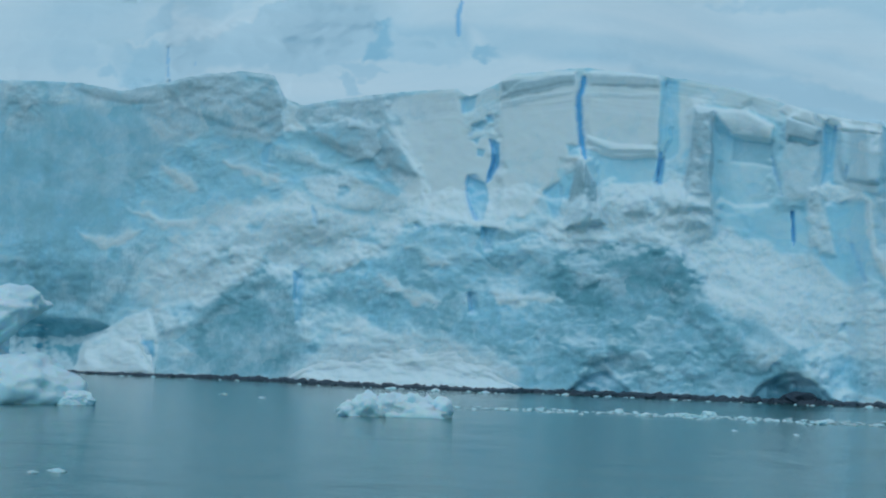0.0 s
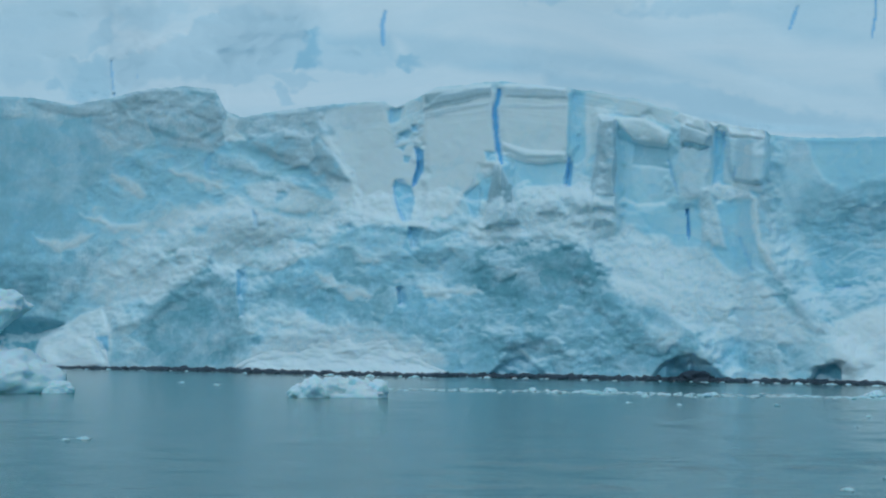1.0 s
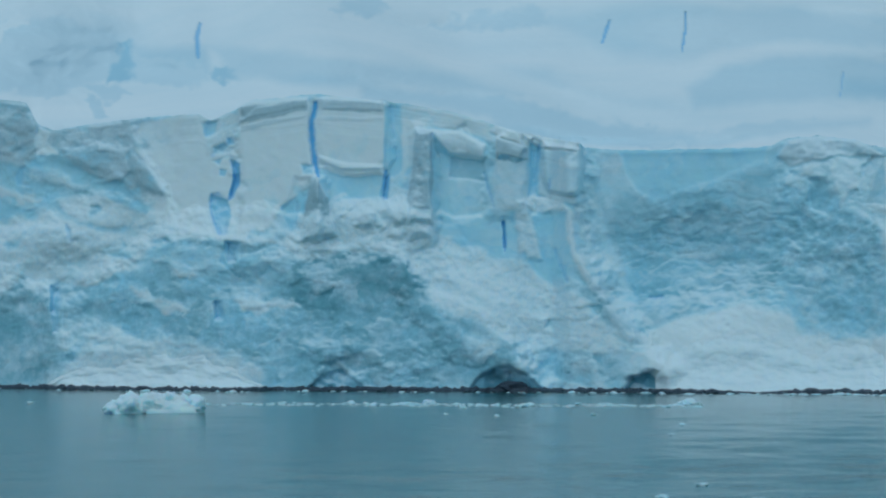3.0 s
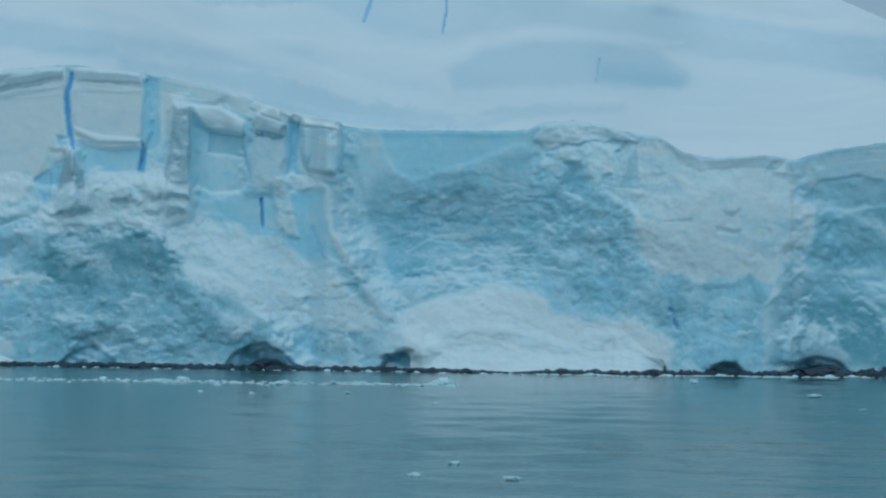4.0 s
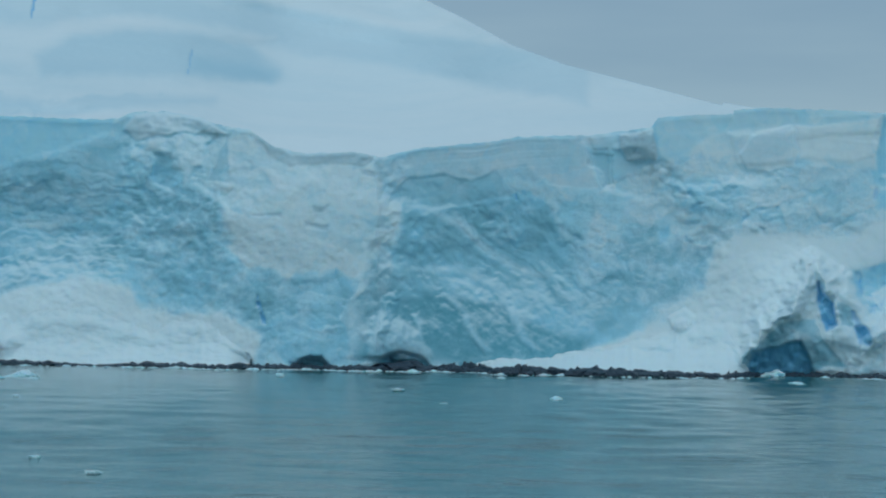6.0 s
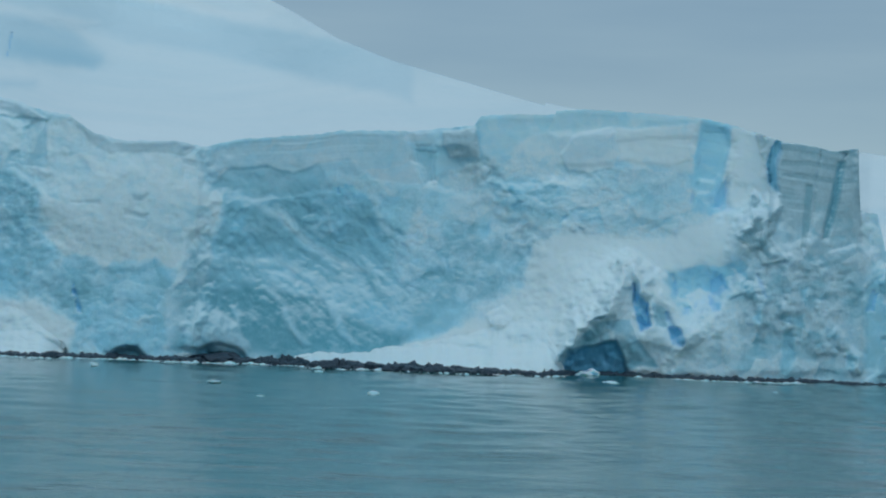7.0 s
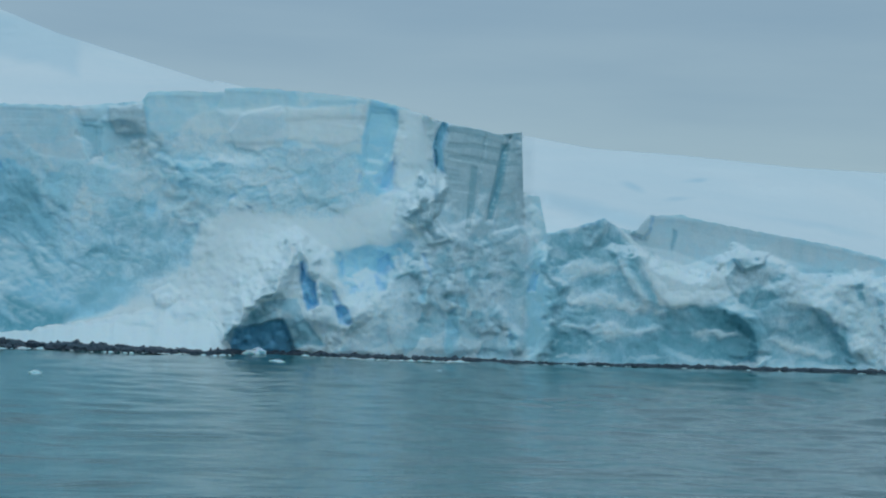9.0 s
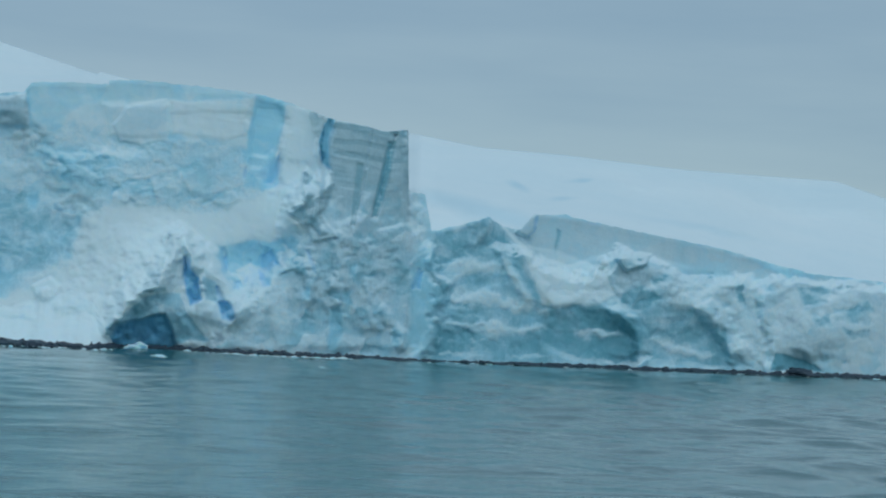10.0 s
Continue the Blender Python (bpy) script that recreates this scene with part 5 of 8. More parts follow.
    # dirty firn along the left rim
    f.area([(-107.1, 25.2), (-104.0, 25.2), (-101.0, 24.9), (-97.9, 26.0), (-96.3, 26.9), (-92.7, 27.4), (-89.5, 26.8), (-89.0, 24.4), (-90.5, 23.9), (-92.6, 25.1), (-95.3, 25.9), (-97.8, 24.8), (-102.0, 24.1), (-105.1, 24.5)], 0.25, 0.29, firn_shade=0.62, blue=0.1, rough=0.5)
    f.area([(-109.6, 26.2), (-108.1, 25.8), (-107.1, 25.2), (-106.6, 24.3), (-109.6, 23.7)], 0.1, 0.46, firn_shade=0.3, blue=0.3, rough=0.6)
    f.area([(-94.2, 24.8), (-90.5, 23.6), (-90.0, 22.0), (-92.6, 21.5), (-94.7, 22.5), (-96.8, 21.6), (-98.6, 22.6), (-96.8, 24.3)], 0, 0.4, firn_shade=0.38, blue=0.3, teal=0.15, rough=0.6)
    f.area([(-88.9, 24.4), (-86.9, 24.3), (-83.7, 25.0), (-80.5, 25.3), (-80.5, 24.0), (-83.7, 23.1), (-86.3, 22.3), (-87.9, 22.8)], 0.15, 0.34, firn_shade=0.42, blue=0.1, rough=0.55)
    f.area([(-86.3, 22.1), (-83.2, 22.9), (-80.5, 22.7), (-78.9, 20.6), (-77.2, 18.5), (-78.4, 18.7), (-79.7, 19.4), (-80.5, 18.5), (-81.3, 19.5), (-83.7, 20.0), (-85.8, 21.0)], 0.25, 0.29, firn_shade=0.62, blue=0.2, rough=0.55)
    f.area([(-81.3, 19.5), (-80.5, 18.7), (-78.9, 16.8), (-80.7, 17.1), (-82.6, 18.4)], -0.03, 0.4, blue=0.9, teal=0.2, rough=0.4)
    f.area([(-88.8, 24.4), (-87.9, 24.1), (-88.3, 23.4), (-87.1, 22.1), (-88.9, 22.0), (-89.2, 23.4)], 0.1, 0.23, rough=0.3, blue=-0.4, firn_shade=-0.35, teal=-0.4)
    # the layered wall
    f.area([(-80.5, 24.8), (-74.2, 25.9), (-73.9, 24.1), (-76.3, 22.7), (-78.4, 23.0), (-80.0, 23.6)], 0.03, 0.46, firn_shade=0.28, blue=0.1, wander=0.25, rough=0.05)
    f.area([(-80.0, 22.7), (-76.3, 22.5), (-73.6, 23.5), (-73.1, 19.6), (-73.3, 17.2), (-72.8, 15.0), (-76.2, 15.4), (-78.3, 16.6), (-77.3, 18.4), (-78.6, 20.3)], 0, 0.4, wander=0.25, rough=0.03, blue=-0.25, firn_shade=0.02, teal=-0.2)
    f.area([(-74.2, 25.8), (-71.5, 26.1), (-70.4, 25.7), (-70.7, 22.8), (-71.2, 22.0), (-73.1, 21.7), (-73.6, 23.5)], -0.05, 0.29, blue=0.15, firn_shade=-0.2, wander=0.25, rough=0.45)
    f.area([(-74.0, 25.1), (-72.5, 25.4), (-72.7, 24.1), (-73.6, 23.8)], -0.1, 0.17, blue=0.8, wander=0.25, rough=0.1)
    f.area([(-72.9, 22.9), (-71.9, 23.4), (-71.5, 23.0), (-72.0, 22.3), (-72.8, 22.3)], -0.1, 0.14, blue=0.8, deep=0.08, wander=0.25, rough=0.1)
    f.area([(-71.6, 23.7), (-71.1, 23.7), (-71.0, 23.2), (-71.5, 23.1)], -0.13, 0.11, blue=0.9, deep=0.25, wander=0.25, rough=0.1)
    f.area([(-72.3, 20.8), (-71.6, 20.7), (-71.8, 20.1), (-72.3, 20.2)], -0.13, 0.11, blue=0.9, deep=0.2, wander=0.25, rough=0.1)
    f.area([(-73.1, 18.4), (-72.1, 18.2), (-71.5, 17.9), (-71.3, 16.4), (-71.7, 14.9), (-72.2, 14.7), (-72.7, 15.7), (-73.1, 17.2)], -0.13, 0.16, blue=1.0, deep=0.16, wander=0.25, rough=0.05)
    f.area([(-73.2, 17.2), (-72.6, 15.7), (-72.1, 14.8), (-72.4, 14.7), (-72.9, 15.8)], -0.16, 0.11, blue=1.0, deep=0.5, wander=0.25, rough=0.05)
    f.area([(-71.2, 21.6), (-70.7, 20.6), (-70.6, 19.6), (-71.1, 18.1), (-71.5, 18.4), (-71.0, 19.6), (-71.1, 20.5)], -0.22, 0.1, blue=1.0, deep=0.6, wander=0.25, rough=0.05)
    f.area([(-70.5, 25.4), (-68.9, 26.6), (-64.3, 27.5), (-64.2, 26.8), (-67.8, 26.1), (-69.9, 25.6), (-70.5, 24.9)], 0.12, 0.14, firn_shade=0.62, blue=0.0, wander=0.25, rough=0.05)
    f.area([(-70.4, 24.8), (-67.8, 25.5), (-64.2, 25.9), (-64.2, 25.7), (-67.8, 25.0), (-70.3, 24.3)], 0.06, 0.11, firn_shade=0.42, blue=0.0, wander=0.25, rough=0.05)
    f.area([(-63.4, 27.6), (-57.1, 27.2), (-56.9, 26.4), (-60.3, 26.5), (-63.4, 26.5)], 0.12, 0.14, firn_shade=0.42, blue=0.1, wander=0.25, rough=0.05)
    f.area([(-63.3, 25.8), (-57.0, 25.7), (-57.0, 25.4), (-63.3, 25.4)], 0.05, 0.11, firn_shade=0.32, blue=0.1, wander=0.25, rough=0.05)
    f.area([(-62.9, 22.0), (-60.3, 21.3), (-57.1, 21.2), (-57.1, 20.4), (-59.8, 20.1), (-62.4, 21.1)], 0.25, 0.21, wander=0.25, rough=0.15, blue=-0.4, firn_shade=-0.35, teal=-0.4)
    f.area([(-63.0, 20.8), (-59.8, 19.9), (-57.1, 20.1), (-57.2, 18.3), (-59.3, 18.0), (-62.4, 18.3), (-63.0, 19.6)], -0.05, 0.23, blue=0.75, firn_shade=0, wander=0.25, rough=0.06)
    f.area([(-56.9, 26.8), (-55.3, 26.8), (-55.2, 20.7), (-56.1, 20.1), (-56.9, 20.4)], -0.11, 0.17, blue=0.82, firn_shade=-0.1, teal=0, wander=0.25, rough=0.04)
    f.area([(-56.9, 20.1), (-56.4, 20.4), (-56.6, 18.0), (-57.0, 18.0)], -0.26, 0.11, blue=1.0, deep=0.5, wander=0.25, rough=0.05)
    f.area([(-55.0, 26.8), (-50.8, 26.1), (-47.1, 25.1), (-46.6, 23.3), (-48.7, 24.1), (-51.9, 24.9), (-53.9, 24.8), (-54.2, 21.2), (-55.1, 20.7)], 0.05, 0.29, firn_shade=0.05, blue=0.2, wander=0.25, rough=0.06)
    # the blocks and seracs at its end
    f.area([(-52.5, 24.5), (-49.8, 24.3), (-47.4, 23.0), (-47.7, 21.6), (-49.2, 21.8), (-50.8, 22.3)], 0.35, 0.21, wander=0.25, rough=0.25, blue=-0.4, firn_shade=-0.35, teal=-0.4)
    f.area([(-53.9, 24.7), (-52.3, 24.4), (-52.5, 22.0), (-52.2, 19.6), (-52.6, 17.2), (-54.5, 17.2), (-54.2, 19.6), (-54.1, 22.3)], 0.4, 0.21, firn_shade=0.58, blue=0, teal=-0.2, wander=0.25, rough=0.6)
    f.area([(-52.3, 24.1), (-50.8, 22.2), (-51.1, 20.1), (-50.8, 17.2), (-49.2, 14.3), (-52.1, 14.6), (-52.5, 17.5), (-52.1, 19.6)], -0.1, 0.23, blue=0.7, firn_shade=0, wander=0.25, rough=0.06)
    # the block's shadow painted on again in grey and teal
    f.area([(-50.7, 22.0), (-47.4, 21.6), (-47.1, 19.6), (-50.8, 20.0)], -0.16, 0.17, firn_shade=0.42, teal=0.35, blue=0.7, wander=0.25, rough=0.05)
    f.area([(-50.8, 19.9), (-47.2, 19.5), (-46.3, 17.0), (-49.2, 17.0), (-50.5, 18.5)], 0.05, 0.17, blue=0.55, firn_shade=0.1, teal=0.1, wander=0.25, rough=0.05)
    f.area([(-46.3, 25.0), (-42.9, 23.7), (-43.4, 22.9), (-46.3, 23.9), (-46.9, 24.4)], 0.45, 0.14, wander=0.25, rough=0.05, blue=-0.4, firn_shade=-0.35, teal=-0.4)
    f.area([(-46.4, 23.8), (-43.4, 22.8), (-43.4, 21.6), (-46.1, 22.2), (-46.3, 21.6)], 0.45, 0.14, firn_shade=0.62, blue=0, wander=0.25, rough=0.1)
    f.area([(-46.3, 21.6), (-43.4, 21.5), (-43.4, 18.5), (-44.3, 16.9), (-46.3, 17.2), (-47.1, 19.6)], 0.15, 0.29, firn_shade=0.3, blue=0.4, wander=0.25, rough=0.1)
    f.area([(-44.1, 24.5), (-38.5, 23.2), (-38.5, 22.4), (-42.4, 22.8), (-43.4, 23.5)], 0.45, 0.14, wander=0.25, rough=0.05, blue=-0.4, firn_shade=-0.35, teal=-0.4)
    f.area([(-42.3, 22.6), (-38.6, 22.3), (-38.7, 17.2), (-41.4, 18.0), (-42.4, 18.4), (-42.6, 20.1)], 0.25, 0.17, firn_shade=0.35, blue=0.35, wander=0.25, rough=0.06)
    f.area([(-43.1, 22.5), (-42.3, 22.5), (-42.6, 18.5), (-43.4, 18.0)], -0.16, 0.16, blue=0.95, deep=0.1, wander=0.25, rough=0.05)
    f.area([(-49.1, 16.8), (-44.5, 16.8), (-44.5, 12.7), (-46.6, 12.7), (-49.2, 14.0)], -0.08, 0.23, blue=0.8, firn_shade=0, wander=0.25, rough=0.06)
    f.area([(-45.9, 15.8), (-45.6, 15.8), (-45.5, 13.2), (-45.7, 13.3)], -0.29, 0.08, blue=1.0, deep=0.8, wander=0.25, rough=0.05)
    f.area([(-44.5, 17.7), (-42.7, 18.2), (-40.1, 17.7), (-39.8, 16.8), (-41.9, 16.8), (-43.4, 17.2), (-42.7, 14.3), (-41.9, 12.5), (-43.4, 12.2), (-44.5, 14.3)], 0.23, 0.34, firn_shade=0.05, blue=0.0, wander=1.0, rough=0.7)
    f.area([(-42.4, 16.7), (-41.4, 16.7), (-41.0, 12.2), (-41.4, 10.1), (-41.9, 11.7)], -0.03, 0.23, blue=0.95, wander=0.5, rough=0.2)
    f.area([(-41.3, 16.7), (-39.9, 16.5), (-39.3, 12.7), (-38.8, 10.1), (-39.6, 10.6), (-40.6, 11.7)], -0.06, 0.21, blue=0.85, firn_shade=0, wander=0.25, rough=0.15)
    f.area([(-40.0, 16.9), (-39.5, 16.7), (-38.9, 13.0), (-36.5, 9.1), (-34.5, 5.9), (-32.2, 4.6), (-32.4, 4.1), (-35.0, 5.1), (-37.0, 8.5), (-39.1, 12.2)], 0.17, 0.4, blue=-0.2, firn_shade=0, wander=0.8, rough=0.5)
    f.area([(-38.5, 23.0), (-37.7, 22.7), (-37.5, 20.6), (-36.5, 17.9), (-35.7, 14.3), (-34.2, 10.6), (-32.4, 7.0), (-32.7, 5.2), (-34.5, 6.5), (-36.8, 9.6), (-38.8, 12.7), (-39.1, 16.9)], -0.16, 0.34, blue=0.62, firn_shade=0.2, teal=0.12, wander=0.25, rough=0.12)
    f.area([(-37.5, 22.6), (-34.4, 21.8), (-33.9, 20.0), (-32.9, 17.9), (-34.7, 17.9), (-36.2, 19.5)], 0, 0.25, firn_shade=0.35, blue=0.4, teal=0.1, wander=0.25, rough=0.06)
    # the broken white flank and the bench below it
    f.area([(-66.1, 14.3), (-63.5, 16.9), (-62.2, 15.4), (-59.2, 17.0), (-57.1, 18.0), (-55.5, 17.5), (-54.5, 17.0), (-52.1, 17.2), (-51.9, 14.3), (-48.7, 13.3), (-46.6, 12.2), (-44.0, 12.2), (-41.4, 9.6), (-38.8, 9.0), (-36.2, 5.9), (-33.7, 3.9), (-36.3, 3.3), (-41.4, 3.8), (-45.6, 5.9), (-49.2, 8.0), (-52.4, 10.6), (-55.0, 12.7), (-59.8, 13.0), (-62.4, 12.2), (-65.1, 12.2)], 0.1, 0.46, blue=0.0, firn_shade=-0.1, teal=-0.3, rough=0.8)
    f.area([(-59.3, 17.2), (-57.9, 17.8), (-57.9, 15.4), (-59.8, 15.6)], 0.4, 0.23, firn_shade=0.25, blue=-0.2, rough=0.4)
    f.area([(-56.6, 17.2), (-54.0, 16.9), (-54.5, 14.3), (-57.1, 14.3)], 0.35, 0.34, rough=0.7, blue=-0.4, firn_shade=-0.35, teal=-0.4)
    f.area([(-64.4, 12.2), (-61.4, 13.0), (-58.2, 12.7), (-55.0, 12.5), (-52.4, 10.1), (-53.9, 8.0), (-58.2, 9.0), (-62.4, 7.9), (-65.0, 9.0)], -0.1, 0.8, teal=0.8, blue=0.5, firn_shade=0.1, rough=0.9)
    f.area([(-67.7, 5.8), (-64.5, 6.9), (-58.2, 8.5), (-52.9, 7.4), (-46.6, 4.3), (-43.5, 1.2), (-51.8, 0.9), (-63.4, 0.8), (-66.6, 2.6)], 0, 0.8, teal=0.6, blue=0.8, firn_shade=0, rough=0.6)
    f.area([(-51.8, 8.0), (-46.6, 5.9), (-41.4, 3.8), (-36.3, 3.1), (-33.2, 1.3), (-44.0, 0.9), (-49.2, 3.8)], 0, 0.8, teal=0.3, blue=0.6, firn_shade=0.05, rough=0.6)
    f.area([(-78.3, 14.2), (-73.0, 14.2), (-66.1, 13.7), (-65.6, 10.6), (-68.8, 9.0), (-73.0, 10.5), (-77.3, 11.6)], 0, 0.45, blue=0.75, teal=0.2, rough=0.85)
    f.area([(-87.2, 1.5), (-85.1, 3.3), (-81.4, 5.2), (-75.6, 4.7), (-70.8, 3.6), (-68.2, 1.5), (-68.7, 0.8), (-78.2, 0.7), (-86.6, 0.7)], 0.1, 1.03, wander=2.0, blue=-0.1, firn_shade=-0.2, teal=-0.3, rough=0.7)
    f.area([(-72.7, 8.7), (-72.1, 8.4), (-71.8, 6.8), (-72.6, 7.3)], -0.13, 0.14, blue=1.0, deep=0.15, rough=0.2)
    f.area([(-77.5, 14.5), (-77.0, 14.2), (-77.2, 12.6), (-77.6, 12.9)], -0.13, 0.14, blue=1.0, deep=0.1, rough=0.2)
    f.area([(-71.8, 14.2), (-71.3, 14.0), (-71.4, 12.9), (-71.9, 13.2)], -0.13, 0.14, blue=1.0, deep=0.1, rough=0.2)
    # the first hollow
    f.area([(-34.9, 22.7), (-29.5, 22.5), (-23.7, 22.8), (-21.0, 22.6), (-21.6, 21.4), (-25.8, 19.4), (-29.0, 18.5), (-31.6, 17.6), (-33.4, 18.7), (-34.3, 20.6)], -0.1, 0.29, blue=0.95, firn_shade=-0.25, teal=0, rough=0.03)
    f.area([(-34.2, 18.8), (-31.5, 17.5), (-28.4, 18.5), (-22.7, 20.2), (-19.5, 21.0), (-19.7, 16.6), (-22.3, 14.6), (-26.3, 13.7), (-31.0, 14.2), (-34.4, 14.5), (-36.0, 16.4)], 0.03, 0.8, firn_shade=0.22, teal=0.45, blue=0.65, rough=0.1)
    f.area([(-34.7, 13.8), (-30.0, 13.3), (-24.7, 13.6), (-20.0, 14.7), (-19.4, 11.6), (-21.5, 8.9), (-25.7, 7.8), (-28.8, 5.7), (-32.5, 5.4), (-33.6, 8.8)], 0, 0.6, blue=0.95, teal=0.5, rough=0.25)
    f.area([(-33.6, 13.3), (-30.0, 12.8), (-26.3, 13.1), (-21.5, 13.9), (-26.3, 12.4), (-30.0, 12.2), (-32.8, 12.6)], 0.05, 0.57, wander=1.2, blue=0.6, teal=0.22, rough=0.3)
    f.area([(-30.5, 10.9), (-26.3, 10.5), (-21.5, 11.8), (-19.4, 12.4), (-21.5, 11.0), (-25.7, 9.8), (-29.9, 10.1)], 0.05, 0.57, wander=1.2, blue=0.6, teal=0.22, rough=0.3)
    f.area([(-28.9, 8.3), (-24.7, 9.0), (-21.0, 9.4), (-24.7, 8.1), (-27.8, 7.5)], 0.05, 0.57, wander=1.2, blue=0.6, teal=0.22, rough=0.3)
    f.area([(-27.9, 12.1), (-24.7, 12.3), (-22.6, 12.5), (-23.6, 11.4), (-27.3, 11.2)], -0.1, 0.23, blue=0.9, teal=0.5, rough=0.1)
    f.area([(-31.5, 8.8), (-30.7, 8.9), (-31.0, 8.3), (-31.7, 8.2)], -0.1, 0.23, blue=0.9, teal=0.5, rough=0.1)
    f.area([(-25.2, 9.8), (-24.2, 10.2), (-24.8, 9.1), (-25.7, 8.8)], -0.1, 0.23, blue=0.9, teal=0.5, rough=0.1)
    f.area([(-26.2, 7.3), (-25.2, 7.5), (-25.3, 7.0), (-26.7, 6.6)], -0.1, 0.23, blue=0.9, teal=0.5, rough=0.1)
    f.area([(-32.5, 5.4), (-28.8, 6.7), (-23.6, 7.8), (-19.4, 6.8), (-18.3, 4.7), (-15.1, 4.2), (-10.9, 4.7), (-7.2, 2.6), (-7.7, 0.5), (-19.3, 0.2), (-30.9, 0.1), (-31.9, 3.0)], 0.1, 0.69, rough=0.12, blue=-0.4, firn_shade=-0.35, teal=-0.4)
    f.area([(-19.4, 15.8), (-15.2, 16.4), (-11.0, 15.9), (-10.4, 12.2), (-8.8, 9.5), (-7.2, 6.9), (-8.8, 4.8), (-14.1, 6.3), (-18.3, 7.3), (-19.9, 10.5)], 0, 0.7, blue=0.75, teal=0.3, firn_shade=0, rough=0.5)
    # the bulge and the white drape
    f.area([(-20.1, 21.6), (-19.2, 23.0), (-16.3, 23.3), (-12.6, 22.7), (-10.6, 21.2), (-12.2, 21.4), (-14.7, 21.5), (-17.1, 21.0), (-19.2, 20.5)], 0.25, 0.17, firn_shade=0.5, blue=0.2, rough=0.06)
    f.area([(-17.4, 19.3), (-15.7, 19.6), (-15.3, 17.4), (-15.8, 16.1), (-17.3, 16.6)], -0.22, 0.23, blue=0.85, teal=0.25, rough=0.1)
    f.area([(-19.2, 20.3), (-16.8, 20.7), (-14.7, 21.2), (-12.3, 20.6), (-13.1, 18.5), (-14.7, 16.9), (-15.2, 19.0), (-17.4, 19.7)], 0.25, 0.34, blue=0.25, firn_shade=0.1, rough=0.3)
    f.area([(-10.7, 21.2), (-10.2, 16.7), (-12.3, 17.0), (-11.6, 18.8)], -0.13, 0.14, firn_shade=0.35, teal=0.25, blue=0.6, rough=0.06)
    f.area([(-10.2, 21.1), (-6.7, 20.8), (-4.6, 19.0), (-0.4, 19.2), (1.7, 19.8), (3.9, 18.6), (4.9, 17.0), (6.5, 13.3), (5.2, 11.2), (3.5, 11.7), (2.4, 9.1), (1.4, 8.0), (-0.3, 9.5), (-1.9, 10.5), (-3.5, 9.5), (-4.6, 8.2), (-6.1, 8.5), (-8.0, 9.8), (-9.3, 10.6), (-10.5, 13.2), (-10.1, 17.0)], 0.0, 1.1, wander=1.6, blue=0.25, firn_shade=0.2, teal=-0.1, rough=0.2)
    f.area([(-10.3, 11.1), (-6.2, 12.1), (-0.9, 11.2), (1.9, 9.6), (1.8, 8.0), (-0.3, 9.5), (-1.9, 10.4), (-3.5, 9.5), (-4.6, 8.2), (-7.7, 9.7)], 0.05, 0.46, wander=1.6, rough=0.4, blue=-0.4, firn_shade=-0.35, teal=-0.4)
    # shading along the drape's top edge, painted as a grey band
    f.area([(-8.9, 22.4), (-7.2, 21.8), (-4.6, 19.6), (-0.9, 20.0), (1.7, 20.4), (3.3, 19.4), (2.4, 18.8), (-1.4, 19.0), (-4.6, 18.6), (-6.8, 19.8)], 0.1, 0.17, firn_shade=0.5, blue=0.1, rough=0.05)
    f.area([(-8.3, 14.0), (-5.6, 14.3), (-5.5, 13.9), (-8.2, 13.8)], -0.08, 0.14, firn_shade=0.45, rough=0.1)
    f.area([(-2.5, 14.8), (-1.1, 15.0), (-1.4, 14.4), (-2.4, 14.3)], -0.08, 0.14, firn_shade=0.45, rough=0.1)
    f.area([(-3.3, 13.3), (-0.9, 13.1), (-1.1, 12.6), (-3.3, 12.8)], -0.08, 0.14, firn_shade=0.45, rough=0.1)
    f.area([(1.7, 18.5), (3.9, 18.1), (3.3, 17.6), (2.0, 18.0)], -0.08, 0.14, firn_shade=0.45, rough=0.1)
    f.area([(-7.7, 9.5), (-4.5, 8.0), (-0.3, 9.0), (1.8, 7.5), (1.8, 4.8), (0.8, 0.6), (-4.5, 0.6), (-6.6, 4.8), (-8.8, 6.9)], 0, 0.5, blue=0.85, teal=0.35, firn_shade=0, rough=0.45)
    f.area([(1.3, 7.5), (3.9, 11.2), (5.0, 10.7), (5.0, 7.0), (3.4, 4.8), (2.4, 0.6), (1.0, 0.6), (1.0, 4.8)], 0.15, 0.34, blue=0.35, firn_shade=0.15, rough=0.3)
    f.crack([(-7.6, 6.2), (-7.3, 5.0), (-6.9, 3.8)], 0.22, 2.0, 0.8)
    # the second hollow under its layered rim
    f.area([(3.2, 18.6), (7.5, 20.2), (14.9, 21.3), (17.0, 21.8), (22.1, 21.7), (23.3, 20.5), (24.3, 17.0), (22.7, 16.9), (19.6, 17.4), (17.5, 19.1), (14.4, 18.5), (12.3, 17.5), (9.7, 18.2), (6.5, 17.8), (4.4, 16.2)], 0.0, 0.3, firn_shade=0.45, blue=0.35, teal=0.1, rough=0.06)
    # grey-teal colour for the shade below the rim
    f.area([(4.4, 16.1), (6.5, 17.8), (9.7, 18.1), (12.3, 17.5), (14.5, 18.5), (16.2, 16.2), (11.8, 15.3), (8.6, 14.9), (6.1, 15.2)], -0.11, 0.23, teal=0.5, firn_shade=0.35, blue=0.7, rough=0.04)
    f.area([(23.4, 20.4), (25.6, 20.1), (25.8, 17.4), (24.8, 17.2), (24.0, 19.1)], -0.19, 0.14, firn_shade=0.45, teal=0.3, blue=0.6, rough=0.04)
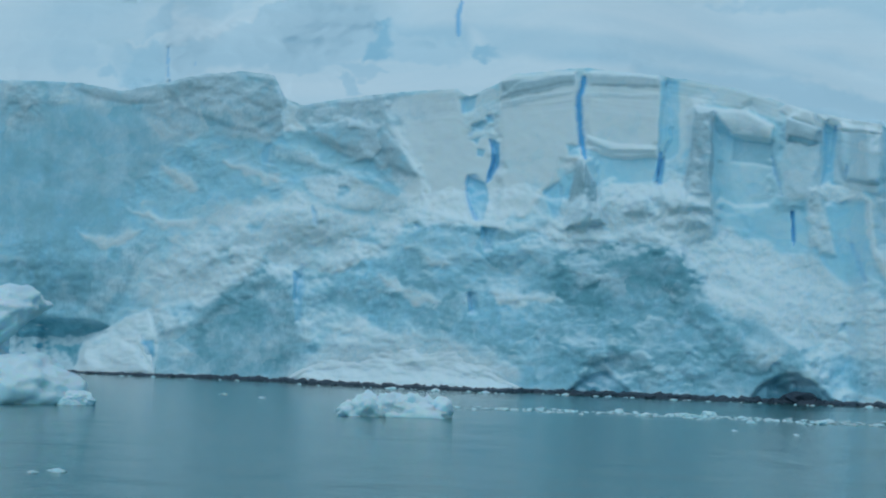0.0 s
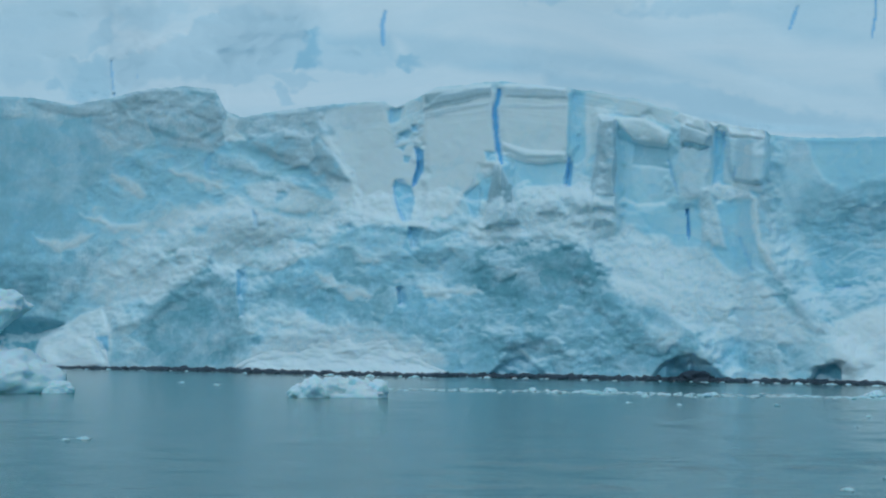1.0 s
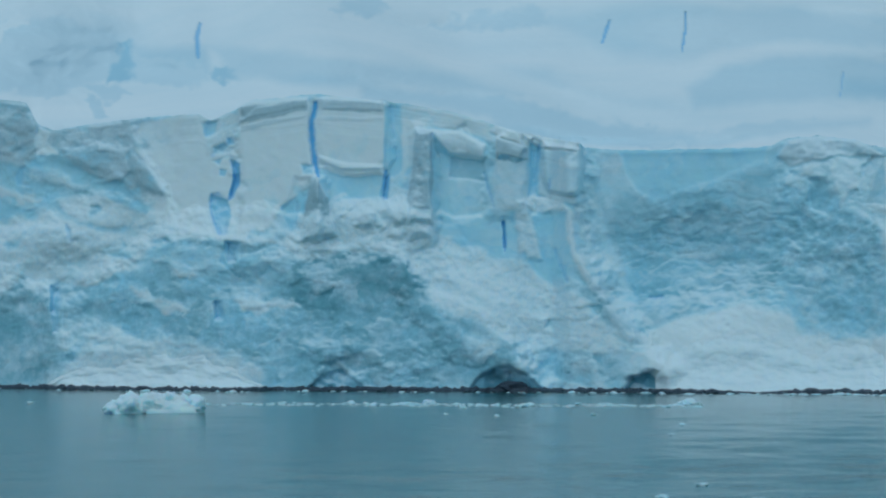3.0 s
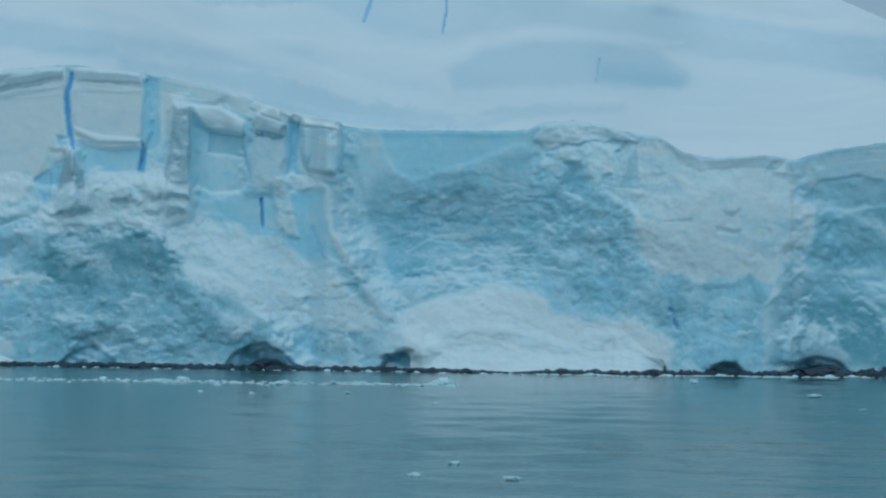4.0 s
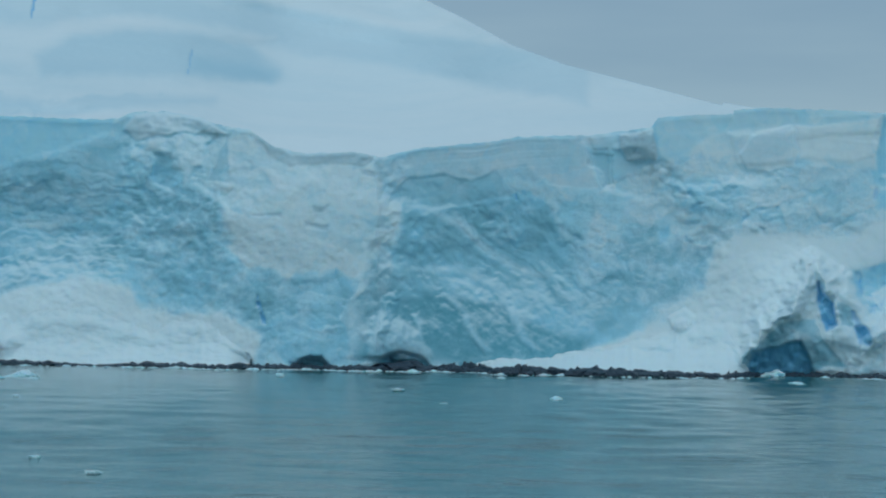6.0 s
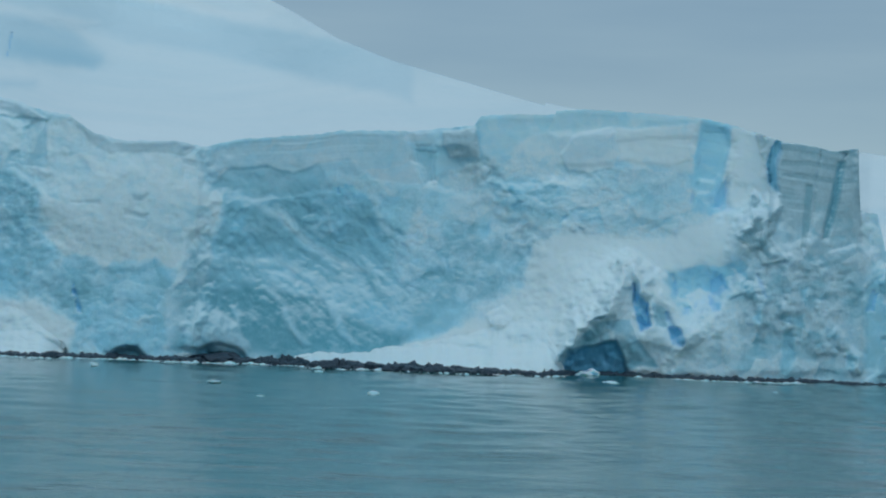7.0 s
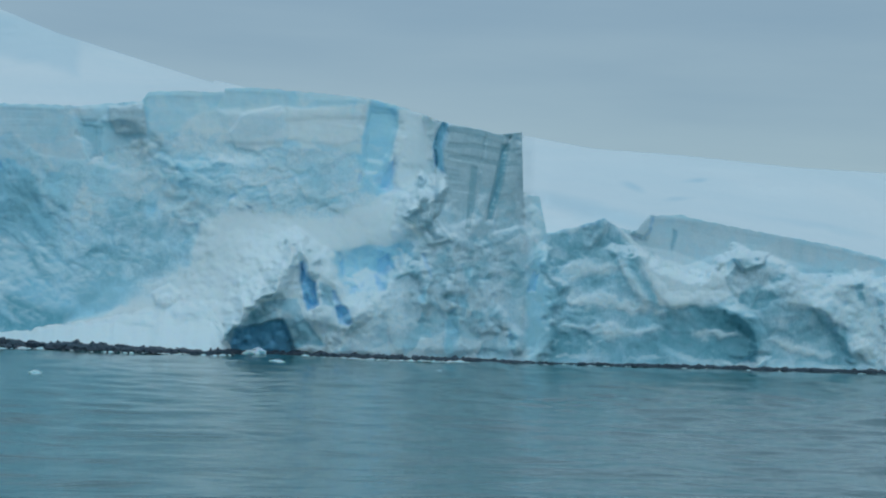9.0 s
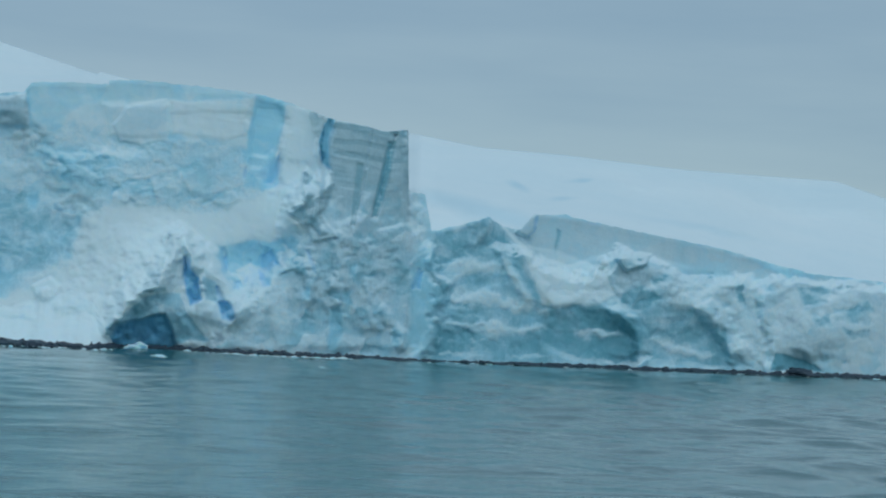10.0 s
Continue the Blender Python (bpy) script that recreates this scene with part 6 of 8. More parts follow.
    f.area([(26.1, 22.1), (29.2, 22.6), (29.7, 19.7), (26.9, 19.8), (26.2, 20.9)], 0.25, 0.14, firn_shade=0.58, blue=0.1, rough=0.05)
    f.area([(21.9, 22.1), (26.0, 22.0), (26.1, 20.7), (23.7, 20.5), (22.2, 21.5)], 0, 0.12, firn_shade=0.42, blue=0.4, rough=0.05)
    f.area([(6.0, 15.2), (9.1, 14.9), (15.4, 16.2), (19.1, 15.9), (22.7, 12.3), (24.7, 10.7), (26.8, 8.1), (26.2, 4.0), (23.7, 2.9), (19.6, 2.9), (14.4, 4.9), (8.1, 7.0), (5.5, 10.1)], 0, 0.6, blue=0.9, teal=0.55, firn_shade=0.1, rough=0.2)
    f.area([(19.6, 15.9), (20.2, 15.7), (21.1, 13.3), (22.7, 11.2), (22.1, 11.2), (20.5, 13.1)], 0.05, 0.52, blue=0.45, teal=0.15, rough=0.1)
    f.area([(8.1, 14.8), (11.2, 14.4), (13.9, 11.7), (17.0, 9.6), (22.7, 8.1), (17.0, 8.9), (13.6, 10.7), (11.0, 13.3)], 0.05, 0.52, blue=0.45, teal=0.15, rough=0.1)
    f.area([(9.7, 7.0), (14.9, 6.5), (19.1, 3.4), (18.5, 3.3), (14.4, 5.7)], 0.05, 0.52, blue=0.45, teal=0.15, rough=0.1)
    f.area([(6.5, 9.1), (11.3, 9.6), (16.5, 7.0), (11.3, 8.8)], 0.05, 0.52, blue=0.45, teal=0.15, rough=0.1)
    f.area([(5.0, 4.3), (6.5, 6.3), (9.7, 7.0), (14.9, 4.9), (19.3, 2.1), (17.5, 0.7), (11.8, 1.1), (8.1, 0.6), (3.9, 0.9)], -0.1, 0.92, teal=1.1, blue=0.6, firn_shade=0.35, rough=0.25)
    f.area([(2.9, 2.7), (5.0, 4.8), (7.6, 3.3), (8.7, 0.7), (2.9, 0.6)], 0.15, 0.29, teal=0.45, blue=0.5, rough=0.25)
    f.area([(9.2, 5.9), (14.9, 6.0), (19.6, 3.4), (23.7, 2.9), (22.7, 1.6), (19.6, 1.0), (11.3, 0.9), (8.7, 2.8)], 0.0, 0.9, teal=1.2, blue=0.6, firn_shade=0.2, rough=0.25)
    f.area([(10.2, 6.5), (10.8, 6.5), (12.8, 3.9), (14.4, 1.5), (13.6, 1.5), (12.1, 3.8)], 0.15, 0.34, wander=1.0, teal=0.55, blue=0.6, rough=0.2)
    f.area([(14.9, 7.0), (15.5, 6.9), (17.5, 3.9), (19.1, 1.5), (18.3, 1.5), (16.7, 3.6)], 0.15, 0.34, wander=1.0, teal=0.55, blue=0.6, rough=0.2)
    f.area([(19.1, 9.7), (19.8, 9.5), (21.2, 7.0), (22.7, 5.0), (22.2, 4.7), (20.5, 6.8)], 0.15, 0.34, wander=1.0, teal=0.55, blue=0.6, rough=0.2)
    f.area([(7.1, 4.9), (7.7, 5.1), (8.1, 2.8), (8.9, 1.1), (8.2, 1.1), (7.6, 2.8)], 0.15, 0.34, wander=1.0, teal=0.55, blue=0.6, rough=0.2)
    # the pale wall above the snow ramp
    f.area([(29.4, 23.7), (39.8, 24.6), (50.0, 24.1), (49.9, 23.0), (44.7, 23.0), (42.0, 23.2), (39.9, 22.8), (34.7, 22.2), (30.8, 19.6), (29.8, 20.6)], -0.03, 0.23, blue=0.52, firn_shade=-0.2, teal=0, rough=0.04)
    f.area([(37.3, 20.3), (38.4, 22.2), (42.0, 23.2), (42.3, 19.4), (40.1, 18.7), (38.0, 18.9)], 0.15, 0.17, firn_shade=0.3, blue=0.25, rough=0.05)
    f.area([(42.3, 23.1), (44.7, 23.0), (50.0, 23.7), (50.0, 20.4), (47.5, 19.7), (45.4, 19.9), (42.7, 20.0)], 0.07, 0.23, firn_shade=0.16, blue=0.1, rough=0.05)
    f.area([(24.5, 16.8), (29.5, 19.5), (33.7, 20.6), (37.2, 19.1), (40.1, 18.6), (42.8, 19.4), (47.5, 19.4), (50.0, 17.8), (49.4, 15.1), (47.9, 12.3), (42.6, 12.9), (39.4, 13.0), (35.2, 11.9), (31.7, 9.4), (26.9, 9.6), (22.7, 11.5), (23.6, 14.2)], 0, 0.5, blue=0.3, firn_shade=0.0, teal=0.0, rough=0.9)
    f.area([(30.7, 17.2), (33.8, 18.5), (37.3, 17.1), (39.8, 15.6), (40.4, 14.0), (37.2, 14.3), (33.5, 14.9), (31.3, 15.7)], 0, 0.4, blue=0.8, teal=0.1, rough=0.9)
    f.area([(22.1, 12.0), (26.2, 12.7), (30.9, 13.5), (34.2, 11.6), (34.4, 7.9), (30.3, 6.1), (25.1, 5.8), (21.3, 8.3)], 0, 1.0, blue=0.6, teal=0.32, rough=0.6)
    f.area([(32.7, 15.2), (33.4, 16.1), (34.0, 15.9), (33.2, 14.9)], -0.11, 0.23, blue=0.9, deep=0.06, teal=0.3, rough=0.3)
    f.area([(37.5, 14.5), (38.2, 14.7), (38.1, 14.2), (37.5, 14.1)], -0.11, 0.23, blue=0.9, deep=0.06, teal=0.3, rough=0.3)
    f.area([(39.1, 13.7), (39.8, 13.5), (39.7, 12.9), (39.2, 13.0)], -0.11, 0.23, blue=0.9, deep=0.06, teal=0.3, rough=0.3)
    f.area([(22.1, 12.6), (22.9, 12.2), (22.8, 11.8), (22.1, 12.1)], -0.11, 0.23, blue=0.9, deep=0.06, teal=0.3, rough=0.3)
    f.area([(29.9, 13.2), (30.9, 13.5), (30.7, 12.2), (30.0, 11.9)], -0.11, 0.23, blue=0.9, deep=0.06, teal=0.3, rough=0.3)
    f.area([(34.5, 11.4), (35.0, 11.7), (34.8, 10.6), (34.5, 10.7)], -0.11, 0.23, blue=0.9, deep=0.06, teal=0.3, rough=0.3)
    f.area([(52.0, 15.1), (52.6, 15.2), (52.8, 14.7), (52.1, 14.7)], -0.11, 0.23, blue=0.9, deep=0.06, teal=0.3, rough=0.3)
    f.area([(35.0, 11.6), (38.3, 13.2), (41.5, 12.8), (46.8, 12.6), (50.5, 14.1), (53.6, 15.6), (56.2, 16.2), (55.3, 13.8), (55.9, 11.7), (52.2, 10.7), (48.0, 10.2), (45.9, 10.1), (43.2, 10.6), (41.0, 6.7), (38.8, 3.9), (36.9, 1.2), (25.4, 0.6), (20.9, 0.9), (25.3, 2.4), (30.4, 3.9), (34.1, 4.2), (34.6, 7.9)], 0.1, 0.69, rough=0.05, blue=-0.4, firn_shade=-0.35, teal=-0.4)
    f.area([(53.2, 23.3), (57.3, 22.6), (56.4, 20.2), (56.9, 17.5), (57.8, 16.0), (55.4, 16.3), (53.0, 16.1), (52.5, 17.9), (53.1, 20.6)], 0.05, 0.29, rough=0.05, blue=-0.4, firn_shade=-0.35, teal=-0.4)
    f.area([(50.3, 23.1), (52.6, 23.0), (52.9, 21.9), (52.4, 19.6), (51.5, 18.3), (50.3, 18.3), (49.8, 20.4)], -0.14, 0.17, blue=0.92, firn_shade=-0.2, deep=0.02, rough=0.04)
    f.area([(52.8, 18.8), (52.6, 16.9), (52.2, 15.8), (51.6, 15.8), (51.9, 17.1)], -0.22, 0.14, blue=1.0, deep=0.35, rough=0.05)
    f.area([(30.9, 5.1), (32.4, 6.0), (33.3, 5.2), (33.0, 3.9), (31.4, 4.0)], 0.35, 0.17, rough=0.1, blue=-0.4, firn_shade=-0.35, teal=-0.4)
    f.area([(52.8, 15.5), (54.9, 16.7), (55.2, 15.9), (54.8, 14.6), (53.4, 14.1)], 0.2, 0.34, firn_shade=0.15, blue=0.1, rough=0.4)
    # the buttress, its knobs and the arch at its foot
    f.area([(55.0, 17.2), (55.6, 17.4), (56.0, 16.5), (55.2, 15.8), (56.5, 15.7), (57.9, 16.3), (57.7, 14.9), (57.0, 13.2), (58.6, 11.3), (56.5, 10.7), (54.9, 12.6), (53.4, 13.5), (55.2, 14.4)], 0.45, 0.17, firn_shade=0.72, blue=0, teal=0, rough=0.5)
    f.area([(54.9, 10.6), (56.4, 11.7), (59.0, 12.9), (61.7, 12.5), (65.4, 12.2), (66.6, 9.0), (66.3, 4.8), (66.0, 0.6), (56.0, 0.3), (54.3, 2.1), (53.6, 5.2), (54.5, 8.4)], 0, 0.7, firn_shade=0.45, blue=0.3, teal=0.18, rough=0.85)
    f.area([(58.4, 4.4), (59.4, 5.0), (59.7, 2.3), (58.8, 0.8), (58.2, 0.8)], -0.13, 0.23, blue=0.95, teal=0.3, firn_shade=-0.2, rough=0.3)
    f.area([(59.8, 8.7), (60.6, 8.8), (60.5, 7.7), (59.9, 7.7)], -0.13, 0.23, blue=0.95, teal=0.3, firn_shade=-0.2, rough=0.3)
    f.area([(55.7, 5.8), (56.2, 6.4), (56.5, 5.4), (55.8, 5.1)], -0.13, 0.23, blue=0.95, teal=0.3, firn_shade=-0.2, rough=0.3)
    f.area([(64.3, 3.1), (65.1, 2.6), (64.9, 1.3), (64.2, 1.5)], -0.13, 0.23, blue=0.95, teal=0.3, firn_shade=-0.2, rough=0.3)
    f.area([(59.4, 6.0), (60.2, 6.3), (60.1, 4.0), (59.5, 4.2)], -0.13, 0.23, blue=0.95, teal=0.3, firn_shade=-0.2, rough=0.3)
    f.ridge(0.7, 0.8, [(55.1, 8.5), (56.1, 7.2), (57.0, 5.6)])
    f.ridge(0.6, 0.7, [(63.1, 4.6), (64.3, 3.1), (64.6, 1.5)])
    f.ridge(0.6, 0.9, [(58.6, 11.3), (59.3, 7.6), (59.2, 5.0)])
    f.ridge(0.6, 0.9, [(61.8, 10.9), (62.5, 6.7), (62.1, 3.5)])
    f.area([(65.6, 9.0), (67.1, 10.1), (68.0, 7.0), (68.2, 2.8), (68.0, 1.3), (65.9, 1.6)], -0.1, 0.29, blue=0.85, teal=0.35, firn_shade=0, rough=0.12)
    f.area([(66.4, 8.2), (66.9, 8.5), (66.6, 6.7), (66.3, 6.8)], -0.19, 0.11, blue=1.0, deep=0.45, rough=0.1)
    f.ridge(0.8, 0.6, [(67.1, 11.2), (67.8, 9.4), (68.5, 7.8)])
    f.area([(65.4, 12.2), (66.5, 11.2), (67.2, 13.3), (66.3, 14.9), (65.2, 15.9), (65.3, 13.2)], 0.1, 0.23, blue=0.3, firn_shade=0.15, rough=0.8)
    f.area([(36.1, 0.5), (38.9, 2.9), (40.9, 5.3), (42.5, 8.3), (43.9, 9.9), (45.4, 9.5), (47.9, 7.0), (49.7, 3.9), (51.1, 1.9), (51.7, 0.3), (44.3, 0.1), (36.1, -0.3)], 0.25, 0.4, rough=0.35, blue=-0.4, firn_shade=-0.35, teal=-0.4)
    # shadow ring round the cave, then its dark inside, both painted in
    f.area([(36.6, 1.1), (38.9, 2.6), (40.9, 4.5), (42.5, 5.2), (44.3, 5.3), (45.3, 3.3), (46.6, 1.7), (47.2, 0.9), (44.3, 0.4), (36.4, -0.2)], -0.06, 0.29, firn_shade=0.45, teal=0.5, blue=0.5, rough=0.3)
    f.area([(38.0, -0.3), (38.7, 1.9), (39.7, 2.3), (41.6, 2.9), (43.1, 3.2), (43.7, 2.0), (44.3, 0.1)], -0.88, 0.23, firn_shade=0.75, teal=1.0, blue=1.0, deep=0.5, rough=0.1)
    f.area([(40.8, 5.9), (42.1, 6.5), (42.5, 6.0), (41.9, 5.1), (40.9, 4.8)], 0, 0.15, firn_shade=0.8, rough=0.5)
    f.area([(44.5, 8.4), (45.1, 7.4), (45.9, 6.7), (46.3, 4.6), (45.3, 4.1), (44.8, 5.3), (44.5, 6.9)], -0.72, 0.17, blue=1.0, teal=0.3, deep=0.55, rough=0.15)
    f.area([(46.1, 7.2), (47.7, 6.2), (48.0, 4.7), (47.5, 4.4), (46.6, 4.6)], -0.1, 0.29, firn_shade=0.35, teal=0.35, blue=0.5, rough=0.15)
    f.area([(47.9, 4.5), (48.8, 4.7), (49.7, 3.1), (49.4, 2.7), (48.3, 2.9)], -0.55, 0.17, blue=1.0, teal=0.4, deep=0.45, rough=0.15)
    f.area([(49.4, 5.5), (51.4, 6.7), (54.1, 5.8), (54.8, 2.1), (54.4, 0.4), (47.5, 0.1), (50.0, 1.8)], 0.15, 0.34, firn_shade=0.18, blue=0.05, rough=0.9)
    f.area([(47.8, 9.4), (50.7, 10.4), (53.8, 10.6), (54.8, 9.8), (53.2, 7.3), (51.1, 8.0), (49.4, 5.9), (48.3, 7.1)], -0.16, 0.29, blue=0.8, firn_shade=-0.2, deep=0.0, rough=0.8)
    f.area([(51.6, 9.2), (52.6, 9.8), (53.2, 8.4), (52.4, 7.7), (51.8, 7.9)], -0.26, 0.14, blue=1.0, deep=0.35, rough=0.2)
    f.area([(51.8, 6.9), (52.5, 7.3), (52.6, 6.3), (51.8, 6.3)], -0.26, 0.14, blue=1.0, deep=0.35, rough=0.2)
    f.area([(48.0, 8.6), (48.4, 9.1), (48.6, 7.6), (48.2, 7.7)], -0.26, 0.14, blue=1.0, deep=0.35, rough=0.2)
    f.area([(49.2, 6.5), (49.9, 6.7), (49.6, 5.8)], -0.26, 0.14, blue=1.0, deep=0.35, rough=0.2)
    f.area([(49.5, 7.6), (50.8, 8.3), (52.1, 7.8), (51.7, 6.4), (50.1, 6.1)], 0.45, 0.23, rough=0.5, blue=-0.4, firn_shade=-0.35, teal=-0.4)
    f.area([(53.0, 9.3), (54.3, 9.8), (54.6, 7.9), (53.4, 7.4)], 0.45, 0.23, firn_shade=0.1, blue=0.1, rough=0.6)
    # the low cliff at the end
    f.area([(67.2, 11.5), (72.7, 13.4), (74.7, 11.1), (77.3, 8.0), (77.7, 5.4), (80.3, 5.0), (85.0, 5.7), (87.3, 3.3), (87.4, 0.9), (68.4, 0.1), (68.4, 5.4)], 0, 0.4, teal=0.55, blue=0.7, firn_shade=0.1, rough=0.6)
    f.area([(78.0, 4.9), (80.3, 5.3), (85.0, 5.8), (87.5, 3.1), (87.1, 1.2), (81.6, 1.0), (78.4, 2.3)], -0.22, 0.4, teal=0.95, blue=0.7, firn_shade=0.1, rough=0.25)
    f.area([(73.8, 13.3), (76.0, 11.2), (77.5, 8.1), (78.3, 5.9), (80.8, 5.9), (82.8, 7.6), (84.9, 8.9), (83.7, 10.9), (80.1, 9.6), (76.9, 10.4), (75.4, 12.2)], 0.2, 0.29, rough=0.35, blue=-0.4, firn_shade=-0.35, teal=-0.4)
    f.area([(75.4, 13.2), (77.2, 14.6), (81.9, 14.1), (87.8, 13.4), (95.7, 11.7), (100.5, 9.8), (99.5, 9.1), (93.2, 9.9), (87.9, 11.3), (85.3, 10.8), (82.7, 9.8), (80.0, 10.7), (76.8, 10.9)], 0.05, 0.23, firn_shade=0.5, blue=0.25, teal=0.05, rough=0.06)
    f.area([(75.4, 13.4), (76.6, 14.4), (77.0, 13.3), (76.3, 12.2), (75.8, 12.7)], 0.25, 0.14, firn_shade=0.5, rough=0.1)
    f.area([(79.1, 13.2), (79.5, 13.0), (79.4, 11.9), (79.1, 10.8)], -0.19, 0.14, blue=0.4, firn_shade=0.9, teal=0.4, rough=0.05)
    f.area([(85.3, 10.8), (87.9, 11.3), (87.6, 9.1), (86.7, 6.4), (85.0, 7.1), (84.2, 9.0)], 0.35, 0.23, firn_shade=0.5, blue=0.1, rough=0.8)
    f.area([(87.1, 5.8), (92.9, 6.5), (95.6, 3.5), (97.8, 1.2), (87.9, 0.8)], -0.13, 0.34, teal=0.55, firn_shade=0.2, blue=0.5, rough=0.4)
    f.area([(90.7, 8.5), (97.4, 9.8), (99.4, 6.1), (98.9, 1.6), (96.7, 3.2), (94.0, 5.7), (89.7, 6.9)], 0.2, 0.29, blue=0.05, firn_shade=0.05, teal=-0.2, rough=0.75)
    f.area([(85.5, 7.4), (87.5, 8.3), (89.2, 7.1), (87.6, 6.0), (85.5, 6.1)], -0.13, 0.23, teal=0.7, blue=0.5, rough=0.6)
    f.area([(99.5, 9.2), (104.6, 9.6), (109.5, 9.5), (109.9, 2.5), (105.4, 2.3), (100.3, 2.9)], 0.1, 0.46, firn_shade=0.28, blue=0.1, teal=0, rough=0.45)
    f.area([(101.6, 8.9), (104.6, 9.2), (104.3, 7.5), (102.4, 7.2)], -0.16, 0.23, teal=0.75, blue=0.6, rough=0.4)
    # a low cave with its shade painted in teal and grey
    f.area([(99.4, 1.1), (99.8, 2.7), (101.3, 2.6), (103.4, 1.9), (104.2, 1.2)], -0.26, 0.17, teal=0.95, firn_shade=0.7, rough=0.2)
    f.area([(105.1, 9.8), (108.1, 9.7), (109.5, 9.2), (109.6, 8.7), (107.1, 9.0), (105.1, 9.2)], 0.15, 0.14, firn_shade=0.5, rough=0.1)
    # the tower
    f.area([(57.1, 22.3), (60.4, 22.2), (62.8, 21.5), (64.7, 21.8), (64.7, 18.5), (64.9, 13.5), (63.3, 12.1), (59.6, 11.9), (58.1, 16.1), (57.3, 18.7)], 0, 0.3, wander=0.2, firn_shade=0.66, blue=0.0, teal=0.1, rough=0.14)
    f.area([(58.4, 13.9), (64.9, 14.8), (65.4, 11.6), (61.8, 10.9), (58.6, 11.3)], 0, 1.2, wander=1.5, firn_shade=0.5, blue=0.25, teal=0.15, rough=0.5)
    # the left edge's shadow, painted dark blue-grey once more
    f.area([(56.3, 20.1), (56.7, 21.6), (57.2, 22.4), (57.8, 22.3), (57.2, 20.3), (57.4, 18.2), (57.7, 17.6), (56.8, 18.1)], -0.29, 0.16, wander=0.2, firn_shade=0.7, blue=0.9, teal=0.7, deep=0.15, rough=0.05)
    f.area([(57.8, 21.9), (60.4, 21.8), (62.8, 21.4), (64.4, 21.6), (64.4, 21.1), (62.9, 21.0), (60.2, 21.4), (57.6, 21.4)], -0.04, 0.11, wander=0.3, firn_shade=0.95, blue=0, rough=0.08)
    f.area([(57.9, 20.5), (60.5, 20.4), (62.9, 20.0), (64.5, 20.2), (64.5, 19.8), (62.9, 19.6), (60.3, 20.0), (57.7, 20.0)], -0.04, 0.11, wander=0.3, firn_shade=0.95, blue=0, rough=0.08)
    f.area([(57.9, 19.3), (60.6, 19.3), (63.0, 18.8), (64.5, 19.0), (64.6, 18.6), (63.0, 18.4), (60.3, 18.8), (57.8, 18.9)], -0.04, 0.11, wander=0.3, firn_shade=0.95, blue=0, rough=0.08)
    f.area([(62.9, 20.4), (63.5, 20.5), (63.1, 16.8), (62.2, 13.3), (61.7, 13.3), (62.3, 16.8)], -0.29, 0.21, wander=0.2, firn_shade=1.2, teal=0.75, blue=-0.2, rough=0.05)
    f.area([(60.1, 18.3), (60.6, 18.3), (60.5, 15.1), (60.2, 12.4), (59.8, 12.4)], -0.1, 0.17, wander=0.2, firn_shade=1.1, blue=-0.2, teal=0.4, rough=0.05)
    # ledges and hollows of the low cliff and the buttress
    f.area([(68.4, 9.1), (71.1, 9.7), (73.7, 9.2), (73.2, 8.6), (70.6, 8.7)], 0.2, 0.4, wander=1.8, blue=0.05, firn_shade=0.05, teal=-0.1, rough=0.7)
    f.area([(69.7, 6.0), (72.8, 6.7), (76.6, 6.1), (76.1, 5.5), (72.3, 5.6)], 0.2, 0.4, wander=1.8, blue=0.05, firn_shade=0.05, teal=-0.1, rough=0.7)
    f.area([(69.3, 3.6), (72.4, 4.1), (75.1, 3.4), (78.3, 3.9), (77.3, 3.1), (73.0, 2.9)], 0.2, 0.4, wander=1.8, blue=0.05, firn_shade=0.05, teal=-0.1, rough=0.7)
    f.area([(73.6, 11.0), (75.3, 9.5), (77.6, 5.9), (76.9, 5.6), (74.8, 8.4)], 0.2, 0.4, wander=1.8, blue=0.05, firn_shade=0.05, teal=-0.1, rough=0.7)
    f.area([(87.8, 3.3), (90.4, 3.2), (94.1, 2.2), (93.6, 1.8), (90.5, 2.3)], 0.2, 0.4, wander=1.8, blue=0.05, firn_shade=0.05, teal=-0.1, rough=0.7)
    f.area([(80.9, 3.5), (83.6, 3.9), (85.7, 3.3), (83.6, 3.0)], 0.2, 0.4, wander=1.8, blue=0.05, firn_shade=0.05, teal=-0.1, rough=0.7)
    f.area([(95.4, 8.0), (97.5, 6.0), (98.4, 4.0), (97.7, 3.6), (96.0, 5.9)], 0.2, 0.4, wander=1.8, blue=0.05, firn_shade=0.05, teal=-0.1, rough=0.7)
    f.area([(70.5, 10.8), (72.0, 11.4), (72.6, 10.4), (71.0, 9.9)], -0.16, 0.34, wander=1.8, blue=0.7, teal=0.7, firn_shade=0.15, rough=0.6)
    f.area([(71.7, 8.0), (73.8, 8.4), (74.4, 7.3), (72.3, 7.1)], -0.16, 0.34, wander=1.8, blue=0.7, teal=0.7, firn_shade=0.15, rough=0.6)
    f.area([(68.5, 2.8), (71.4, 3.0), (71.8, 1.1), (68.9, 0.8)], -0.16, 0.34, wander=1.8, blue=0.7, teal=0.7, firn_shade=0.15, rough=0.6)
    f.area([(75.2, 2.1), (77.8, 2.5), (78.1, 1.3), (75.5, 1.1)], -0.16, 0.34, wander=1.8, blue=0.7, teal=0.7, firn_shade=0.15, rough=0.6)
    f.area([(80.3, 5.7), (81.8, 6.2), (82.7, 5.8), (80.9, 5.1)], -0.16, 0.34, wander=1.8, blue=0.7, teal=0.7, firn_shade=0.15, rough=0.6)
